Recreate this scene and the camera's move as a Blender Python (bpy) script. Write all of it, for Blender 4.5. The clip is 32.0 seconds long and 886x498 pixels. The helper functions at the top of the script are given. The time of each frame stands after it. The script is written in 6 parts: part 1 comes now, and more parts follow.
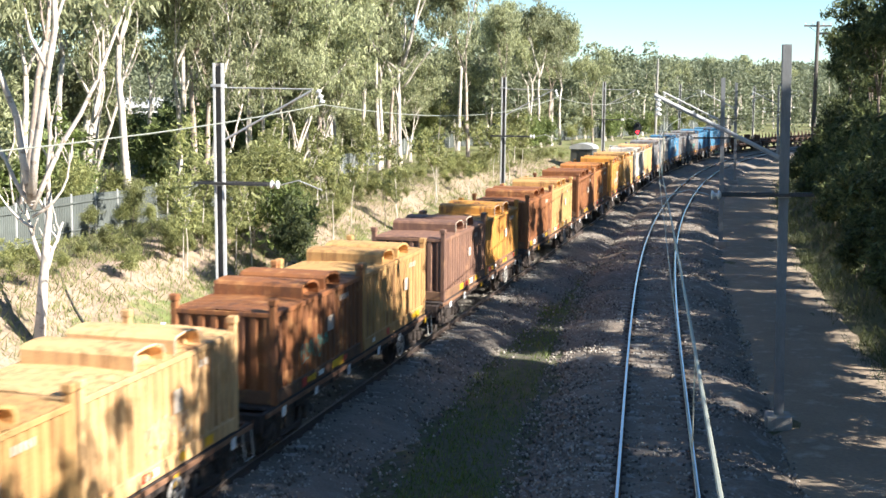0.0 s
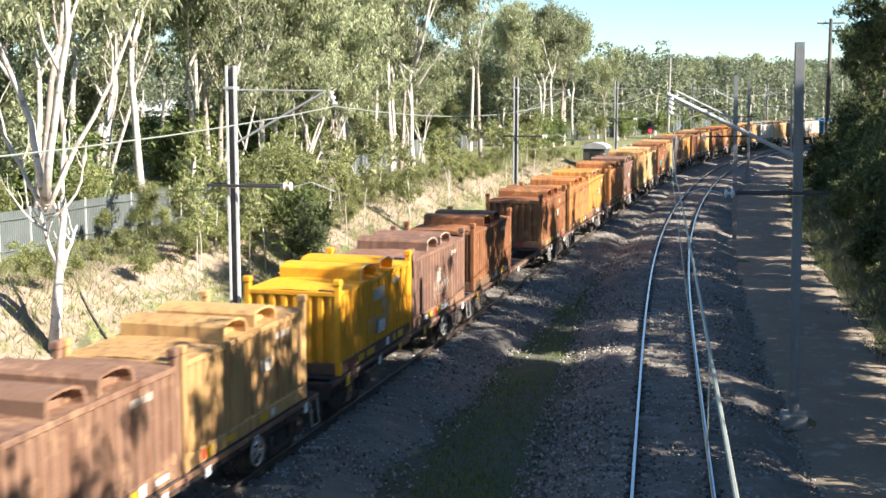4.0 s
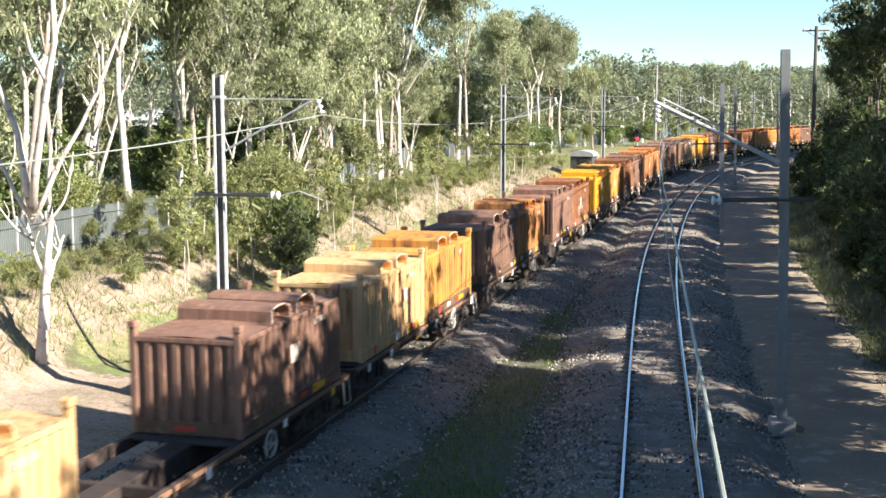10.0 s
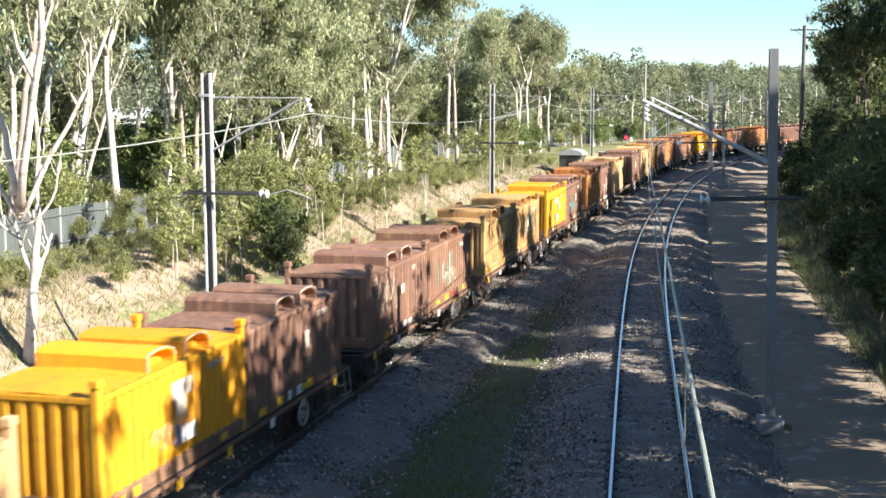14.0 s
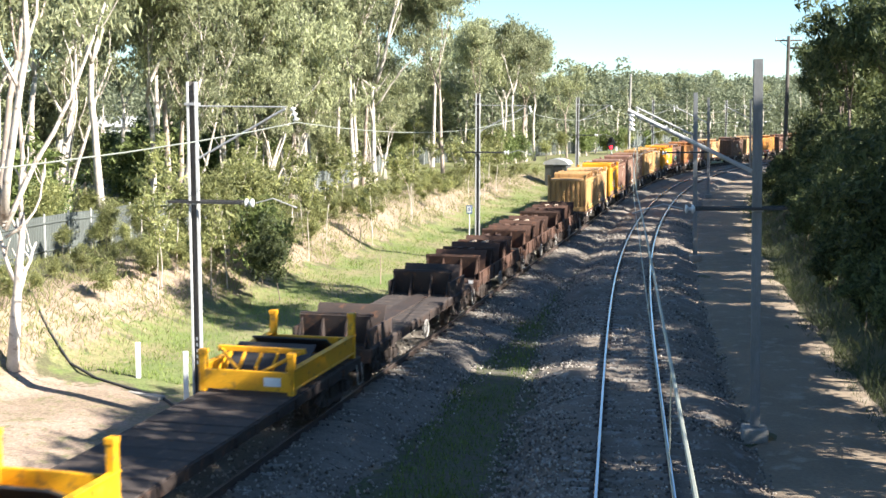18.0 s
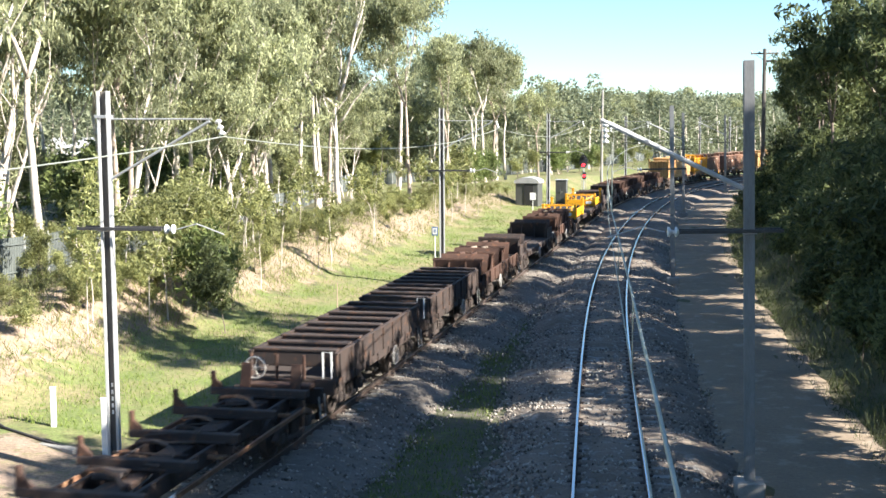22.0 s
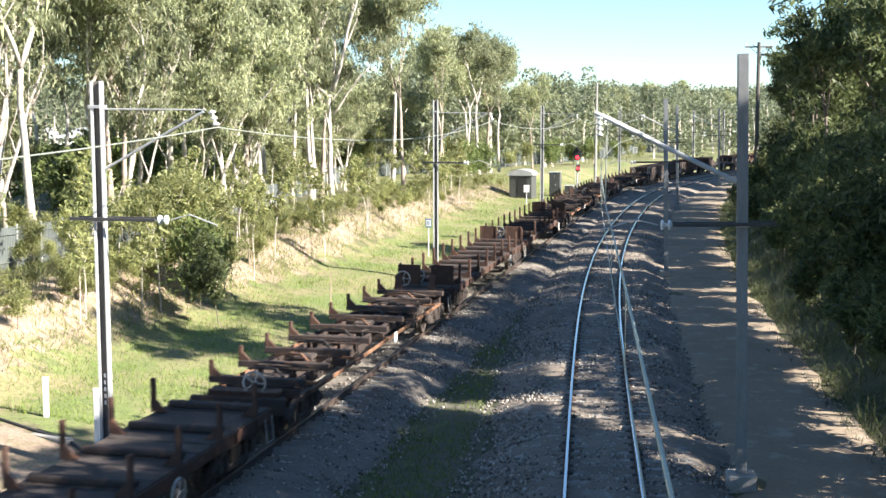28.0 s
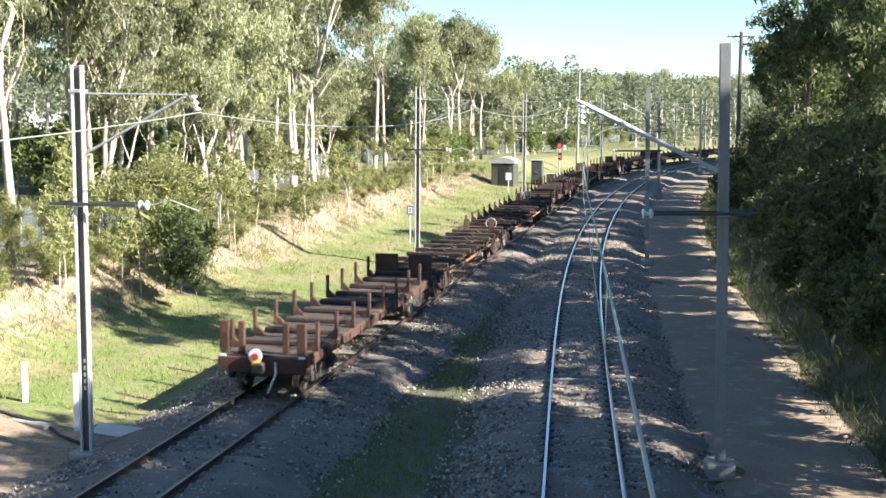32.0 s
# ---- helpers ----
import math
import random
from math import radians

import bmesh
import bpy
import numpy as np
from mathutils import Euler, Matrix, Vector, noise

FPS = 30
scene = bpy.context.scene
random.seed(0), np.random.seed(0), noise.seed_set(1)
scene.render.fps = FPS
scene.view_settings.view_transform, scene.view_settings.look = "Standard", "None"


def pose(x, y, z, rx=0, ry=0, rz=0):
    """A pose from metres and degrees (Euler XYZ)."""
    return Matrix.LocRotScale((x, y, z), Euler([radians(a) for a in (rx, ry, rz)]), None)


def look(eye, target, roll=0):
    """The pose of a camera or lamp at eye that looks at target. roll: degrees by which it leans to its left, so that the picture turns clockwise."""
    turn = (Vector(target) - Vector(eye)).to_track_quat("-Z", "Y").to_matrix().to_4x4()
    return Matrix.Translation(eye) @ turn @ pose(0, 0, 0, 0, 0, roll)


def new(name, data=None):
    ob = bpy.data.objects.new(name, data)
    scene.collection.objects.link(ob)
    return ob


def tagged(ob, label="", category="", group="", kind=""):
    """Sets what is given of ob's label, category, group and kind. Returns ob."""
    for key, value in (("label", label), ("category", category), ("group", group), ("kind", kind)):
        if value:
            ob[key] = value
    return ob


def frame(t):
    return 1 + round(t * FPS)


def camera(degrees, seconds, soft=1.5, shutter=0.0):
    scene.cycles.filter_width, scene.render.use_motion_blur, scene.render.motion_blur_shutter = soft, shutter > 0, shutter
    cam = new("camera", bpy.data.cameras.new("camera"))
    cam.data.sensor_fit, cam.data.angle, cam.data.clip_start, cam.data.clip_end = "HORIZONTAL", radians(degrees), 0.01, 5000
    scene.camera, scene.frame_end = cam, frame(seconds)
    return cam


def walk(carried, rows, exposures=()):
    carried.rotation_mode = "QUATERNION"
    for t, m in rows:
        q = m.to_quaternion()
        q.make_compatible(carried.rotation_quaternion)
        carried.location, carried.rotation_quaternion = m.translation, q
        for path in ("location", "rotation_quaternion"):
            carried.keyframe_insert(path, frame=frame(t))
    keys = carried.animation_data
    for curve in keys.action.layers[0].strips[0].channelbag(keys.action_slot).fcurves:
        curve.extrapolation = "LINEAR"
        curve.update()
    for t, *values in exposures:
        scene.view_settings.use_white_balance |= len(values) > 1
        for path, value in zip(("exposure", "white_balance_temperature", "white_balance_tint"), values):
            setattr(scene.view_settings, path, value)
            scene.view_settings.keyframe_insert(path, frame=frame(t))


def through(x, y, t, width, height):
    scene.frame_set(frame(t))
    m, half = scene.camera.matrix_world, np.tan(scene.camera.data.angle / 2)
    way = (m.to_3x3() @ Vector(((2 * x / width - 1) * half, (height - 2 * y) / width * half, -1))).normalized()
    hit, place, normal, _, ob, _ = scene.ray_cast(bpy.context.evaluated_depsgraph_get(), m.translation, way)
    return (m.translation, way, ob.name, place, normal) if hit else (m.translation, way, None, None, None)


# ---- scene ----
cam = camera(39.0, 32.0, soft=1.55, shutter=0.25)
# seconds, eye x y z, yaw, pitch, roll
PATH = [
    (0, 0.00, 0.00, 7.50, 0.27, -7.36, -0.47),
    (0.5, 0.00, 0.00, 7.50, 0.09, -7.32, -0.46),
    (1, 0.00, 0.00, 7.50, 0.13, -7.32, -0.09),
    (1.5, 0.00, 0.00, 7.50, 0.19, -7.22, 0.03),
    (2, 0.00, 0.00, 7.50, 0.27, -7.18, 0.01),
    (2.5, 0.00, 0.00, 7.50, 0.42, -7.06, -0.16),
    (3, 0.00, 0.00, 7.50, 0.72, -7.18, -0.39),
    (3.5, 0.00, 0.00, 7.50, 0.90, -7.36, -0.11),
    (5.5, 0.00, 0.00, 7.50, 0.57, -7.20, 0.23),
    (6, 0.00, 0.00, 7.50, 0.56, -7.21, 0.22),
    (6.5, 0.00, 0.00, 7.50, 0.51, -7.26, 0.06),
    (7, 0.00, 0.00, 7.50, 0.38, -7.17, -0.28),
    (7.5, 0.00, 0.00, 7.50, 0.02, -7.12, 0.02),
    (8, 0.00, 0.00, 7.50, -0.12, -6.97, -0.11),
    (8.5, 0.00, 0.00, 7.50, -0.11, -6.98, -0.05),
    (9, 0.00, 0.00, 7.50, 0.00, -7.06, 0.00),
    (9.5, 0.00, 0.00, 7.50, 0.19, -6.98, -0.02),
    (10, 0.00, 0.00, 7.50, 0.24, -6.96, 0.18),
    (10.5, 0.00, 0.00, 7.50, 0.34, -6.98, 0.24),
    (11, 0.00, 0.00, 7.50, 0.36, -7.01, 0.11),
    (11.5, 0.00, 0.00, 7.50, 0.30, -7.21, -0.02),
    (12, 0.00, 0.00, 7.50, 0.20, -7.37, -0.14),
    (12.5, 0.00, 0.00, 7.50, 0.27, -7.36, -0.06),
    (13, 0.00, 0.00, 7.50, 0.15, -7.30, -0.01),
    (13.5, 0.00, 0.00, 7.50, -0.02, -7.22, 0.03),
    (14, 0.00, 0.00, 7.50, -0.26, -7.02, 0.11),
    (14.5, 0.00, 0.00, 7.50, -0.35, -6.93, 0.08),
    (16.5, 0.00, 0.00, 7.50, -0.57, -7.10, 0.02),
    (17, 0.00, 0.00, 7.50, -0.61, -7.00, -0.05),
    (17.5, 0.00, 0.00, 7.50, -0.77, -6.83, -0.07),
    (18, 0.00, 0.00, 7.50, -0.91, -6.60, -0.05),
    (18.5, 0.00, 0.00, 7.50, -0.78, -6.39, -0.12),
    (19, 0.18, 1.14, 7.44, -0.57, -6.38, 0.16),
    (19.5, 0.60, 3.80, 7.30, -0.14, -6.49, 0.30),
    (20, 0.60, 3.80, 7.30, -0.19, -6.33, 0.46),
    (20.5, 0.60, 3.80, 7.30, -0.92, -6.01, 0.22),
    (21, 0.60, 3.80, 7.30, -1.56, -5.74, 0.21),
    (21.5, 0.60, 3.80, 7.30, -2.07, -5.58, 0.05),
    (22, 0.60, 3.80, 7.30, -2.15, -5.71, 0.35),
    (22.5, 0.60, 3.80, 7.30, -2.11, -5.81, 0.56),
    (23, 0.60, 3.80, 7.30, -2.15, -5.83, 0.59),
    (23.5, 0.60, 3.80, 7.30, -2.16, -5.82, 0.55),
    (24, 0.60, 3.80, 7.30, -2.08, -5.72, 0.47),
    (24.5, 0.60, 3.80, 7.30, -2.09, -5.72, 0.32),
    (25, 0.60, 3.80, 7.30, -1.93, -5.88, 0.13),
    (25.5, 0.60, 3.80, 7.30, -1.92, -5.90, 0.11),
    (27.5, 0.60, 3.80, 7.30, -2.18, -5.90, 0.21),
    (28, 0.60, 3.80, 7.30, -2.42, -6.08, 0.06),
    (28.5, 0.60, 3.80, 7.30, -2.65, -6.16, 0.00),
    (29, 0.60, 3.80, 7.30, -2.66, -6.29, -0.03),
    (29.5, 0.60, 3.80, 7.30, -2.65, -6.37, 0.11),
    (30, 0.60, 3.80, 7.30, -2.55, -6.28, 0.06),
    (30.5, 0.60, 3.80, 7.30, -2.54, -6.22, 0.12),
    (31, 0.60, 3.80, 7.30, -2.62, -6.19, -0.27),
    (31.5, 0.60, 3.80, 7.30, -2.85, -6.39, -0.34),
    (32, 0.60, 3.80, 7.30, -3.22, -6.66, -0.40),
]
walk(cam, [(t, pose(x, y, z, 90 + p, r, w)) for t, x, y, z, w, p, r in PATH],
     exposures=[(0.0, 1.64), (14.5, 1.64), (17.5, 1.75), (21.0, 1.83), (32.0, 1.88)])

# ---- light ----
SUN_AZ, SUN_EL = 117.0, 32.0          # degrees clockwise from +y, and above the horizon
sun_way = Vector((math.sin(radians(SUN_AZ)) * math.cos(radians(SUN_EL)),
                  math.cos(radians(SUN_AZ)) * math.cos(radians(SUN_EL)), math.sin(radians(SUN_EL))))
sun = new("sun", bpy.data.lights.new("sun", "SUN"))
sun.data.energy, sun.data.angle, sun.data.color = 5.0, radians(0.53), (1.0, 0.95, 0.87)
sun.matrix_world = look(sun_way * 200, (0, 0, 0))
world = bpy.data.worlds.new("world")
world.use_nodes = True
scene.world = world
wn = world.node_tree.nodes
sky = wn.new("ShaderNodeTexSky")
sky.sky_type, sky.sun_disc = "NISHITA", False
sky.sun_elevation, sky.sun_rotation = radians(SUN_EL), radians(SUN_AZ)
sky.altitude, sky.air_density, sky.dust_density, sky.ozone_density = 1500, 1.0, 0.0, 3.0
wn["Background"].inputs["Strength"].default_value = 0.063
deep = wn.new("ShaderNodeMix")
deep.data_type, deep.blend_type = "RGBA", "MULTIPLY"
deep.inputs["Factor"].default_value, deep.inputs[7].default_value = 1.0, (0.87, 1.0, 1.03, 1)
world.node_tree.links.new(sky.outputs[0], deep.inputs[6])
world.node_tree.links.new(deep.outputs[2], wn["Background"].inputs["Color"])


# ---- materials ----
def surface(name, base, rough=0.8, metal=0.0, second=None, scale=3.0, amount=0.5, fine=40.0, bump=0.2,
            third=None, streak=False, bump_scale=None, per_thing=0.0, runs=None):
    """A worn surface: base mixed with second by broad noise, third in smaller stains, fine grain and relief."""
    m = bpy.data.materials.new(name)
    m.use_nodes = True
    nt = m.node_tree
    n, link = nt.nodes, nt.links.new
    bsdf = n["Principled BSDF"]
    bsdf.inputs["Roughness"].default_value = rough
    bsdf.inputs["Metallic"].default_value = metal
    co = n.new("ShaderNodeTexCoord")
    info = n.new("ShaderNodeObjectInfo")
    shift = n.new("ShaderNodeVectorMath")
    shift.operation = "MULTIPLY_ADD"
    link(info.outputs["Random"], shift.inputs[0])
    shift.inputs[1].default_value = (37.0, 91.0, 53.0)
    link(co.outputs["Object"], shift.inputs[2])
    where = shift.outputs[0]
    if streak:
        mp = n.new("ShaderNodeMapping")
        mp.inputs["Scale"].default_value = (1, 1, 0.18)
        link(where, mp.inputs[0])
        where = mp.outputs[0]

    def tex(sc, detail=4.0):
        t = n.new("ShaderNodeTexNoise")
        t.inputs["Scale"].default_value = sc
        t.inputs["Detail"].default_value = detail
        t.inputs["Roughness"].default_value = 0.6
        link(where, t.inputs["Vector"])
        return t.outputs["Fac"]

    def ramp(src, lo, hi):
        r = n.new("ShaderNodeMapRange")
        r.inputs["From Min"].default_value, r.inputs["From Max"].default_value = lo, hi
        link(src, r.inputs["Value"])
        return r.outputs[0]

    def mix(fac, a, b, mode="MIX"):
        x = n.new("ShaderNodeMix")
        x.data_type, x.blend_type = "RGBA", mode
        if hasattr(fac, "links"):
            link(fac, x.inputs["Factor"])
        else:
            x.inputs["Factor"].default_value = fac
        for v, k in ((a, 6), (b, 7)):
            if hasattr(v, "links"):
                link(v, x.inputs[k])
            else:
                x.inputs[k].default_value = (*v, 1)
        return x.outputs[2]

    second = second or tuple(c * 0.6 for c in base)
    col = mix(ramp(tex(scale), 0.5 - 0.25 * amount - 0.02, 0.5 + 0.3), base, second)
    if third:
        col = mix(ramp(tex(scale * 3.3), 0.56, 0.68), col, third)
    if runs:                      # rust and dirt that has run down the wall
        mp = n.new("ShaderNodeMapping")
        mp.inputs["Scale"].default_value = (6.5, 6.5, 0.45)
        link(where, mp.inputs[0])
        keep, where = where, mp.outputs[0]
        lines = ramp(tex(1.0, 5.0), 0.46, 0.64)
        where = keep
        patch = ramp(tex(0.8, 3.0), 0.32, 0.58)
        both = n.new("ShaderNodeMath")
        both.operation = "MULTIPLY"
        link(lines, both.inputs[0])
        link(patch, both.inputs[1])
        col = mix(both.outputs[0], col, runs)
    grain = n.new("ShaderNodeMapRange")
    grain.inputs["To Min"].default_value, grain.inputs["To Max"].default_value = 0.72, 1.25
    link(tex(fine, 2.0), grain.inputs["Value"])
    col = mix(1.0, col, grain.outputs[0], "MULTIPLY")
    if per_thing:
        v = n.new("ShaderNodeMapRange")
        v.inputs["To Min"].default_value, v.inputs["To Max"].default_value = 1 - per_thing, 1 + per_thing
        link(info.outputs["Random"], v.inputs["Value"])
        col = mix(1.0, col, v.outputs[0], "MULTIPLY")
    link(col, bsdf.inputs["Base Color"])
    if bump:
        b = n.new("ShaderNodeBump")
        b.inputs["Strength"].default_value = min(bump, 1.0)
        b.inputs["Distance"].default_value = 0.02 * max(1.0, bump)
        link(tex(bump_scale or fine * 0.6, 3.0), b.inputs["Height"])
        link(b.outputs[0], bsdf.inputs["Normal"])
    return m


def leafage(name, dark, light, through=0.35):
    """Leaves: two greens by island, some light through them."""
    m = bpy.data.materials.new(name)
    m.use_nodes = True
    n, link = m.node_tree.nodes, m.node_tree.links.new
    bsdf = n["Principled BSDF"]
    geo = n.new("ShaderNodeNewGeometry")
    info = n.new("ShaderNodeObjectInfo")
    r = n.new("ShaderNodeValToRGB")
    r.color_ramp.elements[0].color = (*dark, 1)
    r.color_ramp.elements[1].color = (*light, 1)
    link(geo.outputs["Random Per Island"], r.inputs[0])
    tint = n.new("ShaderNodeMapRange")
    tint.inputs["To Min"].default_value, tint.inputs["To Max"].default_value = 0.75, 1.25
    link(info.outputs["Random"], tint.inputs["Value"])
    x = n.new("ShaderNodeMix")
    x.data_type, x.blend_type = "RGBA", "MULTIPLY"
    x.inputs["Factor"].default_value = 1.0
    link(r.outputs[0], x.inputs[6])
    link(tint.outputs[0], x.inputs[7])
    link(x.outputs[2], bsdf.inputs["Base Color"])
    bsdf.inputs["Roughness"].default_value = 0.55
    bsdf.inputs["Specular IOR Level"].default_value = 0.35
    tr = n.new("ShaderNodeBsdfTranslucent")
    link(x.outputs[2], tr.inputs["Color"])
    mx = n.new("ShaderNodeMixShader")
    mx.inputs[0].default_value = through
    link(bsdf.outputs[0], mx.inputs[1])
    link(tr.outputs[0], mx.inputs[2])
    link(mx.outputs[0], n["Material Output"].inputs["Surface"])
    return m


def glow(name, colour, strength):
    m = bpy.data.materials.new(name)
    m.use_nodes = True
    b = m.node_tree.nodes["Principled BSDF"]
    b.inputs["Base Color"].default_value = (*colour, 1)
    b.inputs["Emission Color"].default_value = (*colour, 1)
    b.inputs["Emission Strength"].default_value = strength
    return m


RUST = (0.085, 0.042, 0.027)
M = {
    "ballast": surface("ballast", (0.245, 0.20, 0.16), 0.95, second=(0.15, 0.12, 0.092), scale=0.7, fine=14.0, bump=3.0,
                       third=(0.31, 0.29, 0.26), bump_scale=9.0),
    "rail_side": surface("rail_side", (0.075, 0.05, 0.038), 0.8, second=(0.05, 0.035, 0.03), scale=2, bump=0.2),
    "rail_head": surface("rail_head", (0.62, 0.64, 0.66), 0.16, metal=1.0, second=(0.5, 0.5, 0.52), scale=1, bump=0.0),
    "rail_worn": surface("rail_worn", (0.30, 0.24, 0.2), 0.35, metal=0.8, second=(0.2, 0.14, 0.1), scale=1, bump=0.0),
    "concrete": surface("concrete", (0.36, 0.34, 0.31), 0.9, second=(0.25, 0.235, 0.21), scale=4, fine=60, bump=0.3),
    "galvanised": surface("galvanised", (0.50, 0.50, 0.49), 0.55, metal=0.1, second=(0.38, 0.38, 0.37), scale=2.5, fine=50,
                          bump=0.05, streak=True),
    "dark_steel": surface("dark_steel", (0.07, 0.068, 0.066), 0.6, metal=0.2, second=(0.04, 0.038, 0.036), scale=3, bump=0.1),
    "wire": surface("wire", (0.40, 0.41, 0.35), 0.5, metal=0.4, second=(0.3, 0.32, 0.27), scale=1, bump=0.0),
    "insulator": surface("insulator", (0.78, 0.78, 0.76), 0.3, second=(0.7, 0.7, 0.68), scale=4, bump=0.0),
    "white_paint": surface("white_paint", (0.8, 0.8, 0.78), 0.6, second=(0.7, 0.69, 0.66), scale=5, bump=0.1),
    "dark_paint": surface("dark_paint", (0.03, 0.03, 0.032), 0.6, second=(0.02, 0.02, 0.02), scale=5, bump=0.1),
    "hut": surface("hut", (0.085, 0.088, 0.082), 0.6, second=(0.06, 0.062, 0.06), scale=2, bump=0.1),
    "bark": surface("bark", (0.60, 0.54, 0.47), 0.85, second=(0.40, 0.33, 0.27), scale=1.2, fine=20, bump=0.5, third=(0.24, 0.19, 0.15)),
    "bark_dark": surface("bark_dark", (0.20, 0.16, 0.13), 0.9, second=(0.12, 0.09, 0.07), scale=2, fine=25, bump=0.8),
    "gum_leaf": leafage("gum_leaf", (0.135, 0.15, 0.08), (0.50, 0.515, 0.29), 0.46),
    # the bank's shade is put into these leaf colours, far darker than bush_leaf
    "shade_toned_leaf": leafage("shade_toned_leaf", (0.045, 0.062, 0.028), (0.19, 0.215, 0.085), 0.42),
    "under_leaf": leafage("under_leaf", (0.07, 0.095, 0.035), (0.25, 0.30, 0.10), 0.4),
    "bush_leaf": leafage("bush_leaf", (0.13, 0.15, 0.06), (0.42, 0.42, 0.17), 0.45),
    "dry_grass": leafage("dry_grass", (0.15, 0.115, 0.07), (0.33, 0.265, 0.16), 0.35),
    "green_grass": leafage("green_grass", (0.10, 0.15, 0.03), (0.27, 0.33, 0.085), 0.35),
    "wagon_rust": surface("wagon_rust", RUST, 0.85, second=(0.05, 0.028, 0.02), scale=1.5, fine=35, third=(0.14, 0.062, 0.034), bump=0.3, per_thing=0.2),
    "wagon_dark": surface("wagon_dark", (0.055, 0.037, 0.03), 0.8, second=(0.03, 0.024, 0.022), scale=1.5, third=(0.11, 0.055, 0.032), bump=0.3, per_thing=0.2),
    "bogie": surface("bogie", (0.06, 0.045, 0.037), 0.8, second=(0.035, 0.028, 0.025), scale=3, third=(0.11, 0.07, 0.05), bump=0.3),
    "deck": surface("deck", (0.062, 0.047, 0.04), 0.9, second=(0.045, 0.034, 0.03), scale=1.2, fine=40, third=(0.12, 0.085, 0.065), bump=0.4),
    "skid_yellow": surface("skid_yellow", (0.80, 0.39, 0.01), 0.5, second=(0.70, 0.31, 0.01), scale=1.5, third=(0.4, 0.2, 0.03), bump=0.1),
    "rubber": surface("rubber", (0.045, 0.043, 0.045), 0.7, second=(0.03, 0.03, 0.03), scale=3, bump=0.2),
    "timber": surface("timber", (0.42, 0.33, 0.25), 0.85, second=(0.3, 0.22, 0.16), scale=3, bump=0.3),
    "ballast_dark": surface("ballast_dark", (0.22, 0.188, 0.155), 0.95, second=(0.115, 0.098, 0.08), scale=0.8, fine=14.0, bump=3.0, third=(0.21, 0.185, 0.155), bump_scale=9.0),
    "far_leaf": leafage("far_leaf", (0.12, 0.14, 0.085), (0.26, 0.28, 0.17), 0.4),
    "mast_grey": surface("mast_grey", (0.27, 0.278, 0.285), 0.6, metal=0.1, second=(0.165, 0.165, 0.16), scale=2.5, fine=50, bump=0.05, streak=True),
    "web_steel": surface("web_steel", (0.13, 0.115, 0.10), 0.8, second=(0.08, 0.07, 0.06), scale=2.5, fine=40, bump=0.1, streak=True),
    "bark_brown": surface("bark_brown", (0.40, 0.32, 0.26), 0.9, second=(0.25, 0.19, 0.15), scale=1.5, fine=22, bump=0.7, third=(0.5, 0.44, 0.38)),
    "worn_mark": surface("worn_mark", (0.55, 0.47, 0.38), 0.8, second=(0.36, 0.25, 0.17), scale=6, fine=50, bump=0.1),
    "red_paint": surface("red_paint", (0.55, 0.05, 0.03), 0.5, second=(0.42, 0.04, 0.03), scale=5, bump=0.05),
    "marker_yellow": surface("marker_yellow", (0.75, 0.42, 0.02), 0.5, second=(0.6, 0.33, 0.02), scale=3, bump=0.05),
    "blue_paint": surface("blue_paint", (0.05, 0.12, 0.3), 0.5, second=(0.04, 0.09, 0.24), scale=3, bump=0.05),
    "teal_paint": surface("teal_paint", (0.08, 0.33, 0.28), 0.6, second=(0.05, 0.22, 0.2), scale=3, bump=0.05),
    "red_lamp": glow("red_lamp", (1.0, 0.02, 0.03), 2.6),
}
PAINT = {   # container colours: base, worn second, stain
    "rust": ((0.30, 0.115, 0.038), (0.19, 0.07, 0.028), (0.40, 0.19, 0.07)),
    "orange": ((0.52, 0.22, 0.062), (0.38, 0.145, 0.042), (0.28, 0.1, 0.035)),
    "tan": ((0.54, 0.33, 0.13), (0.42, 0.23, 0.085), (0.42, 0.24, 0.09)),
    "cream": ((0.64, 0.42, 0.21), (0.52, 0.30, 0.13), (0.5, 0.31, 0.13)),
    "yellow": ((0.78, 0.355, 0.012), (0.70, 0.295, 0.012), (0.58, 0.26, 0.02)),
    "amber": ((0.60, 0.30, 0.06), (0.5, 0.22, 0.045), (0.46, 0.22, 0.05)),
    "maroon": ((0.215, 0.115, 0.078), (0.135, 0.07, 0.05), (0.29, 0.155, 0.09)),
    "brown": ((0.27, 0.15, 0.092), (0.18, 0.095, 0.06), (0.36, 0.21, 0.12)),
    "white": ((0.62, 0.58, 0.5), (0.5, 0.44, 0.36), (0.33, 0.22, 0.13)),
    "grey": ((0.24, 0.25, 0.25), (0.17, 0.17, 0.17), (0.2, 0.13, 0.09)),
    "blue": ((0.06, 0.25, 0.42), (0.05, 0.18, 0.3), (0.12, 0.1, 0.09)),
}
RUNS = {"yellow": (0.58, 0.28, 0.02), "maroon": (0.30, 0.16, 0.10), "rust": (0.13, 0.055, 0.03), "cream": (0.30, 0.16, 0.07), "tan": (0.24, 0.12, 0.05)}
for key, (a, b, c) in PAINT.items():
    M[key] = surface("container_" + key, a, 0.65, second=b, third=c, scale=0.7, fine=30, bump=0.12, amount=0.9, per_thing=0.12, runs=RUNS.get(key, (0.14, 0.06, 0.03)))


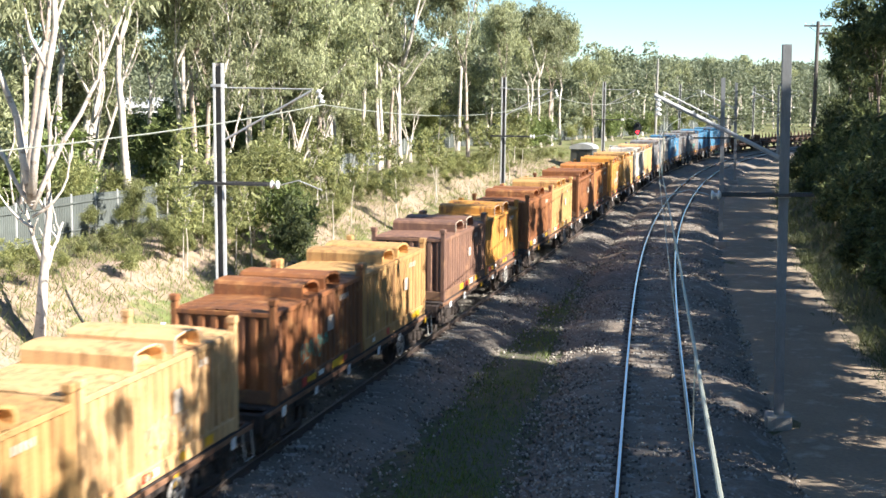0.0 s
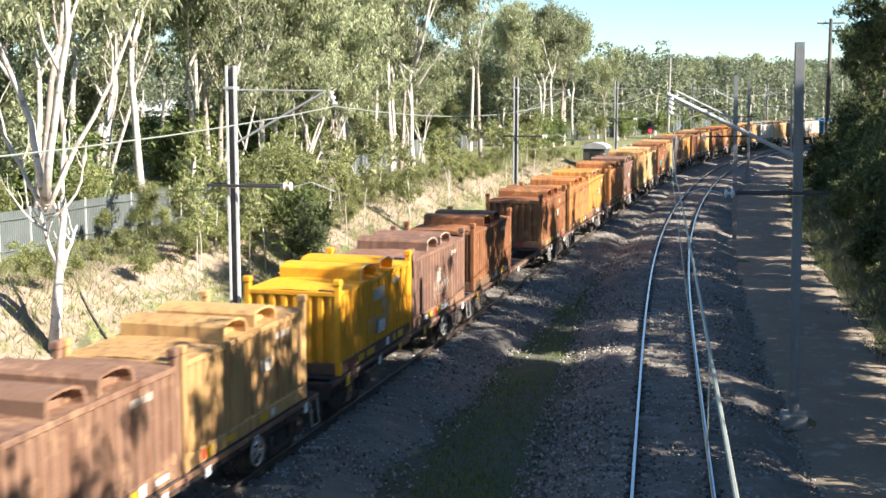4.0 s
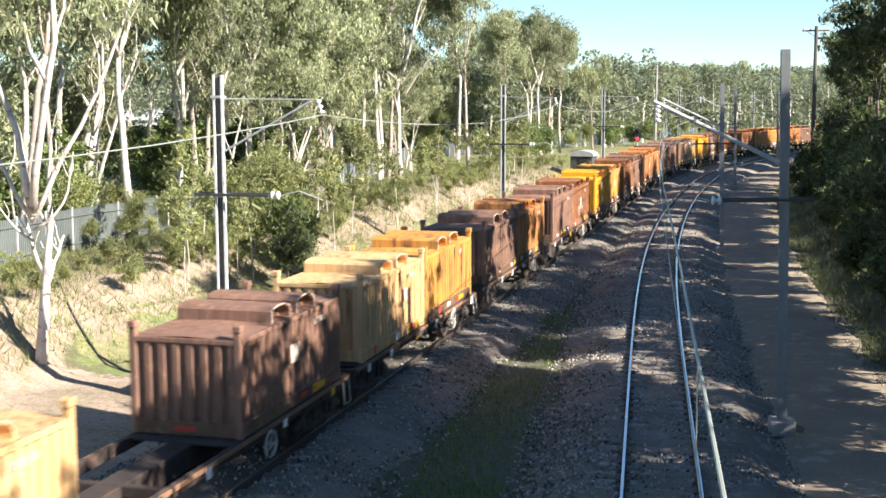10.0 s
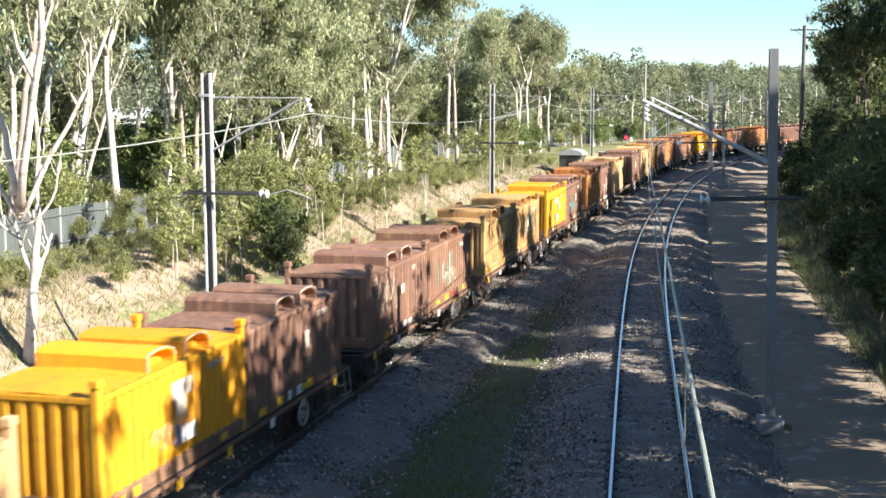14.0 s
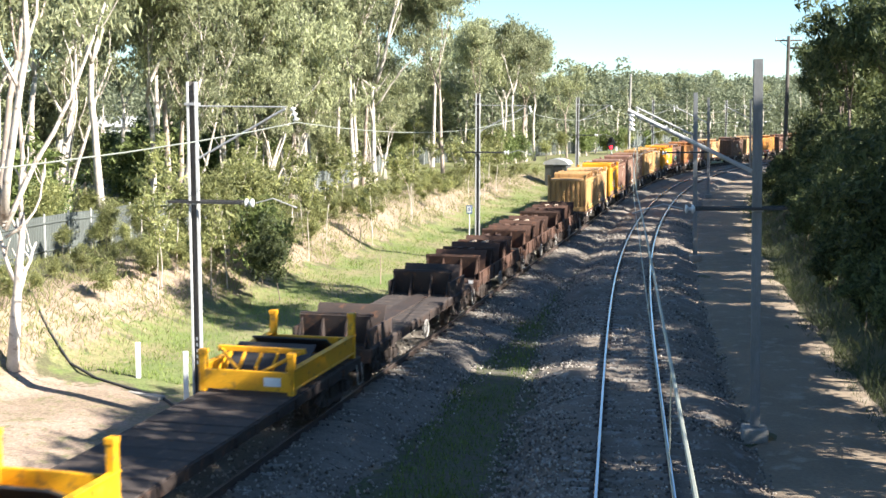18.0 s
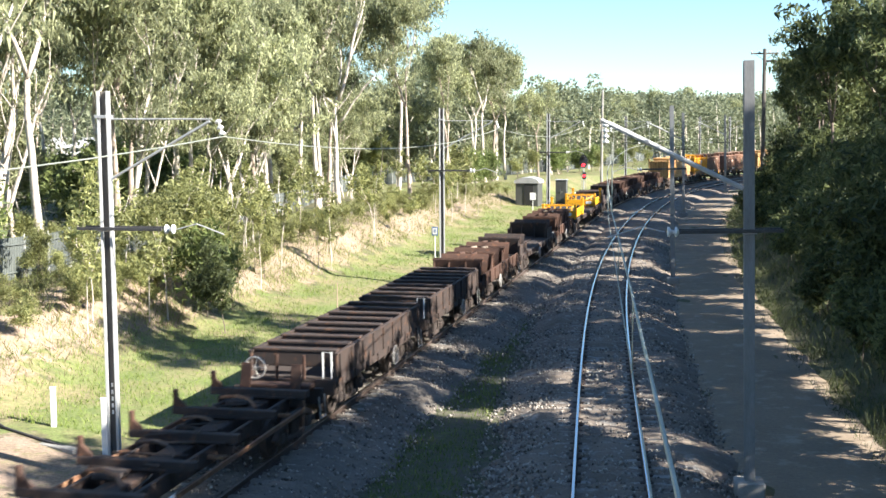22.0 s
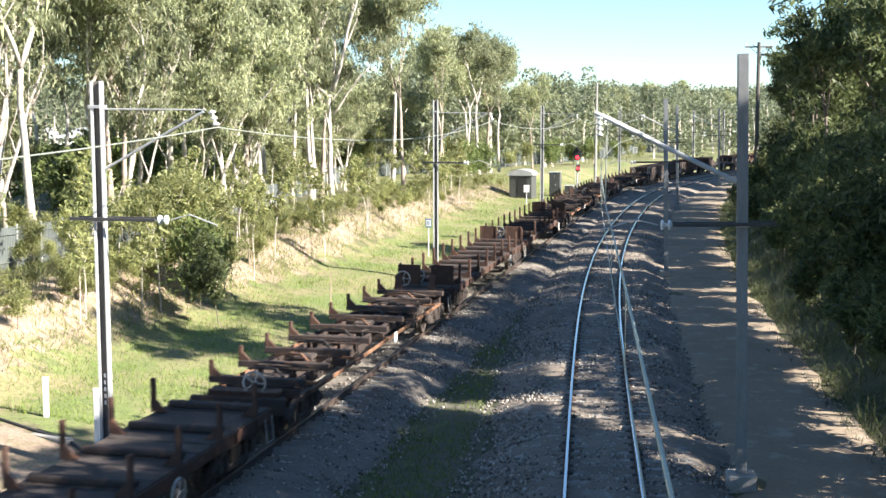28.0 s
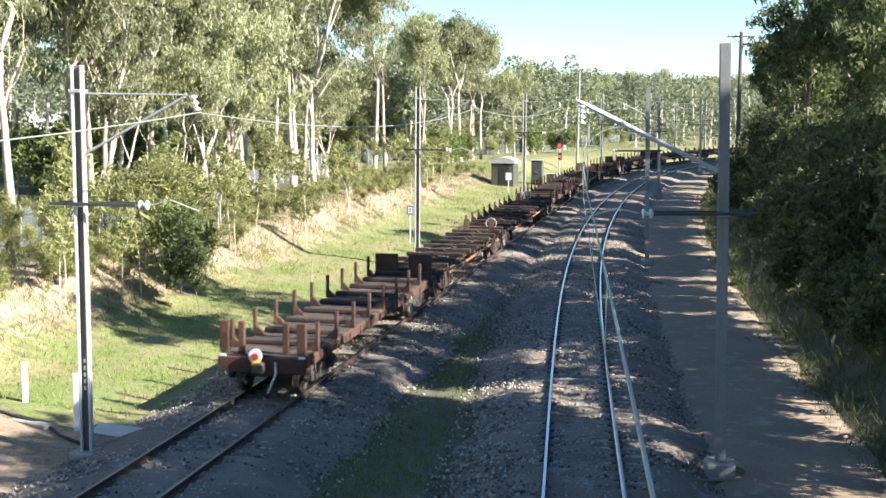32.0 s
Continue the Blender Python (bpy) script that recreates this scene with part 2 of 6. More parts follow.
# ---- mesh tools ----
class Geo:
    """Collects vertices and faces of one part."""

    def __init__(self):
        self.v, self.f, self.n = [], [], 0

    def add(self, verts, faces):
        verts = np.asarray(verts, float).reshape(-1, 3)
        self.v.append(verts)
        self.f += [tuple(i + self.n for i in f) for f in faces]
        self.n += len(verts)
        return self

    def box(self, c, s, ch=0.01, rz=0.0, rx=0.0, ry=0.0):
        """A box with chamfered edges, centre c, full size s."""
        h = np.array(s, float) / 2
        ch = min(ch, h.min() * 0.45)
        verts, index = [], {}
        for sx in (-1, 1):
            for sy in (-1, 1):
                for sz in (-1, 1):
                    for a in range(3):
                        p = np.array([sx, sy, sz]) * (h - ch)
                        p[a] += (sx, sy, sz)[a] * ch
                        index[sx, sy, sz, a] = len(verts)
                        verts.append(p)
        g = lambda s3, a: index[(*s3, a)]
        faces = []
        for a in range(3):
            b, c2 = (a + 1) % 3, (a + 2) % 3
            for sg in (-1, 1):
                ring = []
                for sb, sc in ((-1, -1), (1, -1), (1, 1), (-1, 1)):
                    s3 = [0, 0, 0]
                    s3[a], s3[b], s3[c2] = sg, sb, sc
                    ring.append(g(s3, a))
                faces.append(ring if sg > 0 else ring[::-1])
            for sb in (-1, 1):
                for sc in (-1, 1):
                    lo, hi = [0, 0, 0], [0, 0, 0]
                    lo[a], hi[a] = -1, 1
                    for q in (lo, hi):
                        q[b], q[c2] = sb, sc
                    ring = [g(lo, b), g(hi, b), g(hi, c2), g(lo, c2)]
                    faces.append(ring if sb * sc < 0 else ring[::-1])
        for sx in (-1, 1):
            for sy in (-1, 1):
                for sz in (-1, 1):
                    ring = [g((sx, sy, sz), a) for a in range(3)]
                    faces.append(ring if sx * sy * sz > 0 else ring[::-1])
        verts = np.array(verts)
        if rz or rx or ry:
            verts = verts @ np.array(Euler((radians(rx), radians(ry), radians(rz))).to_matrix()).T
        return self.add(verts + np.array(c, float), faces)

    def sweep(self, ring, spine, cap=True, closed=True):
        """ring: (k, 2) points across (side, up); spine: list of (origin, side, up)."""
        ring = np.asarray(ring, float)
        k = len(ring)
        verts = [np.array(o) + r[0] * np.array(a) + r[1] * np.array(b) for o, a, b in spine for r in ring]
        faces = []
        for i in range(len(spine) - 1):
            for j in range(k if closed else k - 1):
                a, b = i * k + j, i * k + (j + 1) % k
                faces.append((a, b, b + k, a + k))
        if cap and closed:
            faces.append(tuple(range(k))[::-1])
            faces.append(tuple(range((len(spine) - 1) * k, len(spine) * k)))
        return self.add(verts, faces)

    def tube(self, pts, radii, k=8, cap=True):
        pts = np.asarray(pts, float)
        radii = np.broadcast_to(np.asarray(radii, float), (len(pts),))
        ang = np.arange(k) * 2 * math.pi / k
        spine, faces = [], []
        verts = []
        side = None
        for i, p in enumerate(pts):
            d = pts[min(i + 1, len(pts) - 1)] - pts[max(i - 1, 0)]
            d = d / (np.linalg.norm(d) + 1e-9)
            if side is None:
                side = np.cross(d, (0, 0, 1)) if abs(d[2]) < 0.9 else np.cross(d, (0, 1, 0))
            side = side - d * (side @ d)
            side = side / (np.linalg.norm(side) + 1e-9)
            up = np.cross(d, side)
            verts.append(p + radii[i] * (np.cos(ang)[:, None] * side + np.sin(ang)[:, None] * up))
        for i in range(len(pts) - 1):
            for j in range(k):
                a, b = i * k + j, i * k + (j + 1) % k
                faces.append((a, a + k, b + k, b))
        if cap:
            faces.append(tuple(range(k)))
            faces.append(tuple(range((len(pts) - 1) * k, len(pts) * k))[::-1])
        return self.add(np.concatenate(verts), faces)

    def disc(self, c, r, axis, thick, k=16, hole=0.0):
        """A round plate with its axis along x, y or z."""
        a = {"x": (0, 1, 2), "y": (1, 2, 0), "z": (2, 0, 1)}[axis]
        verts = []
        for h in (-thick / 2, thick / 2):
            for rr in ((r, hole) if hole else (r,)):
                for j in range(k):
                    p = [0, 0, 0]
                    p[a[0]], p[a[1]], p[a[2]] = h, rr * math.cos(j * 2 * math.pi / k), rr * math.sin(j * 2 * math.pi / k)
                    verts.append(np.array(p) + np.array(c, float))
        faces = []
        if hole:
            for j in range(k):
                n = (j + 1) % k
                faces += [(j, n, 2 * k + n, 2 * k + j), (k + j, 3 * k + j, 3 * k + n, k + n),
                          (j, k + j, k + n, n), (2 * k + j, 2 * k + n, 3 * k + n, 3 * k + j)]
        else:
            for j in range(k):
                n = (j + 1) % k
                faces.append((j, n, k + n, k + j))
            faces += [tuple(range(k))[::-1], tuple(range(k, 2 * k))]
        return self.add(verts, faces)

    def mesh(self, name, material, smooth=False):
        me = bpy.data.meshes.new(name)
        me.from_pydata(np.concatenate(self.v).tolist(), [], self.f)
        mats = material if isinstance(material, (list, tuple)) else [material]
        for m in mats:
            me.materials.append(m)
        if smooth:
            me.shade_smooth()
        me.update()
        return me


def part(name, geo, material, parent, label="", smooth=False, at=None, kind=""):
    """One mesh under a thing or a part."""
    me = geo if isinstance(geo, bpy.types.Mesh) else geo.mesh(name, material, smooth)
    ob = new(name, me)
    ob.parent = parent
    if at is not None:
        ob.matrix_basis = at
    return tagged(ob, label, kind=kind)


def thing(name, label, category, m=None, group="", kind=""):
    ob = new(name)
    ob.empty_display_size = 0.3
    if m is not None:
        ob.matrix_basis = m
    return tagged(ob, label, category, group, kind)


def blades(name, centres, along, across, material):
    """A mesh of loose pointed blades, each with its centre, half length and half width vectors."""
    n = len(centres)
    v = np.empty((n, 3, 3))
    v[:, 0], v[:, 1], v[:, 2] = centres - along + across, centres - along - across, centres + along
    me = bpy.data.meshes.new(name)
    me.vertices.add(n * 3)
    me.vertices.foreach_set("co", v.ravel())
    me.loops.add(n * 3)
    me.loops.foreach_set("vertex_index", np.arange(n * 3, dtype=np.int32))
    me.polygons.add(n)
    me.polygons.foreach_set("loop_start", np.arange(0, n * 3, 3, dtype=np.int32))
    me.materials.append(material)
    me.update(calc_edges=True)
    return me


# ---- the two tracks ----
def headings(start, x, y, knots, bends, length, step=1.0):
    s = np.arange(0, length, step)
    k = np.interp(s, knots, bends)
    h = start + np.concatenate([[0], np.cumsum((k[1:] + k[:-1]) / 2 * step)])
    mid = (h[1:] + h[:-1]) / 2
    return (x + np.concatenate([[0], np.cumsum(np.sin(mid) * step)]), y + np.concatenate([[0], np.cumsum(np.cos(mid) * step)]), h)


def smooth_line(x, y, h, back):
    """Adds a straight run behind the first point; returns s (0 at the first point), x, y, heading."""
    d = np.arange(-back, 0, 2.0)
    x = np.concatenate([x[0] + d * math.sin(h[0]), x])
    y = np.concatenate([y[0] + d * math.cos(h[0]), y])
    h = np.concatenate([np.full(len(d), h[0]), h])
    s = np.concatenate([[0], np.cumsum(np.hypot(np.diff(x), np.diff(y)))])
    return s - back, x, y, h


rx, ry, rh = headings(0.1564, 4.47, 25.8, [0, 30, 70, 110, 150, 190, 260], [0, 0.00182, 0.00157, 0.0046, 0.0066, 0.0066, 0.003], 420)
RIGHT = smooth_line(rx, ry, rh, 520)
L_HEAD = math.atan(0.265)
GAP = 4.2


def left_line():
    # straight until it meets the line GAP to the left of the right track, then alongside it
    ox, oy = rx - GAP * np.cos(rh), ry + GAP * np.sin(rh)
    j = int(np.argmax(rh >= L_HEAD))
    jx, jy = ox[j], oy[j]
    n = int(round((jy - 26.16) / math.cos(L_HEAD)))
    u = np.linspace(0, 1, n, endpoint=False)
    x0, y0 = -4.24, 26.16
    e = jx - (x0 + (jy - y0) * math.tan(L_HEAD))
    ease = u ** 3 * (u * (6 * u - 15) + 10)
    xs, ys = x0 + u * (jy - y0) * math.tan(L_HEAD) + e * ease, y0 + u * (jy - y0)
    x, y = np.concatenate([xs, ox[j:]]), np.concatenate([ys, oy[j:]])
    h = np.arctan2(np.gradient(x), np.gradient(y))
    h[:3] = L_HEAD
    for _ in range(6):
        h[3:-1] = (h[2:-2] + h[3:-1] + h[4:]) / 3 if len(h[4:]) == len(h[3:-1]) else h[3:-1]
    return smooth_line(x, y, h, 640)


LEFT = left_line()


def on_line(line, s, off=0.0, z=0.0):
    """A place beside a track, off metres to its right."""
    x, y, h = (np.interp(s, line[0], line[i]) for i in (1, 2, 3))
    return np.stack([x + off * np.cos(h), y - off * np.sin(h), np.zeros_like(x) + z], -1), h


def beside(line, xy, chunk=4000):
    """Signed distance to the right of a track, and the place along it, for many points."""
    d_out, s_out = np.empty(len(xy)), np.empty(len(xy))
    lx, ly, lh, ls = line[1], line[2], line[3], line[0]
    for i in range(0, len(xy), chunk):
        p = xy[i:i + chunk]
        k = np.argmin((p[:, :1] - lx) ** 2 + (p[:, 1:] - ly) ** 2, 1)
        dx, dy = p[:, 0] - lx[k], p[:, 1] - ly[k]
        fwd = dx * np.sin(lh[k]) + dy * np.cos(lh[k])
        d_out[i:i + chunk] = dx * np.cos(lh[k]) - dy * np.sin(lh[k])
        s_out[i:i + chunk] = ls[k] + fwd
        far = np.hypot(dx, dy) > np.abs(d_out[i:i + chunk]) + 30
        d_out[i:i + chunk][far] = np.sign(d_out[i:i + chunk][far]) * np.hypot(dx, dy)[far]
    return d_out, s_out


def wob(x, y, size, seed=0.0):
    """Smooth waves that never quite repeat, about -1 to 1."""
    a = np.sin(x / size * 1.7 + seed) + np.sin(y / size * 1.3 + seed * 2.1 + 1.0) + np.sin((x + y) / size * 0.83 + seed * 0.7)
    b = np.sin(x / size * 4.1 - y / size * 3.3 + seed) * 0.5 + np.sin(y / size * 5.3 + x / size * 2.2 + 2 * seed) * 0.4
    return (a + b) / 3.2


def ease(v, a, b):
    u = np.clip((v - a) / (b - a), 0, 1)
    return u * u * (3 - 2 * u)


def height(x, y):
    """The ground's height."""
    x, y = np.atleast_1d(np.asarray(x, float)), np.atleast_1d(np.asarray(y, float))
    xy = np.stack([x, y], -1)
    ul, sl = beside(LEFT, xy)
    ur, sr = beside(RIGHT, xy)
    z = np.full(len(x), -0.58) + 0.03 * wob(x, y, 1.5)
    u = -ul
    bank = 1.0 + 0.55 * wob(sl, sl * 0, 14, 0.4) - 0.5 * ease(sl, 60, 110)
    left = 0.30 * ease(u, 3.0, 7.5) + (bank + 0.30) * ease(u, 8.0 + 0.8 * wob(sl, u, 5, 1.0), 11.8) - (bank + 0.1) * ease(u, 14.5, 26)
    left += 0.10 * wob(x, y, 3.0, 2.0) * ease(u, 6, 10)
    z = np.where(u > 0, z + left, z)
    r = ur
    right = 0.1 * ease(r, 2.6, 3.4) + (3.2 + 0.6 * wob(sr, sr * 0, 17, 2.0)) * ease(r, 6.4 + 0.4 * wob(sr, r, 6, 3.0), 12.5) + 1.4 * ease(r, 12, 28)
    right += 0.16 * wob(x, y, 2.6, 4.0) * ease(r, 6.5, 9)
    right *= 1 - 0.75 * ease(sr, 95, 150)
    z = np.where(r > 0, z + right, z)
    d = np.hypot(x - 40, y - 40)
    z += 34 * ease(d, 420, 1500) * (0.75 + 0.35 * wob(x, y, 260, 1.3))
    return z


# ---- ground ----
def spaced(lo, a, b, hi, fine, grow=1.25):
    mid = list(np.arange(a, b + fine / 2, fine))
    out, step, v = [], fine, mid[-1]
    while v < hi:
        step *= grow
        v += step
        out.append(v)
    low, step, v = [], fine, mid[0]
    while v > lo:
        step *= grow
        v -= step
        low.append(v)
    return np.array(low[::-1] + mid + out)


FENCE = np.array([(-22.5, -5.0), (-19.0, 26.0), (-15.8, 51.8), (-10.0, 98.0), (-4.2, 148.0), (4.5, 168.0), (16.5, 184.0), (30.0, 205.0), (45.5, 241.0), (74.0, 296.0)])


def fence_offset(s):
    """How far the fence stands to the left of the left track."""
    fx = np.interp(np.linspace(0, 1, 80), np.linspace(0, 1, len(FENCE)), FENCE[:, 0])
    fy = np.interp(np.linspace(0, 1, 80), np.linspace(0, 1, len(FENCE)), FENCE[:, 1])
    d, a = beside(LEFT, np.stack([fx, fy], -1))
    o = np.argsort(a)
    return np.interp(s, a[o], -d[o])


def ground_material():
    """Earth, grass and leaf litter, mixed by where each lies, with ragged borders."""
    m = bpy.data.materials.new("ground")
    m.use_nodes = True
    n, link = m.node_tree.nodes, m.node_tree.links.new
    co = n.new("ShaderNodeTexCoord")

    def tex(scale, detail=5.0):
        t = n.new("ShaderNodeTexNoise")
        t.inputs["Scale"].default_value, t.inputs["Detail"].default_value, t.inputs["Roughness"].default_value = scale, detail, 0.65
        link(co.outputs["Object"], t.inputs["Vector"])
        return t.outputs["Fac"]

    def ramp(src, lo, hi, a=0.0, b=1.0):
        r = n.new("ShaderNodeMapRange")
        for k, v in zip(("From Min", "From Max", "To Min", "To Max"), (lo, hi, a, b)):
            r.inputs[k].default_value = v
        link(src, r.inputs["Value"])
        return r.outputs[0]

    def mix(fac, a, b, mode="MIX"):
        x = n.new("ShaderNodeMix")
        x.data_type, x.blend_type = "RGBA", mode
        if hasattr(fac, "links"):
            link(fac, x.inputs["Factor"])
        else:
            x.inputs["Factor"].default_value = fac
        for v, k in ((a, 6), (b, 7)):
            if hasattr(v, "links"):
                link(v, x.inputs[k])
            else:
                x.inputs[k].default_value = (*v, 1)
        return x.outputs[2]

    def where(name, rough, scale):
        a = n.new("ShaderNodeAttribute")
        a.attribute_name = name
        s = n.new("ShaderNodeMath")
        s.operation = "MULTIPLY_ADD"
        link(ramp(tex(scale), 0.3, 0.7, -rough, rough), s.inputs[0])
        s.inputs[1].default_value = 1.0
        link(a.outputs["Fac"], s.inputs[2])
        return ramp(s.outputs[0], 0.40, 0.62)

    broad, small = tex(0.35), tex(2.4)
    litter = mix(ramp(broad, 0.4, 0.62), (0.125, 0.11, 0.058), (0.08, 0.09, 0.036))
    grass = mix(ramp(broad, 0.4, 0.62), (0.15, 0.185, 0.055), (0.25, 0.205, 0.11))
    grass = mix(ramp(small, 0.5, 0.7), grass, (0.115, 0.15, 0.045))
    earth = mix(ramp(broad, 0.42, 0.6), (0.37, 0.27, 0.205), (0.26, 0.195, 0.135))
    earth = mix(ramp(small, 0.52, 0.68), earth, (0.19, 0.175, 0.085))
    strip = mix(ramp(small, 0.42, 0.6), (0.085, 0.095, 0.04), (0.115, 0.10, 0.075))
    far = mix(ramp(tex(0.02), 0.4, 0.6), (0.11, 0.115, 0.05), (0.21, 0.2, 0.09))
    col = mix(where("strip", 0.3, 1.2), litter, strip)
    col = mix(where("bank", 0.5, 0.7), col, earth)
    col = mix(where("verge", 0.5, 0.8), col, grass)
    col = mix(where("far", 0.1, 0.1), col, far)
    col = mix(1.0, col, ramp(tex(11.0, 3.0), 0.25, 0.75, 0.65, 1.35), "MULTIPLY")
    bsdf = n["Principled BSDF"]
    link(col, bsdf.inputs["Base Color"])
    bsdf.inputs["Roughness"].default_value = 0.95
    b = n.new("ShaderNodeBump")
    b.inputs["Strength"].default_value, b.inputs["Distance"].default_value = 0.9, 0.05
    link(tex(5.0, 6.0), b.inputs["Height"])
    link(b.outputs[0], bsdf.inputs["Normal"])
    return m


def build_ground():
    gx, gy = spaced(-2600, -34, 52, 2600, 0.8), spaced(-1500, 14, 150, 3200, 0.9)
    X, Y = np.meshgrid(gx, gy)
    x, y = X.ravel(), Y.ravel()
    z = height(x, y)
    nx, ny = len(gx), len(gy)
    i = (np.arange(ny - 1)[:, None] * nx + np.arange(nx - 1)).ravel()
    faces = np.stack([i, i + 1, i + 1 + nx, i + nx], -1)
    me = bpy.data.meshes.new("ground")
    me.from_pydata(np.stack([x, y, z], -1).tolist(), [], faces.tolist())
    near = np.hypot(x - 20, y - 80) < 230
    c = np.stack([x, y], -1)
    ul, sl = beside(LEFT, c)
    ur, _ = beside(RIGHT, c)
    u = -ul
    verge = ease(u, 2.0, 3.0) * (1 - ease(u, 7.4, 10.5)) * ease(sl, 5.5, 8.5)
    verge = np.maximum(verge, ease(u, 6, 9) * ease(sl, 90, 110) * (1 - ease(u - fence_offset(sl), -1, 2)))
    bank = np.maximum(ease(u, 7.4, 10.5) * (1 - ease(u, 12.0, 15.5)), ease(u, 1.6, 3.0) * (1 - ease(u, 12, 15)) * (1 - ease(sl, 5.5, 8.5)))
    bank *= 1 - ease(sl, 90, 110)
    middle = (u <= 2.5) & (ur < 2.4)
    for name, value in (("verge", verge * near), ("bank", bank * near), ("strip", middle.astype(float)), ("far", 1 - near.astype(float))):
        a = me.attributes.new(name, "FLOAT", "POINT")
        a.data.foreach_set("value", value.astype(np.float32))
    me.materials.append(ground_material())
    me.shade_smooth()
    me.update()
    tagged(new("ground", me), "grassy railway verge, earth banks and wooded land", "ground", kind="structure")


build_ground()


# ---- ballast, road ----
def strip(name, line, s0, s1, profile, material, step=0.16, rough=0.04, label="", category="", ripple=0.0, heap=0.0, ragged=0.0):
    """A strip along a track; profile: (offset, height) from left to right."""
    s = np.concatenate([np.arange(s0, -6, 0.7), np.arange(-6, 78, step), np.arange(78, s1, 0.7)])
    pts = []
    for off, z in profile:
        p, _ = on_line(line, s, off)
        if ragged and off in (profile[0][0], profile[-1][0], profile[1][0], profile[-2][0]):
            p, _ = on_line(line, s, off + ragged * wob(s, s * 0 + off, 1.3, off))
        p[:, 2] = z
        pts.append(p)
    v = np.stack(pts, 1)
    if heap:                      # uneven heaps along the shoulders
        side = np.array([min(1.0, max(0.0, (abs(off) - 1.1) / 0.7)) for off, _ in profile])
        v[..., 2] += heap * side * (wob(v[..., 0], v[..., 1], 0.8, 6.0) + 0.6 * wob(v[..., 0], v[..., 1], 1.9, 2.0))
    v[..., 2] += rough * wob(v[..., 0] * 1.0, v[..., 1], 0.35, 1.0) + rough * 0.8 * wob(v[..., 0], v[..., 1], 0.9, 5.0)
    if ripple:                    # heaped between the sleepers
        v[..., 2] += ripple * np.sin(2 * math.pi * s[:, None] / 0.61 + 1.2 * wob(v[..., 0], v[..., 1], 2.5, 3.0)) * (0.6 + 0.5 * wob(v[..., 0], v[..., 1], 1.7, 8.0))
    k = len(profile)
    i = (np.arange(len(s) - 1)[:, None] * k + np.arange(k - 1)).ravel()
    me = bpy.data.meshes.new(name)
    me.from_pydata(v.reshape(-1, 3).tolist(), [], np.stack([i, i + 1, i + 1 + k, i + k], -1).tolist())
    me.materials.append(material)
    me.shade_smooth()
    return tagged(new(name, me), label, category, kind="structure")


def shoulder(l, r):
    out = [(-l - 1.3, -0.68), (-l - 0.6, -0.42), (-l, -0.20)]
    out += [(o, -0.15) for o in (-1.15, -0.82)] + [(-0.66, -0.16), (0.0, -0.14), (0.66, -0.16)] + [(o, -0.15) for o in (0.82, 1.15)]
    return out + [(r, -0.20), (r + 0.6, -0.42), (r + 1.3, -0.68)]


strip("ballast_right", RIGHT, -60, 330, shoulder(1.75, 1.9), M["ballast"], label="grey crushed-stone ballast under the right track", category="ballast", ripple=0.05, heap=0.1)
strip("ballast_left", LEFT, -60, 320, shoulder(1.8, 1.8), M["ballast_dark"], label="grey crushed-stone ballast under the left track", category="ballast", ripple=0.05, heap=0.1)
road_dirt = surface("road_dirt", (0.285, 0.22, 0.155), 0.95, second=(0.20, 0.155, 0.11), scale=0.45, fine=10, bump=0.8, third=(0.36, 0.30, 0.23), bump_scale=8)
strip("road", RIGHT, -60, 120, [(2.6, -0.56), (3.1, -0.49), (3.6, -0.45), (4.2, -0.455), (4.9, -0.42), (5.6, -0.455), (6.3, -0.42), (6.8, -0.62)], road_dirt, step=0.6,
      rough=0.015, ragged=0.3, label="dirt access road beside the railway", category="road")


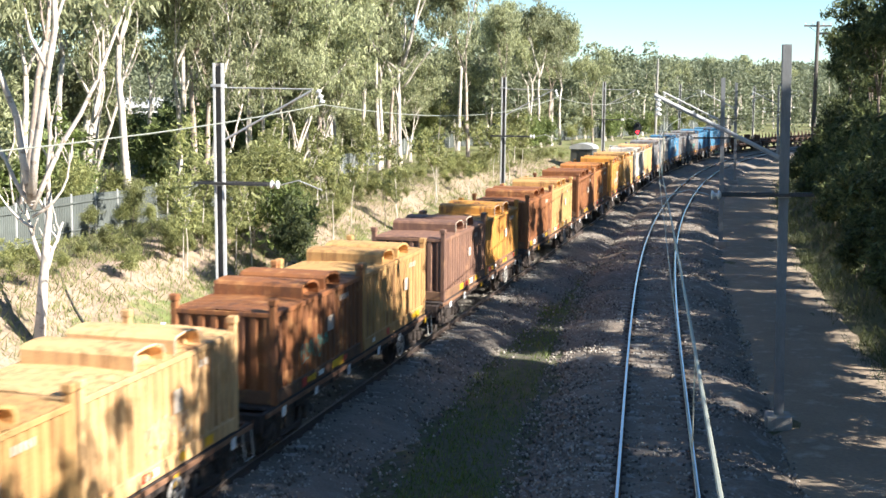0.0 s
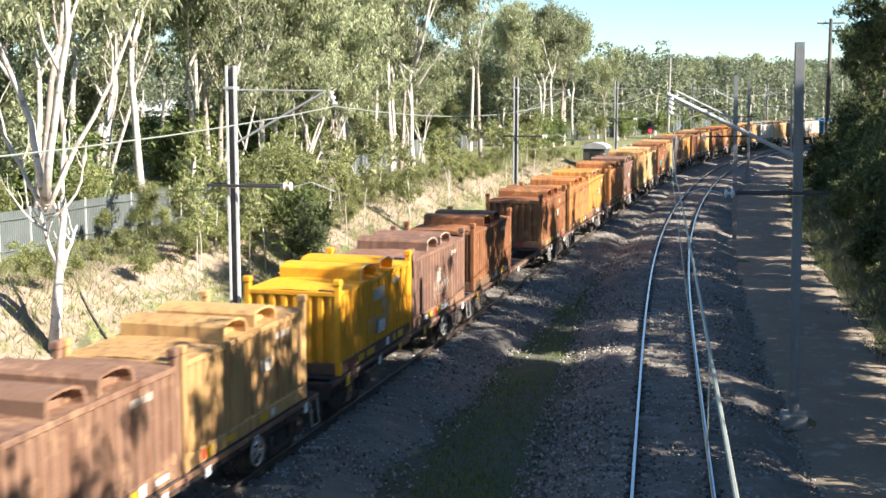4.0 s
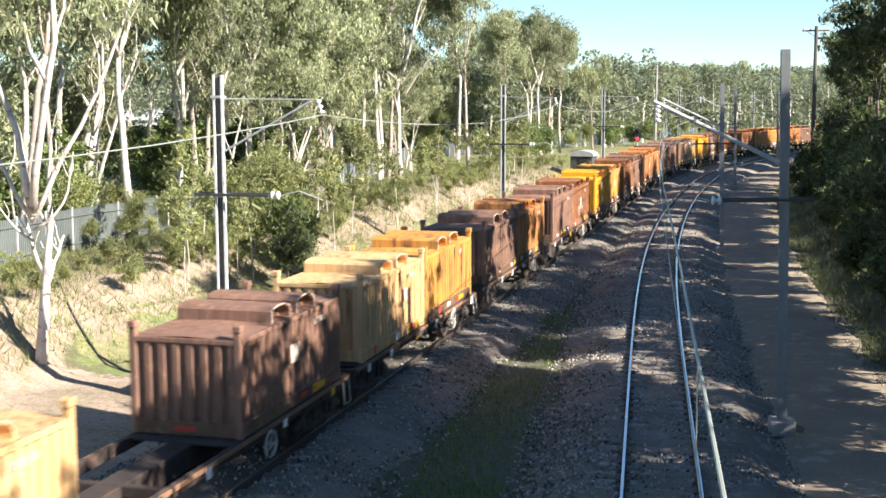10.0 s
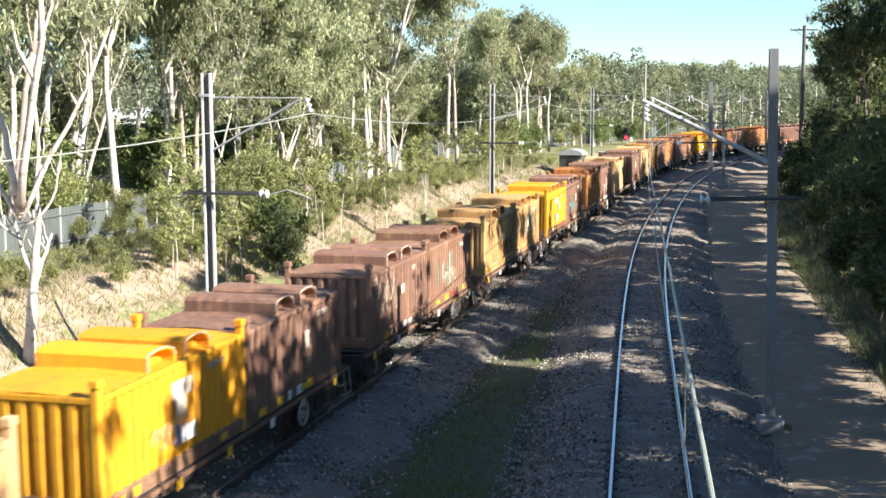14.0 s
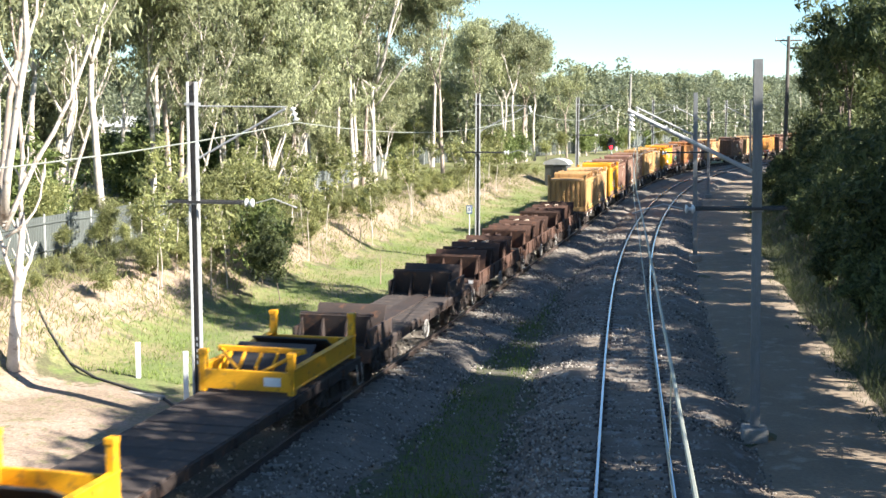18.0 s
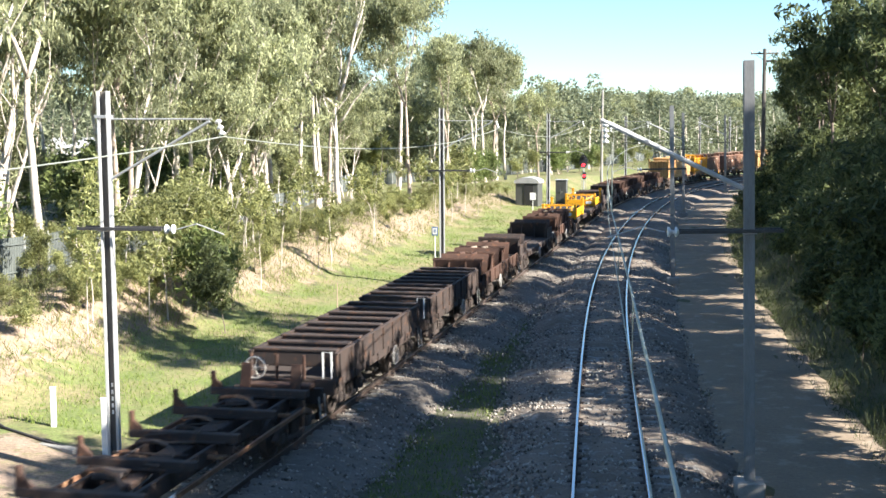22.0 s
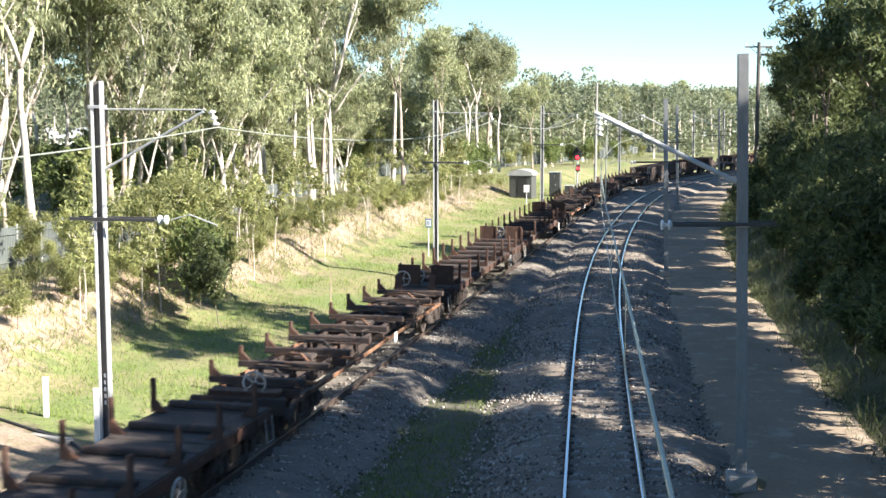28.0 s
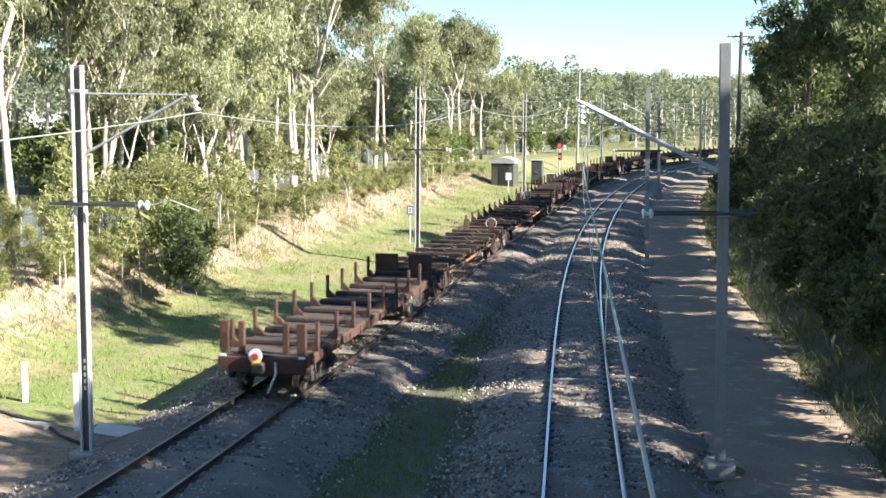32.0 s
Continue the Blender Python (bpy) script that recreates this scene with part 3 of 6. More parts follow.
def stones(name, line, s0, s1, spans, count, size, label):
    """Loose stones along a track: squashed eight-sided lumps."""
    rng = np.random.default_rng(len(name) + count)
    s = rng.uniform(0, 1, count) ** 1.25 * (s1 - s0) + s0
    lo, hi, zlo, zhi = np.array(spans)[rng.integers(0, len(spans), count)].T
    f = rng.random(count)
    p, _ = on_line(line, s, lo + (hi - lo) * f)
    p[:, 2] = zlo + (zhi - zlo) * f + 0.01
    r = size * rng.uniform(0.5, 1.35, (count, 1)) * rng.uniform(0.65, 1.2, (count, 3))
    base = np.array([(1, 0, 0), (-1, 0, 0), (0, 1, 0), (0, -1, 0), (0, 0, 1), (0, 0, -1)], float)
    a = rng.uniform(0, 6.28, count)
    rot = np.stack([np.cos(a), -np.sin(a), np.zeros(count), np.sin(a), np.cos(a), np.zeros(count), np.zeros(count), np.zeros(count), np.ones(count)], -1).reshape(-1, 3, 3)
    tilt = rng.uniform(-0.5, 0.5, (count, 2))
    v = base[None] * r[:, None]
    v[:, :, 2] += v[:, :, 0] * tilt[:, :1] + v[:, :, 1] * tilt[:, 1:]
    v = np.einsum("nij,nkj->nki", rot, v) + p[:, None]
    tri = np.array([(0, 2, 4), (2, 1, 4), (1, 3, 4), (3, 0, 4), (2, 0, 5), (1, 2, 5), (3, 1, 5), (0, 3, 5)])
    f = (np.arange(count)[:, None, None] * 6 + tri).reshape(-1, 3)
    me = bpy.data.meshes.new(name)
    me.vertices.add(count * 6)
    me.vertices.foreach_set("co", v.ravel())
    me.loops.add(len(f) * 3)
    me.loops.foreach_set("vertex_index", f.ravel().astype(np.int32))
    me.polygons.add(len(f))
    me.polygons.foreach_set("loop_start", np.arange(0, len(f) * 3, 3, dtype=np.int32))
    me.materials.append(stone_mat)
    me.update(calc_edges=True)
    tagged(new(name, me), label, "ballast stones", kind="stuff")


stone_mat = bpy.data.materials.new("loose_stone")
stone_mat.use_nodes = True
sn = stone_mat.node_tree.nodes
sg, sr_ = sn.new("ShaderNodeNewGeometry"), sn.new("ShaderNodeValToRGB")
sr_.color_ramp.elements[0].color, sr_.color_ramp.elements[1].color = (0.09, 0.075, 0.065, 1), (0.48, 0.43, 0.37, 1)
stone_mat.node_tree.links.new(sg.outputs["Random Per Island"], sr_.inputs[0])
stone_mat.node_tree.links.new(sr_.outputs[0], sn["Principled BSDF"].inputs["Base Color"])
sn["Principled BSDF"].inputs["Roughness"].default_value = 0.9
BED = [(-3.3, -2.4, -0.62, -0.42), (-2.4, -1.75, -0.42, -0.19), (-1.75, -0.85, -0.19, -0.15), (-0.65, 0.65, -0.15, -0.15),
       (0.85, 1.8, -0.15, -0.19), (1.8, 2.4, -0.19, -0.42), (2.4, 3.5, -0.42, -0.62)]
stones("ballast_stone", RIGHT, -4, 60, BED, 17000, 0.042, "loose grey ballast stones beside the right track")
stones("loose_ballast", LEFT, -4, 60, BED, 13000, 0.042, "loose grey ballast stones beside the left track")


# ---- rails and sleepers ----
def rail_mesh(line, s0, s1, off, head):
    prof = [(-0.07, -0.155), (-0.07, -0.14), (-0.012, -0.12), (-0.009, -0.045), (-0.036, -0.03), (-0.036, -0.008), (-0.028, 0.0),
            (0.028, 0.0), (0.036, -0.008), (0.036, -0.03), (0.009, -0.045), (0.012, -0.12), (0.07, -0.14), (0.07, -0.155)]
    s = np.concatenate([np.arange(s0, 20, 4.0), np.arange(20, s1, 1.5)])
    c, h = on_line(line, s, off)
    spine = [(p, (math.cos(a), -math.sin(a), 0), (0, 0, 1)) for p, a in zip(c, h)]
    g = Geo()
    g.sweep(prof, spine)
    me = g.mesh("rail", [M["rail_side"], head])
    k = len(prof)
    idx = np.zeros(len(me.polygons), np.int32)
    for i in range(len(spine) - 1):
        idx[i * k + 5:i * k + 8] = 1
    me.polygons.foreach_set("material_index", idx)
    return me


def build_track(name, line, head, label):
    t = thing(name, label, "railway track", kind="structure")
    for off in (-0.7535, 0.7535):
        part("rail", rail_mesh(line, -40, 300, off, head), None, t, "steel rail with a bright running surface")
    sl = Geo()
    sl.add([(x, y, z) for x, zt in ((-1.25, -0.155), (-0.5, -0.155), (-0.35, -0.185), (0.35, -0.185), (0.5, -0.155), (1.25, -0.155))
            for y, z in ((-0.125, -0.35), (-0.1, zt), (0.1, zt), (0.125, -0.35))],
           [(i * 4 + j, i * 4 + j + 1, i * 4 + j + 5, i * 4 + j + 4) for i in range(5) for j in range(3)] + [(0, 3, 2, 1), (20, 21, 22, 23)])
    sme = sl.mesh("sleeper", M["concrete"])
    cl = Geo()
    for sx in (-0.7535, 0.7535):
        for d in (-0.1, 0.1):
            cl.box((sx + d, 0, -0.135), (0.09, 0.13, 0.035), 0.008)
    cme = cl.mesh("rail_clip", M["rail_side"])
    rng = random.Random(5)
    for i in range(150):
        s = -6 + i * 0.62
        p, h = on_line(line, np.array([s]))
        m = Matrix.Translation(Vector(p[0]) + Vector((0, 0, rng.uniform(-0.012, 0.004)))) @ Matrix.Rotation(-h[0] + rng.uniform(-0.008, 0.008), 4, "Z")
        part("sleeper", sme, None, t, at=m)
        part("rail_clip", cme, None, t, at=m)
    return t


build_track("track_right", RIGHT, M["rail_head"], "single railway track with shiny rails on sleepers")
build_track("track_left", LEFT, M["rail_worn"], "single railway track with rusty rails on sleepers")


# ---- overhead masts and wires ----
def h_beam(g, x, y, z0, z1, w=0.25, d=0.25, web=0.02, fl=0.04, turned=False):
    a, b, e, c = w / 2, w / 2 - fl, d / 2, web / 2
    for s in (-1, 1):
        if turned:
            g.box((x, y + s * (a + b) / 2, (z0 + z1) / 2), (d, fl, z1 - z0), 0.004)
        else:
            g.box((x + s * (a + b) / 2, y, (z0 + z1) / 2), (fl, d, z1 - z0), 0.004)


def insulator_geo(a, b, r=0.075, discs=4):
    a, b = np.array(a, float), np.array(b, float)
    pts, rad = [], []
    for i in range(discs):
        for u, q in ((0.05, 0.35), (0.35, 1.0), (0.6, 0.9), (0.65, 0.35)):
            pts.append(a + (b - a) * (i + u) / discs)
            rad.append(r * q)
    g = Geo()
    g.tube(pts, rad, 10)
    return g


def ochre_bars(parent, x, y, z0, size=0.09, count=5):
    """The unreadable stencilled marks down a mast."""
    for i in range(count):
        g = Geo()
        g.box((x, y, z0 - i * size * 1.7), (0.05, 0.004, size), 0.001)
        part("stencil_mark", g, M["white_paint"], parent, "white stencilled mark")


def mast(line, s, side, tall, name_label, z0=-0.45, arm="truss", marks=False, reach=2.75, lean=0.0):
    """A steel mast beside a track with its cantilever and crossbar; side -1: left of the track, 1: right."""
    p, h = on_line(line, np.array([s]), side * reach)
    m = Matrix.Translation((p[0][0], p[0][1], 0)) @ Matrix.Rotation(-h[0], 4, "Z") @ Matrix.Rotation(radians(lean), 4, "Y")
    t = thing("overhead_mast", name_label, "overhead line mast", m, group="overhead line masts")
    d = -side                                 # toward the track
    g = Geo()
    h_beam(g, 0, 0, z0, tall, 0.22 if side > 0 else 0.25, 0.21 if side > 0 else 0.26, fl=0.04 if side > 0 else 0.055, turned=side > 0)
    twist = Matrix.Rotation(radians(16 if side < 0 else 0), 4, "Z")
    pole = part("pole", g, M["galvanised"] if side < 0 else M["mast_grey"], t, "two pale galvanised flanges" if side < 0 else "dull grey steel flanges", at=twist)
    # the web is coloured darker than the flanges
    part("web", Geo().box((0, 0, (z0 + tall) / 2), (0.02, 0.15, tall - z0 - 0.01) if side > 0 else (0.2, 0.02, tall - z0 - 0.01), 0.002), M["web_steel"], pole, "dark web plate")
    f = Geo()
    f.box((0, 0, z0 - 0.05 if side > 0 else z0 - 0.3), (0.6, 0.6, 0.66), 0.03)
    part("footing", f, M["concrete"], t, "grey concrete footing block")
    for z in (5.05, tall - 0.55) if side < 0 else (5.05,):
        for yy in (-0.15, 0.15):
            part("clamp", Geo().box((0, yy, z), (0.29, 0.03, 0.07), 0.006), M["galvanised"], t)
    for yy in (-0.2, 0.2):
        part("crossbar", Geo().box((d * 0.38, yy, 5.08), (2.0 if side < 0 else 2.1, 0.05, 0.07), 0.005), M["dark_steel"], t, "dark steel crossbar")
    xi = d * (1.38 if side < 0 else 1.42)
    part("insulator", insulator_geo((xi, -0.1, 5.08), (xi + d * 0.3, -0.1, 5.08), 0.11, 2), M["insulator"], t, "white ceramic insulator", smooth=True)
    r = Geo()
    r.tube([(xi + d * 0.3, -0.07, 5.08), (xi + d * 0.75, -0.07, 5.2), (d * reach, -0.07, 4.98)], 0.016, 6)
    part("registration_arm", r, M["galvanised"], t)
    if arm == "truss":
        a = Geo()
        a.tube([(d * 0.13, 0, tall - 0.6), (d * (reach - 0.25), 0, tall - 0.62)], 0.02, 6)
        part("tie_rod", a, M["galvanised"], t)
        a = Geo()
        a.tube([(d * 0.13, 0, tall - 1.9), (d * (reach - 0.3), 0, tall - 0.66)], 0.03, 8)
        part("strut", a, M["galvanised"], t, "sloping galvanised strut")
        part("insulator", insulator_geo((d * (reach - 0.12), 0, tall - 0.62), (d * reach, 0, tall - 1.0), 0.08, 3), M["insulator"], t,
             "white ceramic insulator", smooth=True)
    else:
        a = Geo()
        a.tube([(d * 0.12, 0, 5.95), (d * (reach + 0.1), 0, 7.42)], 0.05, 8)
        part("strut", a, M["galvanised"], t, "sloping galvanised cantilever tube")
        part("insulator", insulator_geo((d * reach, 0, 7.35), (d * reach, 0, 6.9), 0.07, 4), M["insulator"], t, "ceramic insulator", smooth=True)
    if marks:
        ochre_bars(t, 0.0, -0.02, 1.6)
    return t


L_MASTS = [-30.0, 4.6, 38.0, 75.3, 118.0, 150.0, 161.0]
R_MASTS = [-31.0, 3.9, 39.0, 84.0, 122.0]
for i, s in enumerate(L_MASTS):
    mast(LEFT, s, -1, 8.05, "galvanised steel H-section overhead mast beside the grassy verge", marks=(i == 1))
for i, s in enumerate(R_MASTS):
    mast(RIGHT, s, 1, 8.55 if i < 2 else 8.1, "galvanised steel H-section overhead mast beside the dirt road", arm="tube", reach=2.9, lean=-1.1)


def wires(line, masts, name, z_hi, sag, z_lo):
    """The carrier wire hung from mast to mast and the running wire under it, with droppers."""
    t = thing(name, "overhead line of a sagging carrier wire and a running wire", "overhead wire")
    pts = []
    for a, b in zip(masts[:-1], masts[1:]):
        u = np.linspace(0, 1, 13)[:-1]
        p, _ = on_line(line, a + (b - a) * u)
        p[:, 2] = z_hi - 4 * sag * u * (1 - u)
        pts += list(p)
        for v in (0.2, 0.4, 0.6, 0.8) if z_lo else ():
            q, _ = on_line(line, np.array([a + (b - a) * v]))
            drop = Geo().tube([(q[0][0], q[0][1], z_lo), (q[0][0], q[0][1], z_hi - 4 * sag * v * (1 - v))], 0.006, 4)
            part("dropper", drop, M["wire"], t)
        if z_lo:
            q, _ = on_line(line, np.array([a]))
            part("hanger", Geo().tube([(q[0][0], q[0][1], z_hi), (q[0][0], q[0][1], 6.9)], 0.014, 6), M["wire"], t)
    g = Geo()
    g.tube(pts, 0.014, 6)
    part("carrier_wire", g, M["wire"], t)
    if not z_lo:
        return
    s = np.arange(masts[0], masts[-1], 8.0)
    p, _ = on_line(line, s)
    g = Geo()
    p[:, 2] = z_lo
    g.tube(p, 0.009, 6)
    part("running_wire", g, M["wire"], t)


wires(LEFT, L_MASTS, "overhead_wire", 7.06, 0.55, 0)
wires(RIGHT, R_MASTS, "overhead_wire", 5.45, -0.15, 4.85)


# ---- vegetation ----
def unit(v):
    return v / (np.linalg.norm(v, axis=-1, keepdims=True) + 1e-9)


def tree_meshes(seed, tall, fork, spread, clumps, sprigs, leaf, bark, radius, droop=0.75, size=(0.20, 0.055), low=0.35, puff=1.0):
    """A trunk that forks into limbs, and a crown of drooping sprigs in clumps at the twig ends."""
    rng = np.random.default_rng(seed)
    g = Geo()
    tips = []

    def limb(p, d, length, r, level):
        n = 6
        pts, rad = [p], [r]
        for i in range(n):
            d = unit(d + rng.normal(0, 0.10 + 0.03 * level, 3) + np.array([0, 0, 0.05]))
            p = p + d * length / n
            pts.append(p)
            rad.append(r * (1 - 0.55 * (i + 1) / n))
        g.tube(pts, rad, 9 if level == 0 else 6)
        if level >= 3 or r < 0.018:
            tips.extend((pts[-1], pts[-3], pts[-5]))
            return
        if level >= 1:
            tips.append(pts[3])
        for b in range(3 if level < 2 else 2):
            out = unit(np.append(rng.normal(0, 1, 2), 0.0))
            nd = unit(d * 0.9 + out * spread * rng.uniform(0.5, 1.2) + np.array([0, 0, 0.15]))
            k = rng.integers(3, n + 1) if level else n
            limb(pts[k], nd, length * rng.uniform(0.5, 0.75), rad[k] * (0.96 if b == 0 and k == n else rng.uniform(0.55, 0.8)), level + 1)

    lean = rng.normal(0, 0.06, 2)
    limb(np.array([0, 0, -0.4]), unit(np.array([lean[0], lean[1], 1.0])), tall * fork + 0.4, radius, 0)
    tips_a = np.array(tips)
    top = tips_a[:, 2].max()
    scale = tall / top
    g.v = [v * np.array([1, 1, scale]) for v in g.v]
    tips_a = tips_a * np.array([1, 1, scale])
    tips_a = tips_a[tips_a[:, 2] > tall * low]
    pick = tips_a[rng.integers(0, len(tips_a), clumps)] + rng.normal(0, 0.62, (clumps, 3)) * puff
    rad = rng.uniform(0.45, 1.15, clumps) * puff
    k = rng.integers(0, clumps, sprigs)
    ball = unit(rng.normal(0, 1, (sprigs, 3))) * (rng.uniform(0, 1, (sprigs, 1)) ** 0.45)
    c = pick[k] + ball * rad[k, None] * np.array([1.1, 1.1, 0.75])
    along = unit(rng.normal(0, 1, (sprigs, 3)) * (1 - droop) + np.array([0, 0, -1.0]) * droop + rng.normal(0, 0.3, (sprigs, 3)))
    across = unit(np.cross(along, rng.normal(0, 1, (sprigs, 3))))
    f = rng.uniform(0.6, 1.5, (sprigs, 1))
    me = blades("crown", c, along * size[0] * f, across * size[1] * f, leaf)
    return g.mesh("trunk", bark, True), me


def limbed_gum(seed, trunk, radius, lean, limbs, sprigs, low=0.45, leaf=(0.16, 0.043)):
    """A gum whose main limbs are set one by one: (height on the trunk, tilt to the right, tilt away, length, radius)."""
    rg = np.random.default_rng(seed)
    g, tips = Geo(), []

    def grow(p, d, length, r, level):
        pts, rad, n = [p], [r], 7
        for i in range(n):
            d = unit(d + rg.normal(0, 0.07 + 0.04 * level, 3) + np.array([0, 0, 0.07 + 0.03 * level]))
            p = p + d * length / n
            pts.append(p)
            rad.append(r * (1 - 0.6 * (i + 1) / n))
        g.tube(pts, rad, 9 if level == 0 else 6)
        if level >= 2:
            tips.extend((pts[-1], pts[-3]))
            return
        for _ in range(4 if level == 1 else 3):
            k = rg.integers(3, n + 1)
            out = unit(np.append(rg.normal(0, 1, 2), 0.1))
            grow(pts[k], unit(d + out * rg.uniform(0.5, 1.0)), length * rg.uniform(0.28, 0.5), rad[k] * 0.6, level + 1)
        if level == 0:
            grow(pts[-1], d, length * 0.45, rad[-1], 1)

    def way(right, away):
        return unit(np.array([math.sin(radians(right)), math.sin(radians(away)), math.cos(radians(right)) * math.cos(radians(away))]))
    grow(np.array([0, 0, -0.4]), way(lean, 0), trunk + 0.4, radius, 0)
    for h, right, away, length, r in limbs:
        start = np.array([0, 0, 0.0]) + way(lean, 0) * h
        grow(start, way(right, away), length, r, 1)
    tips = np.array(tips)
    tips = tips[tips[:, 2] > tips[:, 2].max() * low]
    pick = tips[rg.integers(0, len(tips), len(tips) * 2)] + rg.normal(0, 0.45, (len(tips) * 2, 3))
    size = rg.uniform(0.4, 0.95, len(pick))
    k = rg.integers(0, len(pick), sprigs)
    c = pick[k] + unit(rg.normal(0, 1, (sprigs, 3))) * (rg.uniform(0, 1, (sprigs, 1)) ** 0.45) * size[k, None]
    along = unit(rg.normal(0, 0.45, (sprigs, 3)) + np.array([0, 0, -0.75]))
    across = unit(np.cross(along, rg.normal(0, 1, (sprigs, 3))))
    f = rg.uniform(0.6, 1.5, (sprigs, 1))
    return g.mesh("trunk", M["bark"], True), blades("crown", c, along * leaf[0] * f, across * leaf[1] * f, M["gum_leaf"])


def skyline(x, y, grow, tall=16.0):
    """Trees past the bend are lower, so that the far hills show over them."""
    if y > 60 and x / y > 0.112:
        return min(grow, (8.2 + 0.026 * y - float(height([x], [y])[0])) / tall)
    return grow


def plant(kind, name, x, y, turn, grow, label, category, group, z=None):
    zz = float(height([x], [y])[0]) if z is None else z
    if name == "gum_tree":
        grow = skyline(x, y, grow)
    t = thing(name, label, category, Matrix.Translation((x, y, zz - 0.05)) @ Matrix.Rotation(turn, 4, "Z") @ Matrix.Scale(grow, 4), group)
    part("trunk", kind[0], None, t)
    part("crown", kind[1], None, t)
    return t


GUMS = [tree_meshes(11 + i, 16.0, 0.3, 0.68, 210, 9000, M["gum_leaf"], M["bark_brown" if i in (1, 3) else "bark"], 0.2 + 0.02 * (i % 3), low=0.26, puff=0.8, size=(0.155, 0.045)) for i in range(5)]
SLIM = [tree_meshes(61 + i, 11.0, 0.5, 0.42, 80, 3600, M["gum_leaf"], M["bark"], 0.10, low=0.4, puff=0.66, size=(0.14, 0.04)) for i in range(3)]
OPEN_GUMS = [tree_meshes(21 + i, 16.5, 0.26, 0.72, 130, 6400, M["gum_leaf"], M["bark"], 0.25, low=0.36, puff=0.75, size=(0.15, 0.043)) for i in range(3)]
SCRUB = [tree_meshes(31 + i, 9.0, 0.28, 0.75, 100, 5200, M["gum_leaf"], M["bark"], 0.09, droop=0.5, low=0.12, puff=0.8, size=(0.15, 0.045)) for i in range(2)]
# crowns in leaf colours darkened to stand for the bank's shade
SHADE = [tree_meshes(51 + i, 12.0, 0.25, 0.7, 120, 7600, M["shade_toned_leaf"], M["bark_dark"], 0.17, droop=0.5, low=0.05, puff=1.1, size=(0.2, 0.065)) for i in range(3)]
# THIN and HIGH crowns are shaped to let spots of sun through
THIN = [tree_meshes(151 + i, 13.0, 0.3, 0.62, 74, 2700, M["shade_toned_leaf"], M["bark_dark"], 0.16, droop=0.5, low=0.2, puff=0.78, size=(0.22, 0.07)) for i in range(3)]
HIGH = [tree_meshes(171 + i, 12.0, 0.4, 0.62, 80, 3300, M["shade_toned_leaf"], M["bark_dark"], 0.17, droop=0.5, low=0.56, puff=1.0, size=(0.2, 0.065)) for i in range(2)]
TWIGS = [tree_meshes(41 + i, 3.6, 0.5, 0.5, 14, 420, M["bush_leaf"], M["bark"], 0.032, droop=0.4, size=(0.12, 0.035), low=0.25, puff=0.4) for i in range(2)]
BUSH = [tree_meshes(71 + i, 2.2, 0.22, 1.1, 34, 2600, M["bush_leaf"], M["bark_dark"], 0.03, droop=0.25, size=(0.085, 0.02), low=0.05, puff=0.42) for i in range(3)]
# the bush once more, with the bank's shade put into its leaf colour
SHADE_TONED_BUSH = [tree_meshes(81 + i, 2.6, 0.22, 1.1, 34, 1900, M["shade_toned_leaf"], M["bark_dark"], 0.035, droop=0.25, size=(0.16, 0.05), low=0.02, puff=0.6) for i in range(2)]
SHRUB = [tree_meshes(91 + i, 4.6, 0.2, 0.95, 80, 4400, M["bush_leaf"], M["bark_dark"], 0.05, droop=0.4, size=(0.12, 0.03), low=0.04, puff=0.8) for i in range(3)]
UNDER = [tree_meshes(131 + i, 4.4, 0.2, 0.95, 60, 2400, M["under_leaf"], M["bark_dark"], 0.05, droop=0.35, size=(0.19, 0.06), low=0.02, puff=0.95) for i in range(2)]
# the shrub in the same darkened leaves, which stand for shade
SHADE_TONED_SHRUB = [tree_meshes(95 + i, 4.8, 0.2, 0.95, 60, 2600, M["shade_toned_leaf"], M["bark_dark"], 0.05, droop=0.4, size=(0.2, 0.06), low=0.02, puff=0.95) for i in range(2)]
GUM_LABEL = "tall eucalypt with pale bark and drooping grey-green leaves"
rng = random.Random(4)
placed = []
NAMED = [(-18.0, 85, 1.0, 2), (-16.5, 88, 0.9, 3), (-24, 68, 1.1, 2), (-11, 100, 1.0, 0), (6.0, 178, 1.12, 1), (10.2, 183, 1.12, 2), (13.6, 188, 1.06, 4)]
for x, y, g, k in NAMED:
    plant(OPEN_GUMS[k % 3] if y < 100 else GUMS[k], "gum_tree", x, y, rng.uniform(0, 6.28) + 2.6, g, GUM_LABEL, "tree", "gum trees behind the fence")
    placed.append((x, y))
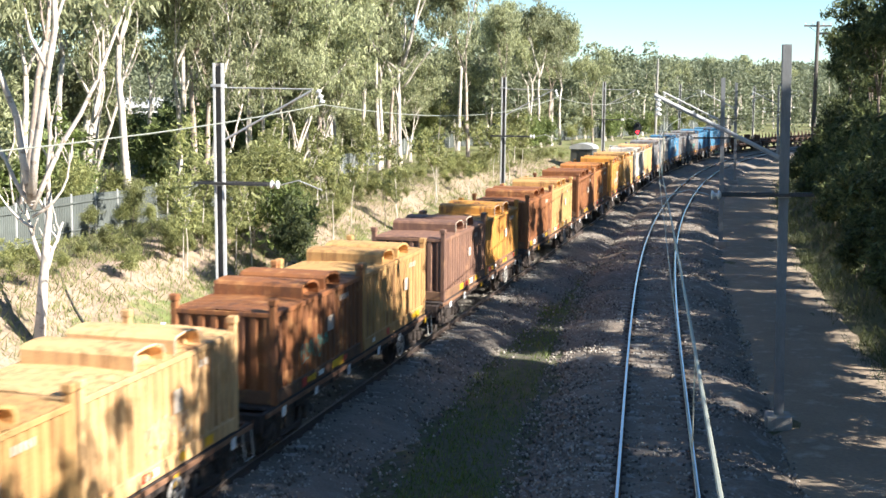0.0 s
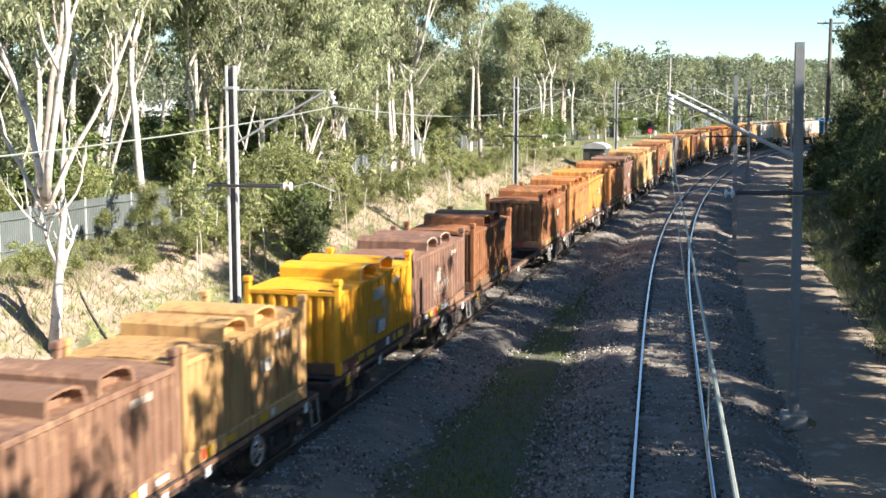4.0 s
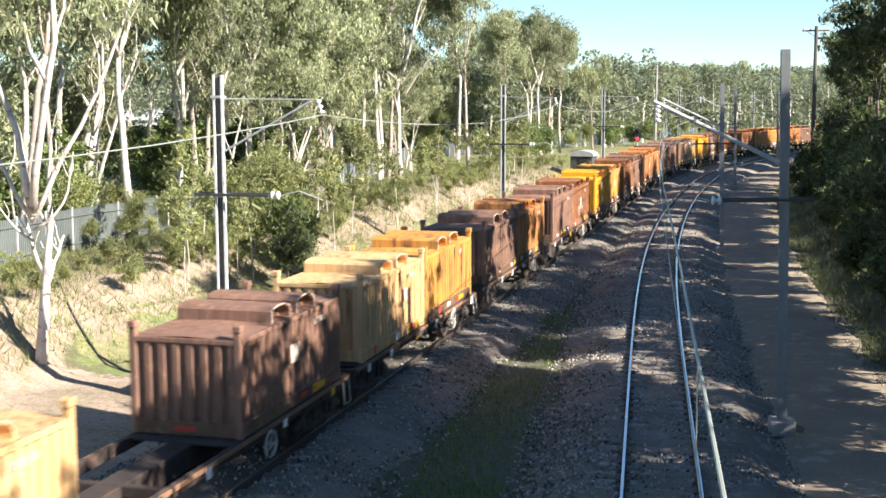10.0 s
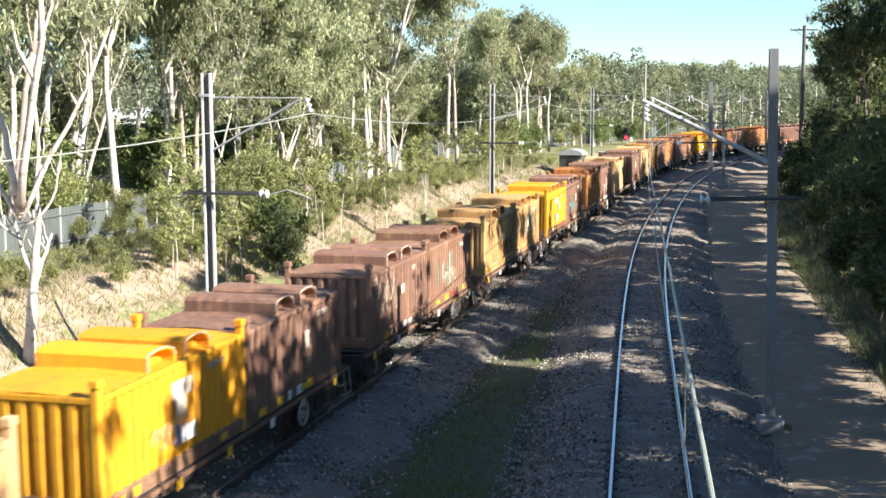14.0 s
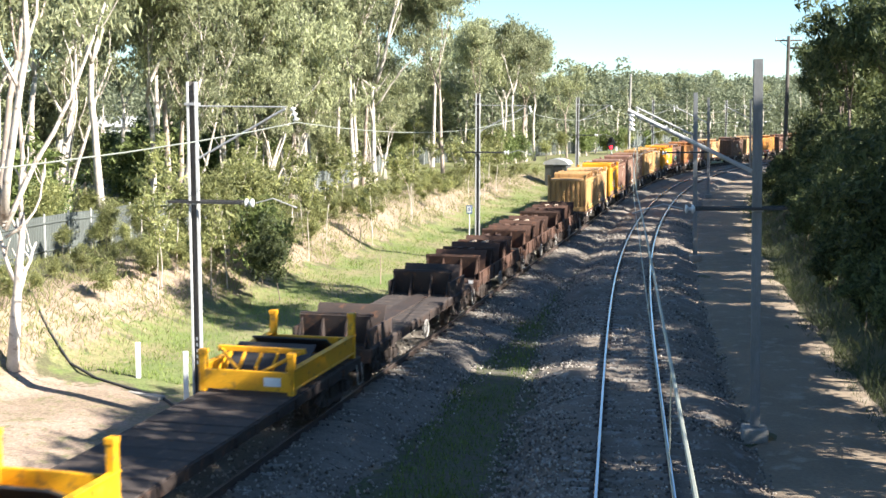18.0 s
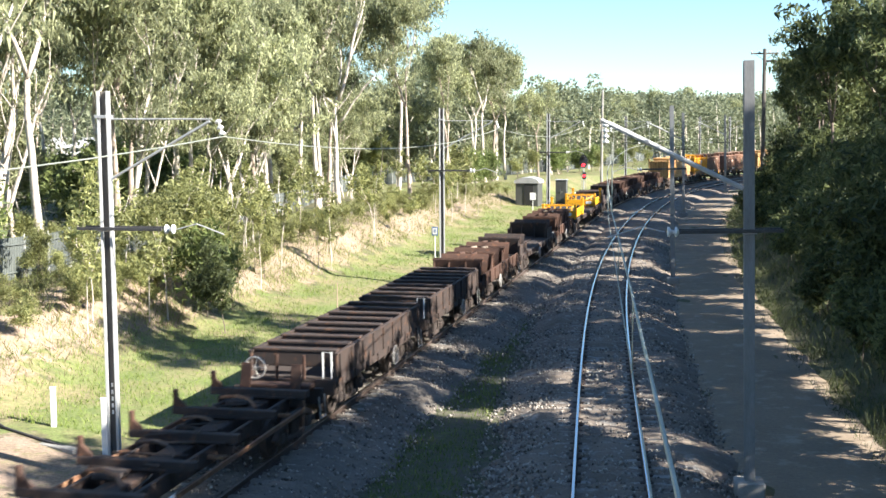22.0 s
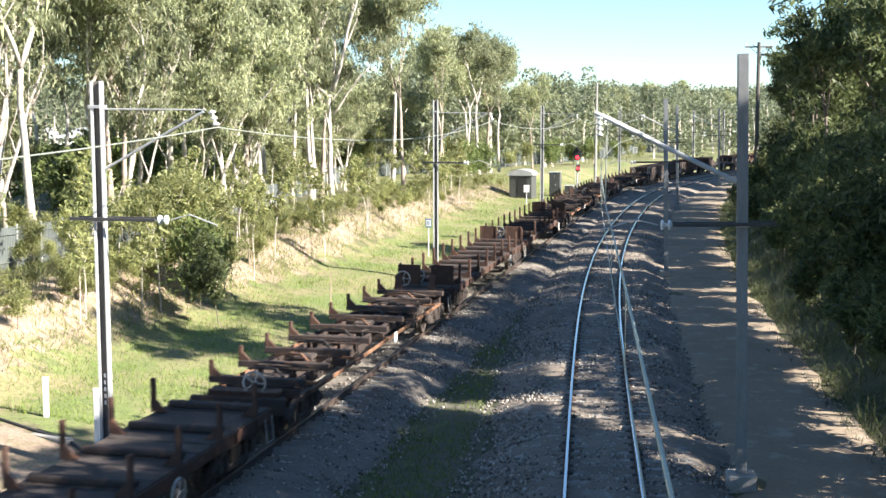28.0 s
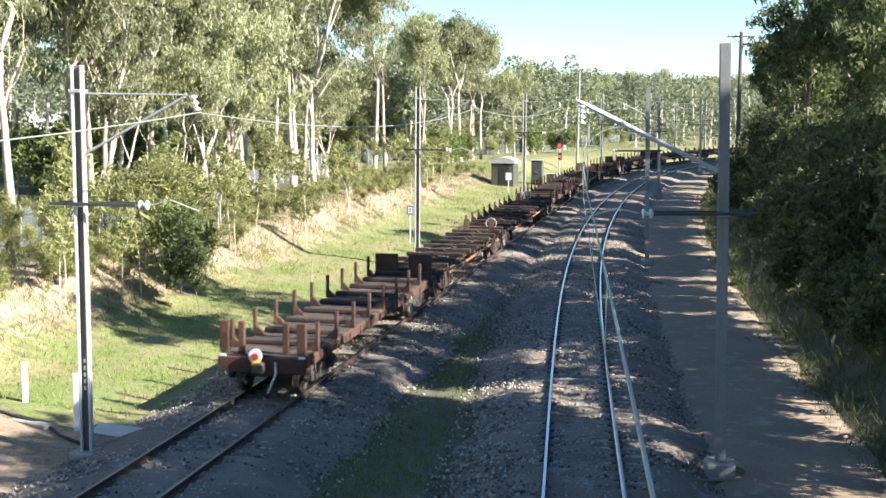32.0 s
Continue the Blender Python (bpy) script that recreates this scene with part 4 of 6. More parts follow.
SET_GUMS = [   # x, y, and the tree
    (-11.5, 34.4, limbed_gum(201, 4.4, 0.19, 0, ((4.1, -11, 5, 8.0, 0.12), (4.2, 9, -8, 8.5, 0.13), (3.9, 24, 14, 7.0, 0.085), (3.7, 66, 0, 2.6, 0.05), (4.0, -52, 8, 3.4, 0.07), (3.4, -70, -10, 1.6, 0.045)), 4200, 0.55)),
    (-19.4, 67.5, limbed_gum(205, 13.5, 0.27, 1, ((2.0, 30, 0, 8.5, 0.13), (0.3, -6, 6, 12.0, 0.15), (7.0, -28, 5, 6.0, 0.09), (9.0, 34, -6, 5.0, 0.08)), 6800, 0.4)),
    (-14.2, 73.0, limbed_gum(208, 9.0, 0.2, 8, ((0.4, -9, 4, 10.0, 0.15), (0.6, 24, 6, 8.0, 0.11), (5.0, 38, 3, 6.0, 0.09)), 6200, 0.42)),
    (-3.6, 96.0, limbed_gum(211, 8.5, 0.24, 0, ((7.6, -52, 3, 5.5, 0.11), (8.0, 14, 4, 7.5, 0.15), (6.4, 46, 0, 4.5, 0.09)), 5800, 0.5)),
]
for x, y, kind in SET_GUMS:
    plant(kind, "forked_gum_tree", x, y, 0.0, 1.0, "pale-barked eucalypt with bare spreading limbs behind the bank", "tree", "gum trees behind the fence")
    placed.append((x, y))
tries = 0
while len(placed) < 76 and tries < 6000:
    tries += 1
    s = rng.uniform(18, 205)
    edge = float(fence_offset(s))
    u = edge + rng.uniform(-1.5 if s < 100 else 1.0, 1.0 + 32 * rng.random() ** 0.8)
    p, _ = on_line(LEFT, np.array([s]), -u)
    x, y = float(p[0][0]), float(p[0][1])
    if x / y < -0.42 and y < 120 or s < 35 and u < 19:
        continue
    if min((x - a) ** 2 + (y - b) ** 2 for a, b in placed) < 3.0 ** 2:
        continue
    placed.append((x, y))
    tall = (0.9 + 0.26 * rng.random()) * (1.08 - 0.22 * min(1.0, max(0.0, (s - 88) / 26)) - 0.3 * max(0.0, (s - 120) / 70))
    plant(GUMS[rng.randrange(5)], "gum_tree", x, y, rng.uniform(0, 6.28), tall, GUM_LABEL, "tree", "gum trees behind the fence")
for i in range(12):
    s = 98 + i * 4.2
    p, _ = on_line(LEFT, np.array([s]), -(float(fence_offset(s)) + rng.uniform(0.5, 9)))
    plant(GUMS[i % 5], "gum_tree", float(p[0][0]), float(p[0][1]), rng.uniform(0, 6.28), 0.86 - 0.018 * i + rng.uniform(-0.06, 0.06), GUM_LABEL, "tree", "gum trees behind the fence")
for i in range(26):
    s, u = (rng.uniform(68, 135), rng.uniform(14.5, 25)) if i < 16 else (rng.uniform(22, 60), rng.uniform(20, 30))
    p, _ = on_line(LEFT, np.array([s]), -u)
    plant(GUMS[i % 5], "gum_tree", float(p[0][0]), float(p[0][1]), rng.uniform(0, 6.28), rng.uniform(1.0, 1.2) * (0.86 if s > 95 else 1.06), GUM_LABEL, "tree", "gum trees behind the fence")
for i in range(26):
    s = rng.uniform(46, 130)
    u = float(fence_offset(s)) + rng.uniform(-3.0, 1.5)
    p, _ = on_line(LEFT, np.array([s]), -max(u, 10.5))
    plant(SLIM[i % 3], "slim_gum_tree", float(p[0][0]), float(p[0][1]), rng.uniform(0, 6.28), rng.uniform(0.75, 1.25), "slim young eucalypt with a pale trunk near the fence", "tree", "slim gum trees")
for i in range(46):
    s = rng.uniform(20, 165) if i < 30 else rng.uniform(92, 155)
    u = float(fence_offset(s)) + rng.uniform(2.0 if s < 90 else 0.5, 15 if i < 30 else 6)
    p, _ = on_line(LEFT, np.array([s]), -u)
    plant(SCRUB[i % 2], "sapling", float(p[0][0]), float(p[0][1]), rng.uniform(0, 6.28), rng.uniform(0.6, 1.15), "slender leafy sapling near the fence", "tree", "saplings")
for i in range(56):
    s = rng.uniform(8, 150)
    u = float(fence_offset(s)) + (rng.uniform(0.4, 3.0) if s < 45 else rng.uniform(0.3, 3.0) if s < 95 else rng.uniform(0.5, 6))
    p, _ = on_line(LEFT, np.array([s]), -max(u, 11.5))
    plant(SHRUB[i % 3], "shrub", float(p[0][0]), float(p[0][1]), rng.uniform(0, 6.28), rng.uniform(0.3, 0.9) * (0.5 if 40 < s < 95 else 0.8), "leafy yellow-green shrub along the fence", "shrub", "shrubs along the fence")
for i in range(14):
    s = rng.uniform(98, 150)
    p, _ = on_line(LEFT, np.array([s]), -(float(fence_offset(s)) + rng.uniform(-1.0, 5)))
    plant(SHRUB[i % 3], "shrub", float(p[0][0]), float(p[0][1]), rng.uniform(0, 6.28), rng.uniform(0.8, 1.3), "leafy yellow-green shrub along the fence", "shrub", "shrubs along the fence")
for i in range(44):
    s = rng.uniform(72, 165)
    u = float(fence_offset(s)) + rng.uniform(-3.0, 12)
    p, _ = on_line(LEFT, np.array([s]), -max(u, 9.5 + 0.03 * s))
    plant(SCRUB[i % 2] if i % 3 else SHRUB[i % 3], "leafy_sapling", float(p[0][0]), float(p[0][1]), rng.uniform(0, 6.28), rng.uniform(0.5, 0.85), "leafy green sapling at the edge of the woods", "tree", "saplings")
for i in range(70):
    s = rng.uniform(120, 250)
    p, _ = on_line(LEFT, np.array([s]), -(float(fence_offset(s)) + rng.uniform(2.0, 30)))
    plant(UNDER[i % 2] if i % 3 else SCRUB[i % 2], "understorey_bush", float(p[0][0]), float(p[0][1]), rng.uniform(0, 6.28), rng.uniform(0.7, 1.2), "dense green bush in the shade under the gum trees", "bush", "bushes under the gum trees")
for i in range(20):
    s = rng.uniform(140, 250)
    p, _ = on_line(LEFT, np.array([s]), -(float(fence_offset(s)) + rng.uniform(2.0, 22)))
    plant(GUMS[i % 5], "gum_tree", float(p[0][0]), float(p[0][1]), rng.uniform(0, 6.28), rng.uniform(0.7, 0.95), GUM_LABEL, "tree", "gum trees behind the fence")
for i in range(30):
    s = rng.uniform(12, 62)
    p, _ = on_line(LEFT, np.array([s]), -(float(fence_offset(s)) - rng.uniform(0.6, 3.6)))
    plant(SHRUB[i % 3], "scrub_bush", float(p[0][0]), float(p[0][1]), rng.uniform(0, 6.28), rng.uniform(0.22, 0.42), "ragged yellow-green scrub before the steel fence", "bush", "scrub before the fence")
for i in range(26):
    s = rng.uniform(92, 168)
    p, _ = on_line(LEFT, np.array([s]), -rng.uniform(14.0, 24.0))
    plant(UNDER[i % 2] if i % 3 == 0 else SHRUB[i % 3], "verge_bush", float(p[0][0]), float(p[0][1]), rng.uniform(0, 6.28), rng.uniform(0.4, 0.75), "leafy green bush on the grass before the fence", "bush", "scrub before the fence")
for i in range(66):
    s = rng.uniform(26, 130)
    p, _ = on_line(LEFT, np.array([s]), -(float(fence_offset(s)) + rng.uniform(3.0, 20)))
    plant(UNDER[i % 2], "understorey_bush", float(p[0][0]), float(p[0][1]), rng.uniform(0, 6.28), rng.uniform(0.7, 1.25), "dense green bush in the shade under the gum trees", "bush", "bushes under the gum trees")
for i in range(50):
    s, u = rng.uniform(3, 100), rng.uniform(10.0, 15)
    if s < 40:
        u = rng.uniform(10.0, 12.4)
    p, _ = on_line(LEFT, np.array([s]), -u)
    plant(BUSH[i % 3], "bush", float(p[0][0]), float(p[0][1]), rng.uniform(0, 6.28), rng.uniform(0.3, 0.62), "low olive-green bush on the earth bank", "bush", "bushes on the earth bank")
for i in range(64):
    s, u = rng.uniform(8, 75), rng.uniform(10.2, 14.8)
    if s < 40:
        u = rng.uniform(10.0, 12.4)
    p, _ = on_line(LEFT, np.array([s]), -u)
    plant(BUSH[i % 3], "bush", float(p[0][0]), float(p[0][1]), rng.uniform(0, 6.28), rng.uniform(0.3, 0.65), "low olive-green bush on the earth bank", "bush", "bushes on the earth bank")
for i in range(56):
    s, u = rng.uniform(12, 85), rng.uniform(8.8, 14.5)
    p, _ = on_line(LEFT, np.array([s]), -u)
    plant(TWIGS[i % 2], "sapling", float(p[0][0]), float(p[0][1]), rng.uniform(0, 6.28), rng.uniform(0.6, 1.2), "thin sparse sapling on the earth bank", "tree", "thin saplings on the bank")
for x, y, g in ((-5.7, 49.4, 0.55), (-6.7, 51.6, 0.66), (-7.6, 54.0, 0.74), (-8.6, 51.8, 0.7), (-6.0, 53.6, 0.6)):
    plant(SHADE_TONED_SHRUB[0] if y < 50 else UNDER[0] if y < 51.7 else SHRUB[int(y) % 3], "thicket", x, y, rng.uniform(0, 6.28), g, "large dark bush at the foot of the bank", "bush", "bushes on the earth bank")
for i in range(52):
    if i < 38:            # the close row along the road
        s, u = (-38 + i * 3.1 if i < 16 else 8.5 + (i - 15) * 4.6) + rng.uniform(-1.1, 1.1), rng.uniform(9.8, 12.8)
        grow = rng.uniform(0.86, 1.04) * (1.0 if s < -8.5 else 1.0 if s < 0 else 0.8 if s < 24 else 0.9 if s < 62 else 0.85 if s < 82 else 0.8)
        u += 2.2 if s > 82 else 1.5 if s > 12 else 0.0
    else:
        s, u = rng.uniform(-36, 84), rng.uniform(15, 26)
        grow = rng.uniform(0.8, 1.1)
    p, _ = on_line(RIGHT, np.array([s]), u)
    # those with s < 11 are unseen, thinned to dapple the ground
    plant((THIN if s < 11 or i % 2 == 1 else SHADE)[rng.randrange(3)], "bank_tree", float(p[0][0]), float(p[0][1]), rng.uniform(0, 6.28), grow, "dense green tree on the shaded bank, leaf colour darkened for shade", "tree", "trees on the shaded bank")
for i in range(40):
    s, u = rng.uniform(84, 165), rng.uniform(11.5, 20)
    p, _ = on_line(RIGHT, np.array([s]), u)
    x, y = float(p[0][0]), float(p[0][1])
    if x / y > 0.325:
        plant(SHADE[i % 3], "bank_tree", x, y, rng.uniform(0, 6.28), rng.uniform(0.8, 1.05), "dense green tree on the shaded bank, leaf colour darkened for shade", "tree", "trees on the shaded bank")
# unseen trees added to throw shade on the train, tops set by the sun's height
for x, y, top in ((12.3, 15.8, 12.9), (12.5, 18.6, 12.6), (12.6, 23.4, 11.8)):
    plant(HIGH[int(y) % 2], "bank_tree", x, y, 0.9 * y, (top - float(height([x], [y])[0])) / 12.0, "dense green tree on the shaded bank, leaf colour darkened for shade", "tree", "trees on the shaded bank")
# tall trees added so that their crowns dapple the verge
for x, y, grow in ((16.0, 34.5, 1.25), (18.2, 40.0, 1.3)):
    plant(THIN[int(y) % 3], "bank_tree", x, y, 0.7 * y, grow, "tall sparse green tree on the shaded bank, leaf colour darkened for shade", "tree", "trees on the shaded bank")
for i in range(5):
    p, _ = on_line(RIGHT, np.array([18 + 9.0 * i]), 15.5 + 1.6 * (i % 2))
    plant(THIN[i % 3], "bank_tree", float(p[0][0]), float(p[0][1]), 2.1 * i, 0.8 + 0.06 * (i % 3), "dense green tree on the shaded bank, leaf colour darkened for shade", "tree", "trees on the shaded bank")
# an unseen second row, added to break up sunlit bands on the ballast
for i in range(4):
    p, _ = on_line(RIGHT, np.array([-17 + 8.2 * i]), 14.0 + 1.5 * (i % 2))
    plant(THIN[i % 3], "bank_tree", float(p[0][0]), float(p[0][1]), 1.3 * i, 0.92 + 0.05 * (i % 3), "tall sparse green tree on the shaded bank, leaf colour darkened for shade", "tree", "trees on the shaded bank")
# unseen trees added to shade the near ballast
for s, u in ((-4.0, 10.6), (-1.2, 10.9), (1.8, 10.8)):
    p, _ = on_line(RIGHT, np.array([s]), u)
    plant(SHADE[int(s) % 3], "bank_tree", float(p[0][0]), float(p[0][1]), 1.7 * s, 0.66, "dense green tree on the shaded bank, leaf colour darkened for shade", "tree", "trees on the shaded bank")
# the last three, i >= 68, are unseen and added to shade the near track
for i in range(71):
    s, u = (rng.uniform(-30, 112), rng.uniform(10.2, 14.5)) if i < 44 else (-24 + (i - 44) * 2.5 + rng.uniform(-0.8, 0.8), rng.uniform(9.0, 10.4)) if i < 68 else (-9 + (i - 68) * 3.7, rng.uniform(9.4, 10.6))
    p, _ = on_line(RIGHT, np.array([s]), u)
    if s > 88 and u < 13:
        continue
    plant(SHADE_TONED_SHRUB[i % 2], "bank_shrub", float(p[0][0]), float(p[0][1]), rng.uniform(0, 6.28), rng.uniform(0.65, 0.95) * (1.35 if i >= 68 else 1.0), "tall green shrub on the shaded bank, leaf colour darkened for shade", "shrub", "bushes on the shaded bank")
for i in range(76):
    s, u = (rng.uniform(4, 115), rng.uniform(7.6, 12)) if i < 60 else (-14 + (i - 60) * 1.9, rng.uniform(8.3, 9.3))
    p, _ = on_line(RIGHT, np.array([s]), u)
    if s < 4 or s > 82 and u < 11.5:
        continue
    plant(SHADE_TONED_BUSH[i % 2], "bank_bush", float(p[0][0]), float(p[0][1]), rng.uniform(0, 6.28), rng.uniform(0.5, 0.8) + (0.16 * (u - 7.6) if i < 60 else 0.3), "green bush on the shaded bank, leaf colour darkened for shade", "bush", "bushes on the shaded bank")


def tufts(name, line, s0, s1, u0, u1, count, tall, material, label, category="grass", lean=0.35, power=1.3):
    g = np.random.default_rng(count)
    s, u = s0 + (s1 - s0) * g.random(count) ** power, g.uniform(u0, u1, count)
    p, _ = on_line(line, s, u)
    keep = wob(p[:, 0], p[:, 1], 1.1, 2.0) + g.normal(0, 0.5, count) > -0.25
    p = p[keep]
    n = len(p)
    p[:, 2] = height(p[:, 0], p[:, 1])
    h = tall * g.uniform(0.4, 1.3, (n, 1))
    along = unit(np.concatenate([g.normal(0, lean, (n, 2)), np.ones((n, 1))], 1)) * h / 2
    across = unit(np.cross(along, g.normal(0, 1, (n, 3)))) * (0.022 + 0.02 * h)
    tagged(new(name, blades(name, p + along * 0.9, along, across * 0.5, material)), label, category, kind="stuff")


tufts("verge_grass", LEFT, 8, 110, -10.0, -3.4, 46000, 0.15, M["green_grass"], "short bright green grass beside the railway")
tufts("bank_grass", LEFT, 8, 110, -16, -7.8, 11000, 0.22, M["dry_grass"], "dry straw-coloured grass on the earth bank")
tufts("weeds", LEFT, 0, 110, -24, -9.0, 84000, 0.40, M["bush_leaf"], "green weeds on the earth bank", lean=0.6)
tufts("strip_grass", RIGHT, -4, 70, -5.2, -3.1, 20000, 0.14, M["green_grass"], "thin grass between the two tracks")
# blades on the right take the leaf colour with shade painted in
tufts("road_edge_grass", RIGHT, -4, 90, 6.0, 7.3, 12000, 0.2, M["shade_toned_leaf"], "ragged grass along the edge of the dirt road, darkened for shade", lean=0.6)
tufts("bank_weeds", RIGHT, -4, 110, 6.5, 13, 40000, 0.5, M["shade_toned_leaf"], "weeds on the shaded bank, coloured dark for shade", lean=0.6)


def far_woods():
    """Distant tree crowns past the bend and on the far hills."""
    g = np.random.default_rng(9)
    cs, sz, stems = [], [], []
    for n, (a0, a1), (d0, d1), tall, r in ((330, (-26, 28), (150, 300), 13.0, 2.0), (420, (-26, 34), (300, 620), 14, 3.2), (560, (-30, 40), (620, 1500), 15, 7.0)):
        a, d = np.radians(g.uniform(a0, a1, n)), g.uniform(d0, d1, n)
        x, y = d * np.sin(a), d * np.cos(a)
        ul, _ = beside(LEFT, np.stack([x, y], -1))
        ok = np.abs(ul + 2) > 20
        x, y = x[ok], y[ok]
        z = height(x, y)
        for j in range(len(x)):
            k = 12
            hh = tall * g.uniform(0.7, 1.15)
            c = np.array([x[j], y[j], z[j]]) + g.normal(0, 1, (k, 3)) * np.array([r * 0.9, r * 0.9, 0]) + g.uniform(0.12, 0.95, (k, 1)) * np.array([0, 0, hh])
            if tall < 14:
                stems.append((x[j], y[j], z[j] + hh * 0.4, hh * 0.42))
            cs.append(c)
            sz.append(np.full(k, r))
    c, r = np.concatenate(cs), np.concatenate(sz)
    m = 40
    ball = unit(g.normal(0, 1, (len(c), m, 3))) * g.uniform(0.5, 1.0, (len(c), m, 1))
    p = (c[:, None] + ball * r[:, None, None] * np.array([0.8, 0.8, 0.6])).reshape(-1, 3)
    rr = np.repeat(r, m)[:, None]
    along = unit(g.normal(0, 1, (len(p), 3))) * rr * 0.15
    across = unit(np.cross(along, g.normal(0, 1, (len(p), 3)))) * rr * 0.10
    tagged(new("far_woods", blades("far_woods", p, along, across, M["far_leaf"])), "distant eucalypt woods beyond the bend and on the hills", "woods", kind="stuff")
    st = np.array(stems)
    up = np.stack([g.normal(0, 0.5, len(st)), g.normal(0, 0.5, len(st)), st[:, 3]], -1)
    flat = np.tile([0.17, 0.05, 0.0], (len(st), 1))
    tagged(new("far_stems", blades("far_stems", st[:, :3], up, flat, M["bark"])), "pale trunks in the distant eucalypt woods", "woods", kind="stuff")


far_woods()


# ---- fence, signal, huts and small things ----
def panel_mesh():
    g = Geo()
    pts = []
    n = 15
    for i in range(n):
        a = -1.22 + i * 2.44 / n
        w = 2.44 / n
        pts += [(a, 0.0), (a + w * 0.4, 0.0), (a + w * 0.5, 0.035), (a + w * 0.9, 0.035)]
    pts.append((1.22, 0.0))
    k = len(pts)
    g.add([(x, y, z) for z in (0.05, 1.8) for x, y in pts], [(i, i + 1, i + 1 + k, i + k) for i in range(k - 1)])
    for z in (0.35, 1.5):
        g.box((0, -0.03, z), (2.44, 0.05, 0.06), 0.006)
    return g.mesh("panel", M["fence_steel"])


M["fence_steel"] = surface("fence_steel", (0.125, 0.14, 0.13), 0.7, second=(0.09, 0.10, 0.092), scale=1.0, bump=0.05, metal=0.1, per_thing=0.1)


def build_fence():
    t = thing("fence", "long grey ribbed steel boundary fence under the trees", "fence")
    panel = panel_mesh()
    post = Geo().box((0, 0, 0.95), (0.07, 0.07, 2.0), 0.008).mesh("post", M["galvanised"])
    seg = np.concatenate([[0], np.cumsum(np.hypot(*np.diff(FENCE, axis=0).T))])
    n = int(seg[-1] / 2.5)
    d = np.arange(n + 1) * 2.5
    x, y = np.interp(d, seg, FENCE[:, 0]), np.interp(d, seg, FENCE[:, 1])
    z = height(x, y)
    for i in range(n):
        part("post", post, None, t, at=Matrix.Translation((x[i], y[i], z[i] - 0.05)))
        a = math.atan2(y[i + 1] - y[i], x[i + 1] - x[i])
        tilt = math.atan2(z[i + 1] - z[i], 2.5)
        part("panel", panel, None, t, at=Matrix.Translation(((x[i] + x[i + 1]) / 2, (y[i] + y[i + 1]) / 2, (z[i] + z[i + 1]) / 2)) @ Matrix.Rotation(a, 4, "Z") @ Matrix.Rotation(-tilt, 4, "Y"))


build_fence()


def at_ground(x, y, turn=0.0):
    return Matrix.Translation((x, y, float(height([x], [y])[0]))) @ Matrix.Rotation(turn, 4, "Z")


def signal(x, y):
    t = thing("railway_signal", "black railway colour-light signal showing red on a post", "signal", at_ground(x, y, -0.25))
    part("post", Geo().tube([(0, 0, -0.2), (0, 0, 3.7)], 0.07, 10), M["galvanised"], t)
    g = Geo()
    ring = [(0.36 * math.cos(a), 0.62 * math.sin(a)) for a in np.linspace(0, 2 * math.pi, 18, endpoint=False)]
    g.sweep(ring, [((0, -0.10, 4.35), (1, 0, 0), (0, 0, 1)), ((0, -0.14, 4.35), (1, 0, 0), (0, 0, 1))])
    head = part("main_head", g, M["dark_paint"], t, "black oval backboard")
    for z, on in ((4.65, False), (4.02, True)):
        part("lamp", Geo().disc((0, -0.17, z), 0.15, "y", 0.05, 16), M["red_lamp"] if on else M["rubber"], head, "lit red lamp" if on else "unlit lamp")
        hood = [(0.19 * math.cos(a), 0.19 * math.sin(a)) for a in np.linspace(-0.3, math.pi + 0.3, 12)]
        part("hood", Geo().sweep(hood, [((0, -0.15, z), (1, 0, 0), (0, 0, 1)), ((0, -0.42, z), (1, 0, 0), (0, 0, 1))], cap=False, closed=False), M["dark_paint"], head)
    low = part("lower_head", Geo().box((0.08, -0.1, 3.05), (0.34, 0.14, 0.62), 0.05), M["dark_paint"], t)
    part("lamp", Geo().disc((0.08, -0.18, 3.02), 0.12, "y", 0.05, 14), M["red_lamp"], low, "lit red lamp")
    g = Geo()
    for sx in (-0.2, 0.2):
        g.tube([(sx, 0.35, -0.1), (sx, 0.1, 3.2)], 0.022, 6)
    for i in range(10):
        g.tube([(-0.2, 0.33 - i * 0.02, 0.2 + i * 0.3), (0.2, 0.33 - i * 0.02, 0.2 + i * 0.3)], 0.012, 5)
    part("ladder", g, M["galvanised"], t)


signal(17.9, 119.0)


def relay_hut(x, y):
    t = thing("relay_hut", "dark equipment hut with a pale curved roof beside the railway", "hut", at_ground(x, y, -0.3))
    part("wall", Geo().box((0, 0, 1.05), (2.1, 2.3, 2.2), 0.03), M["hut"], t)
    prof = [(-1.2, 2.1)] + [(1.2 * math.cos(a), 2.14 + 0.5 * math.sin(a)) for a in np.linspace(math.pi, 0, 12)] + [(1.2, 2.1)]
    part("roof", Geo().sweep(prof, [((0, -1.25, 0), (1, 0, 0), (0, 0, 1)), ((0, 1.25, 0), (1, 0, 0), (0, 0, 1))]), M["galvanised"], t)
    door = part("door", Geo().box((0.2, -1.165, 1.02), (0.85, 0.05, 1.95), 0.01), M["dark_paint"], t)
    part("handle", Geo().tube([(0.5, -1.21, 0.95), (0.5, -1.21, 1.1)], 0.018, 6), M["galvanised"], door)


relay_hut(12.9, 119.5)


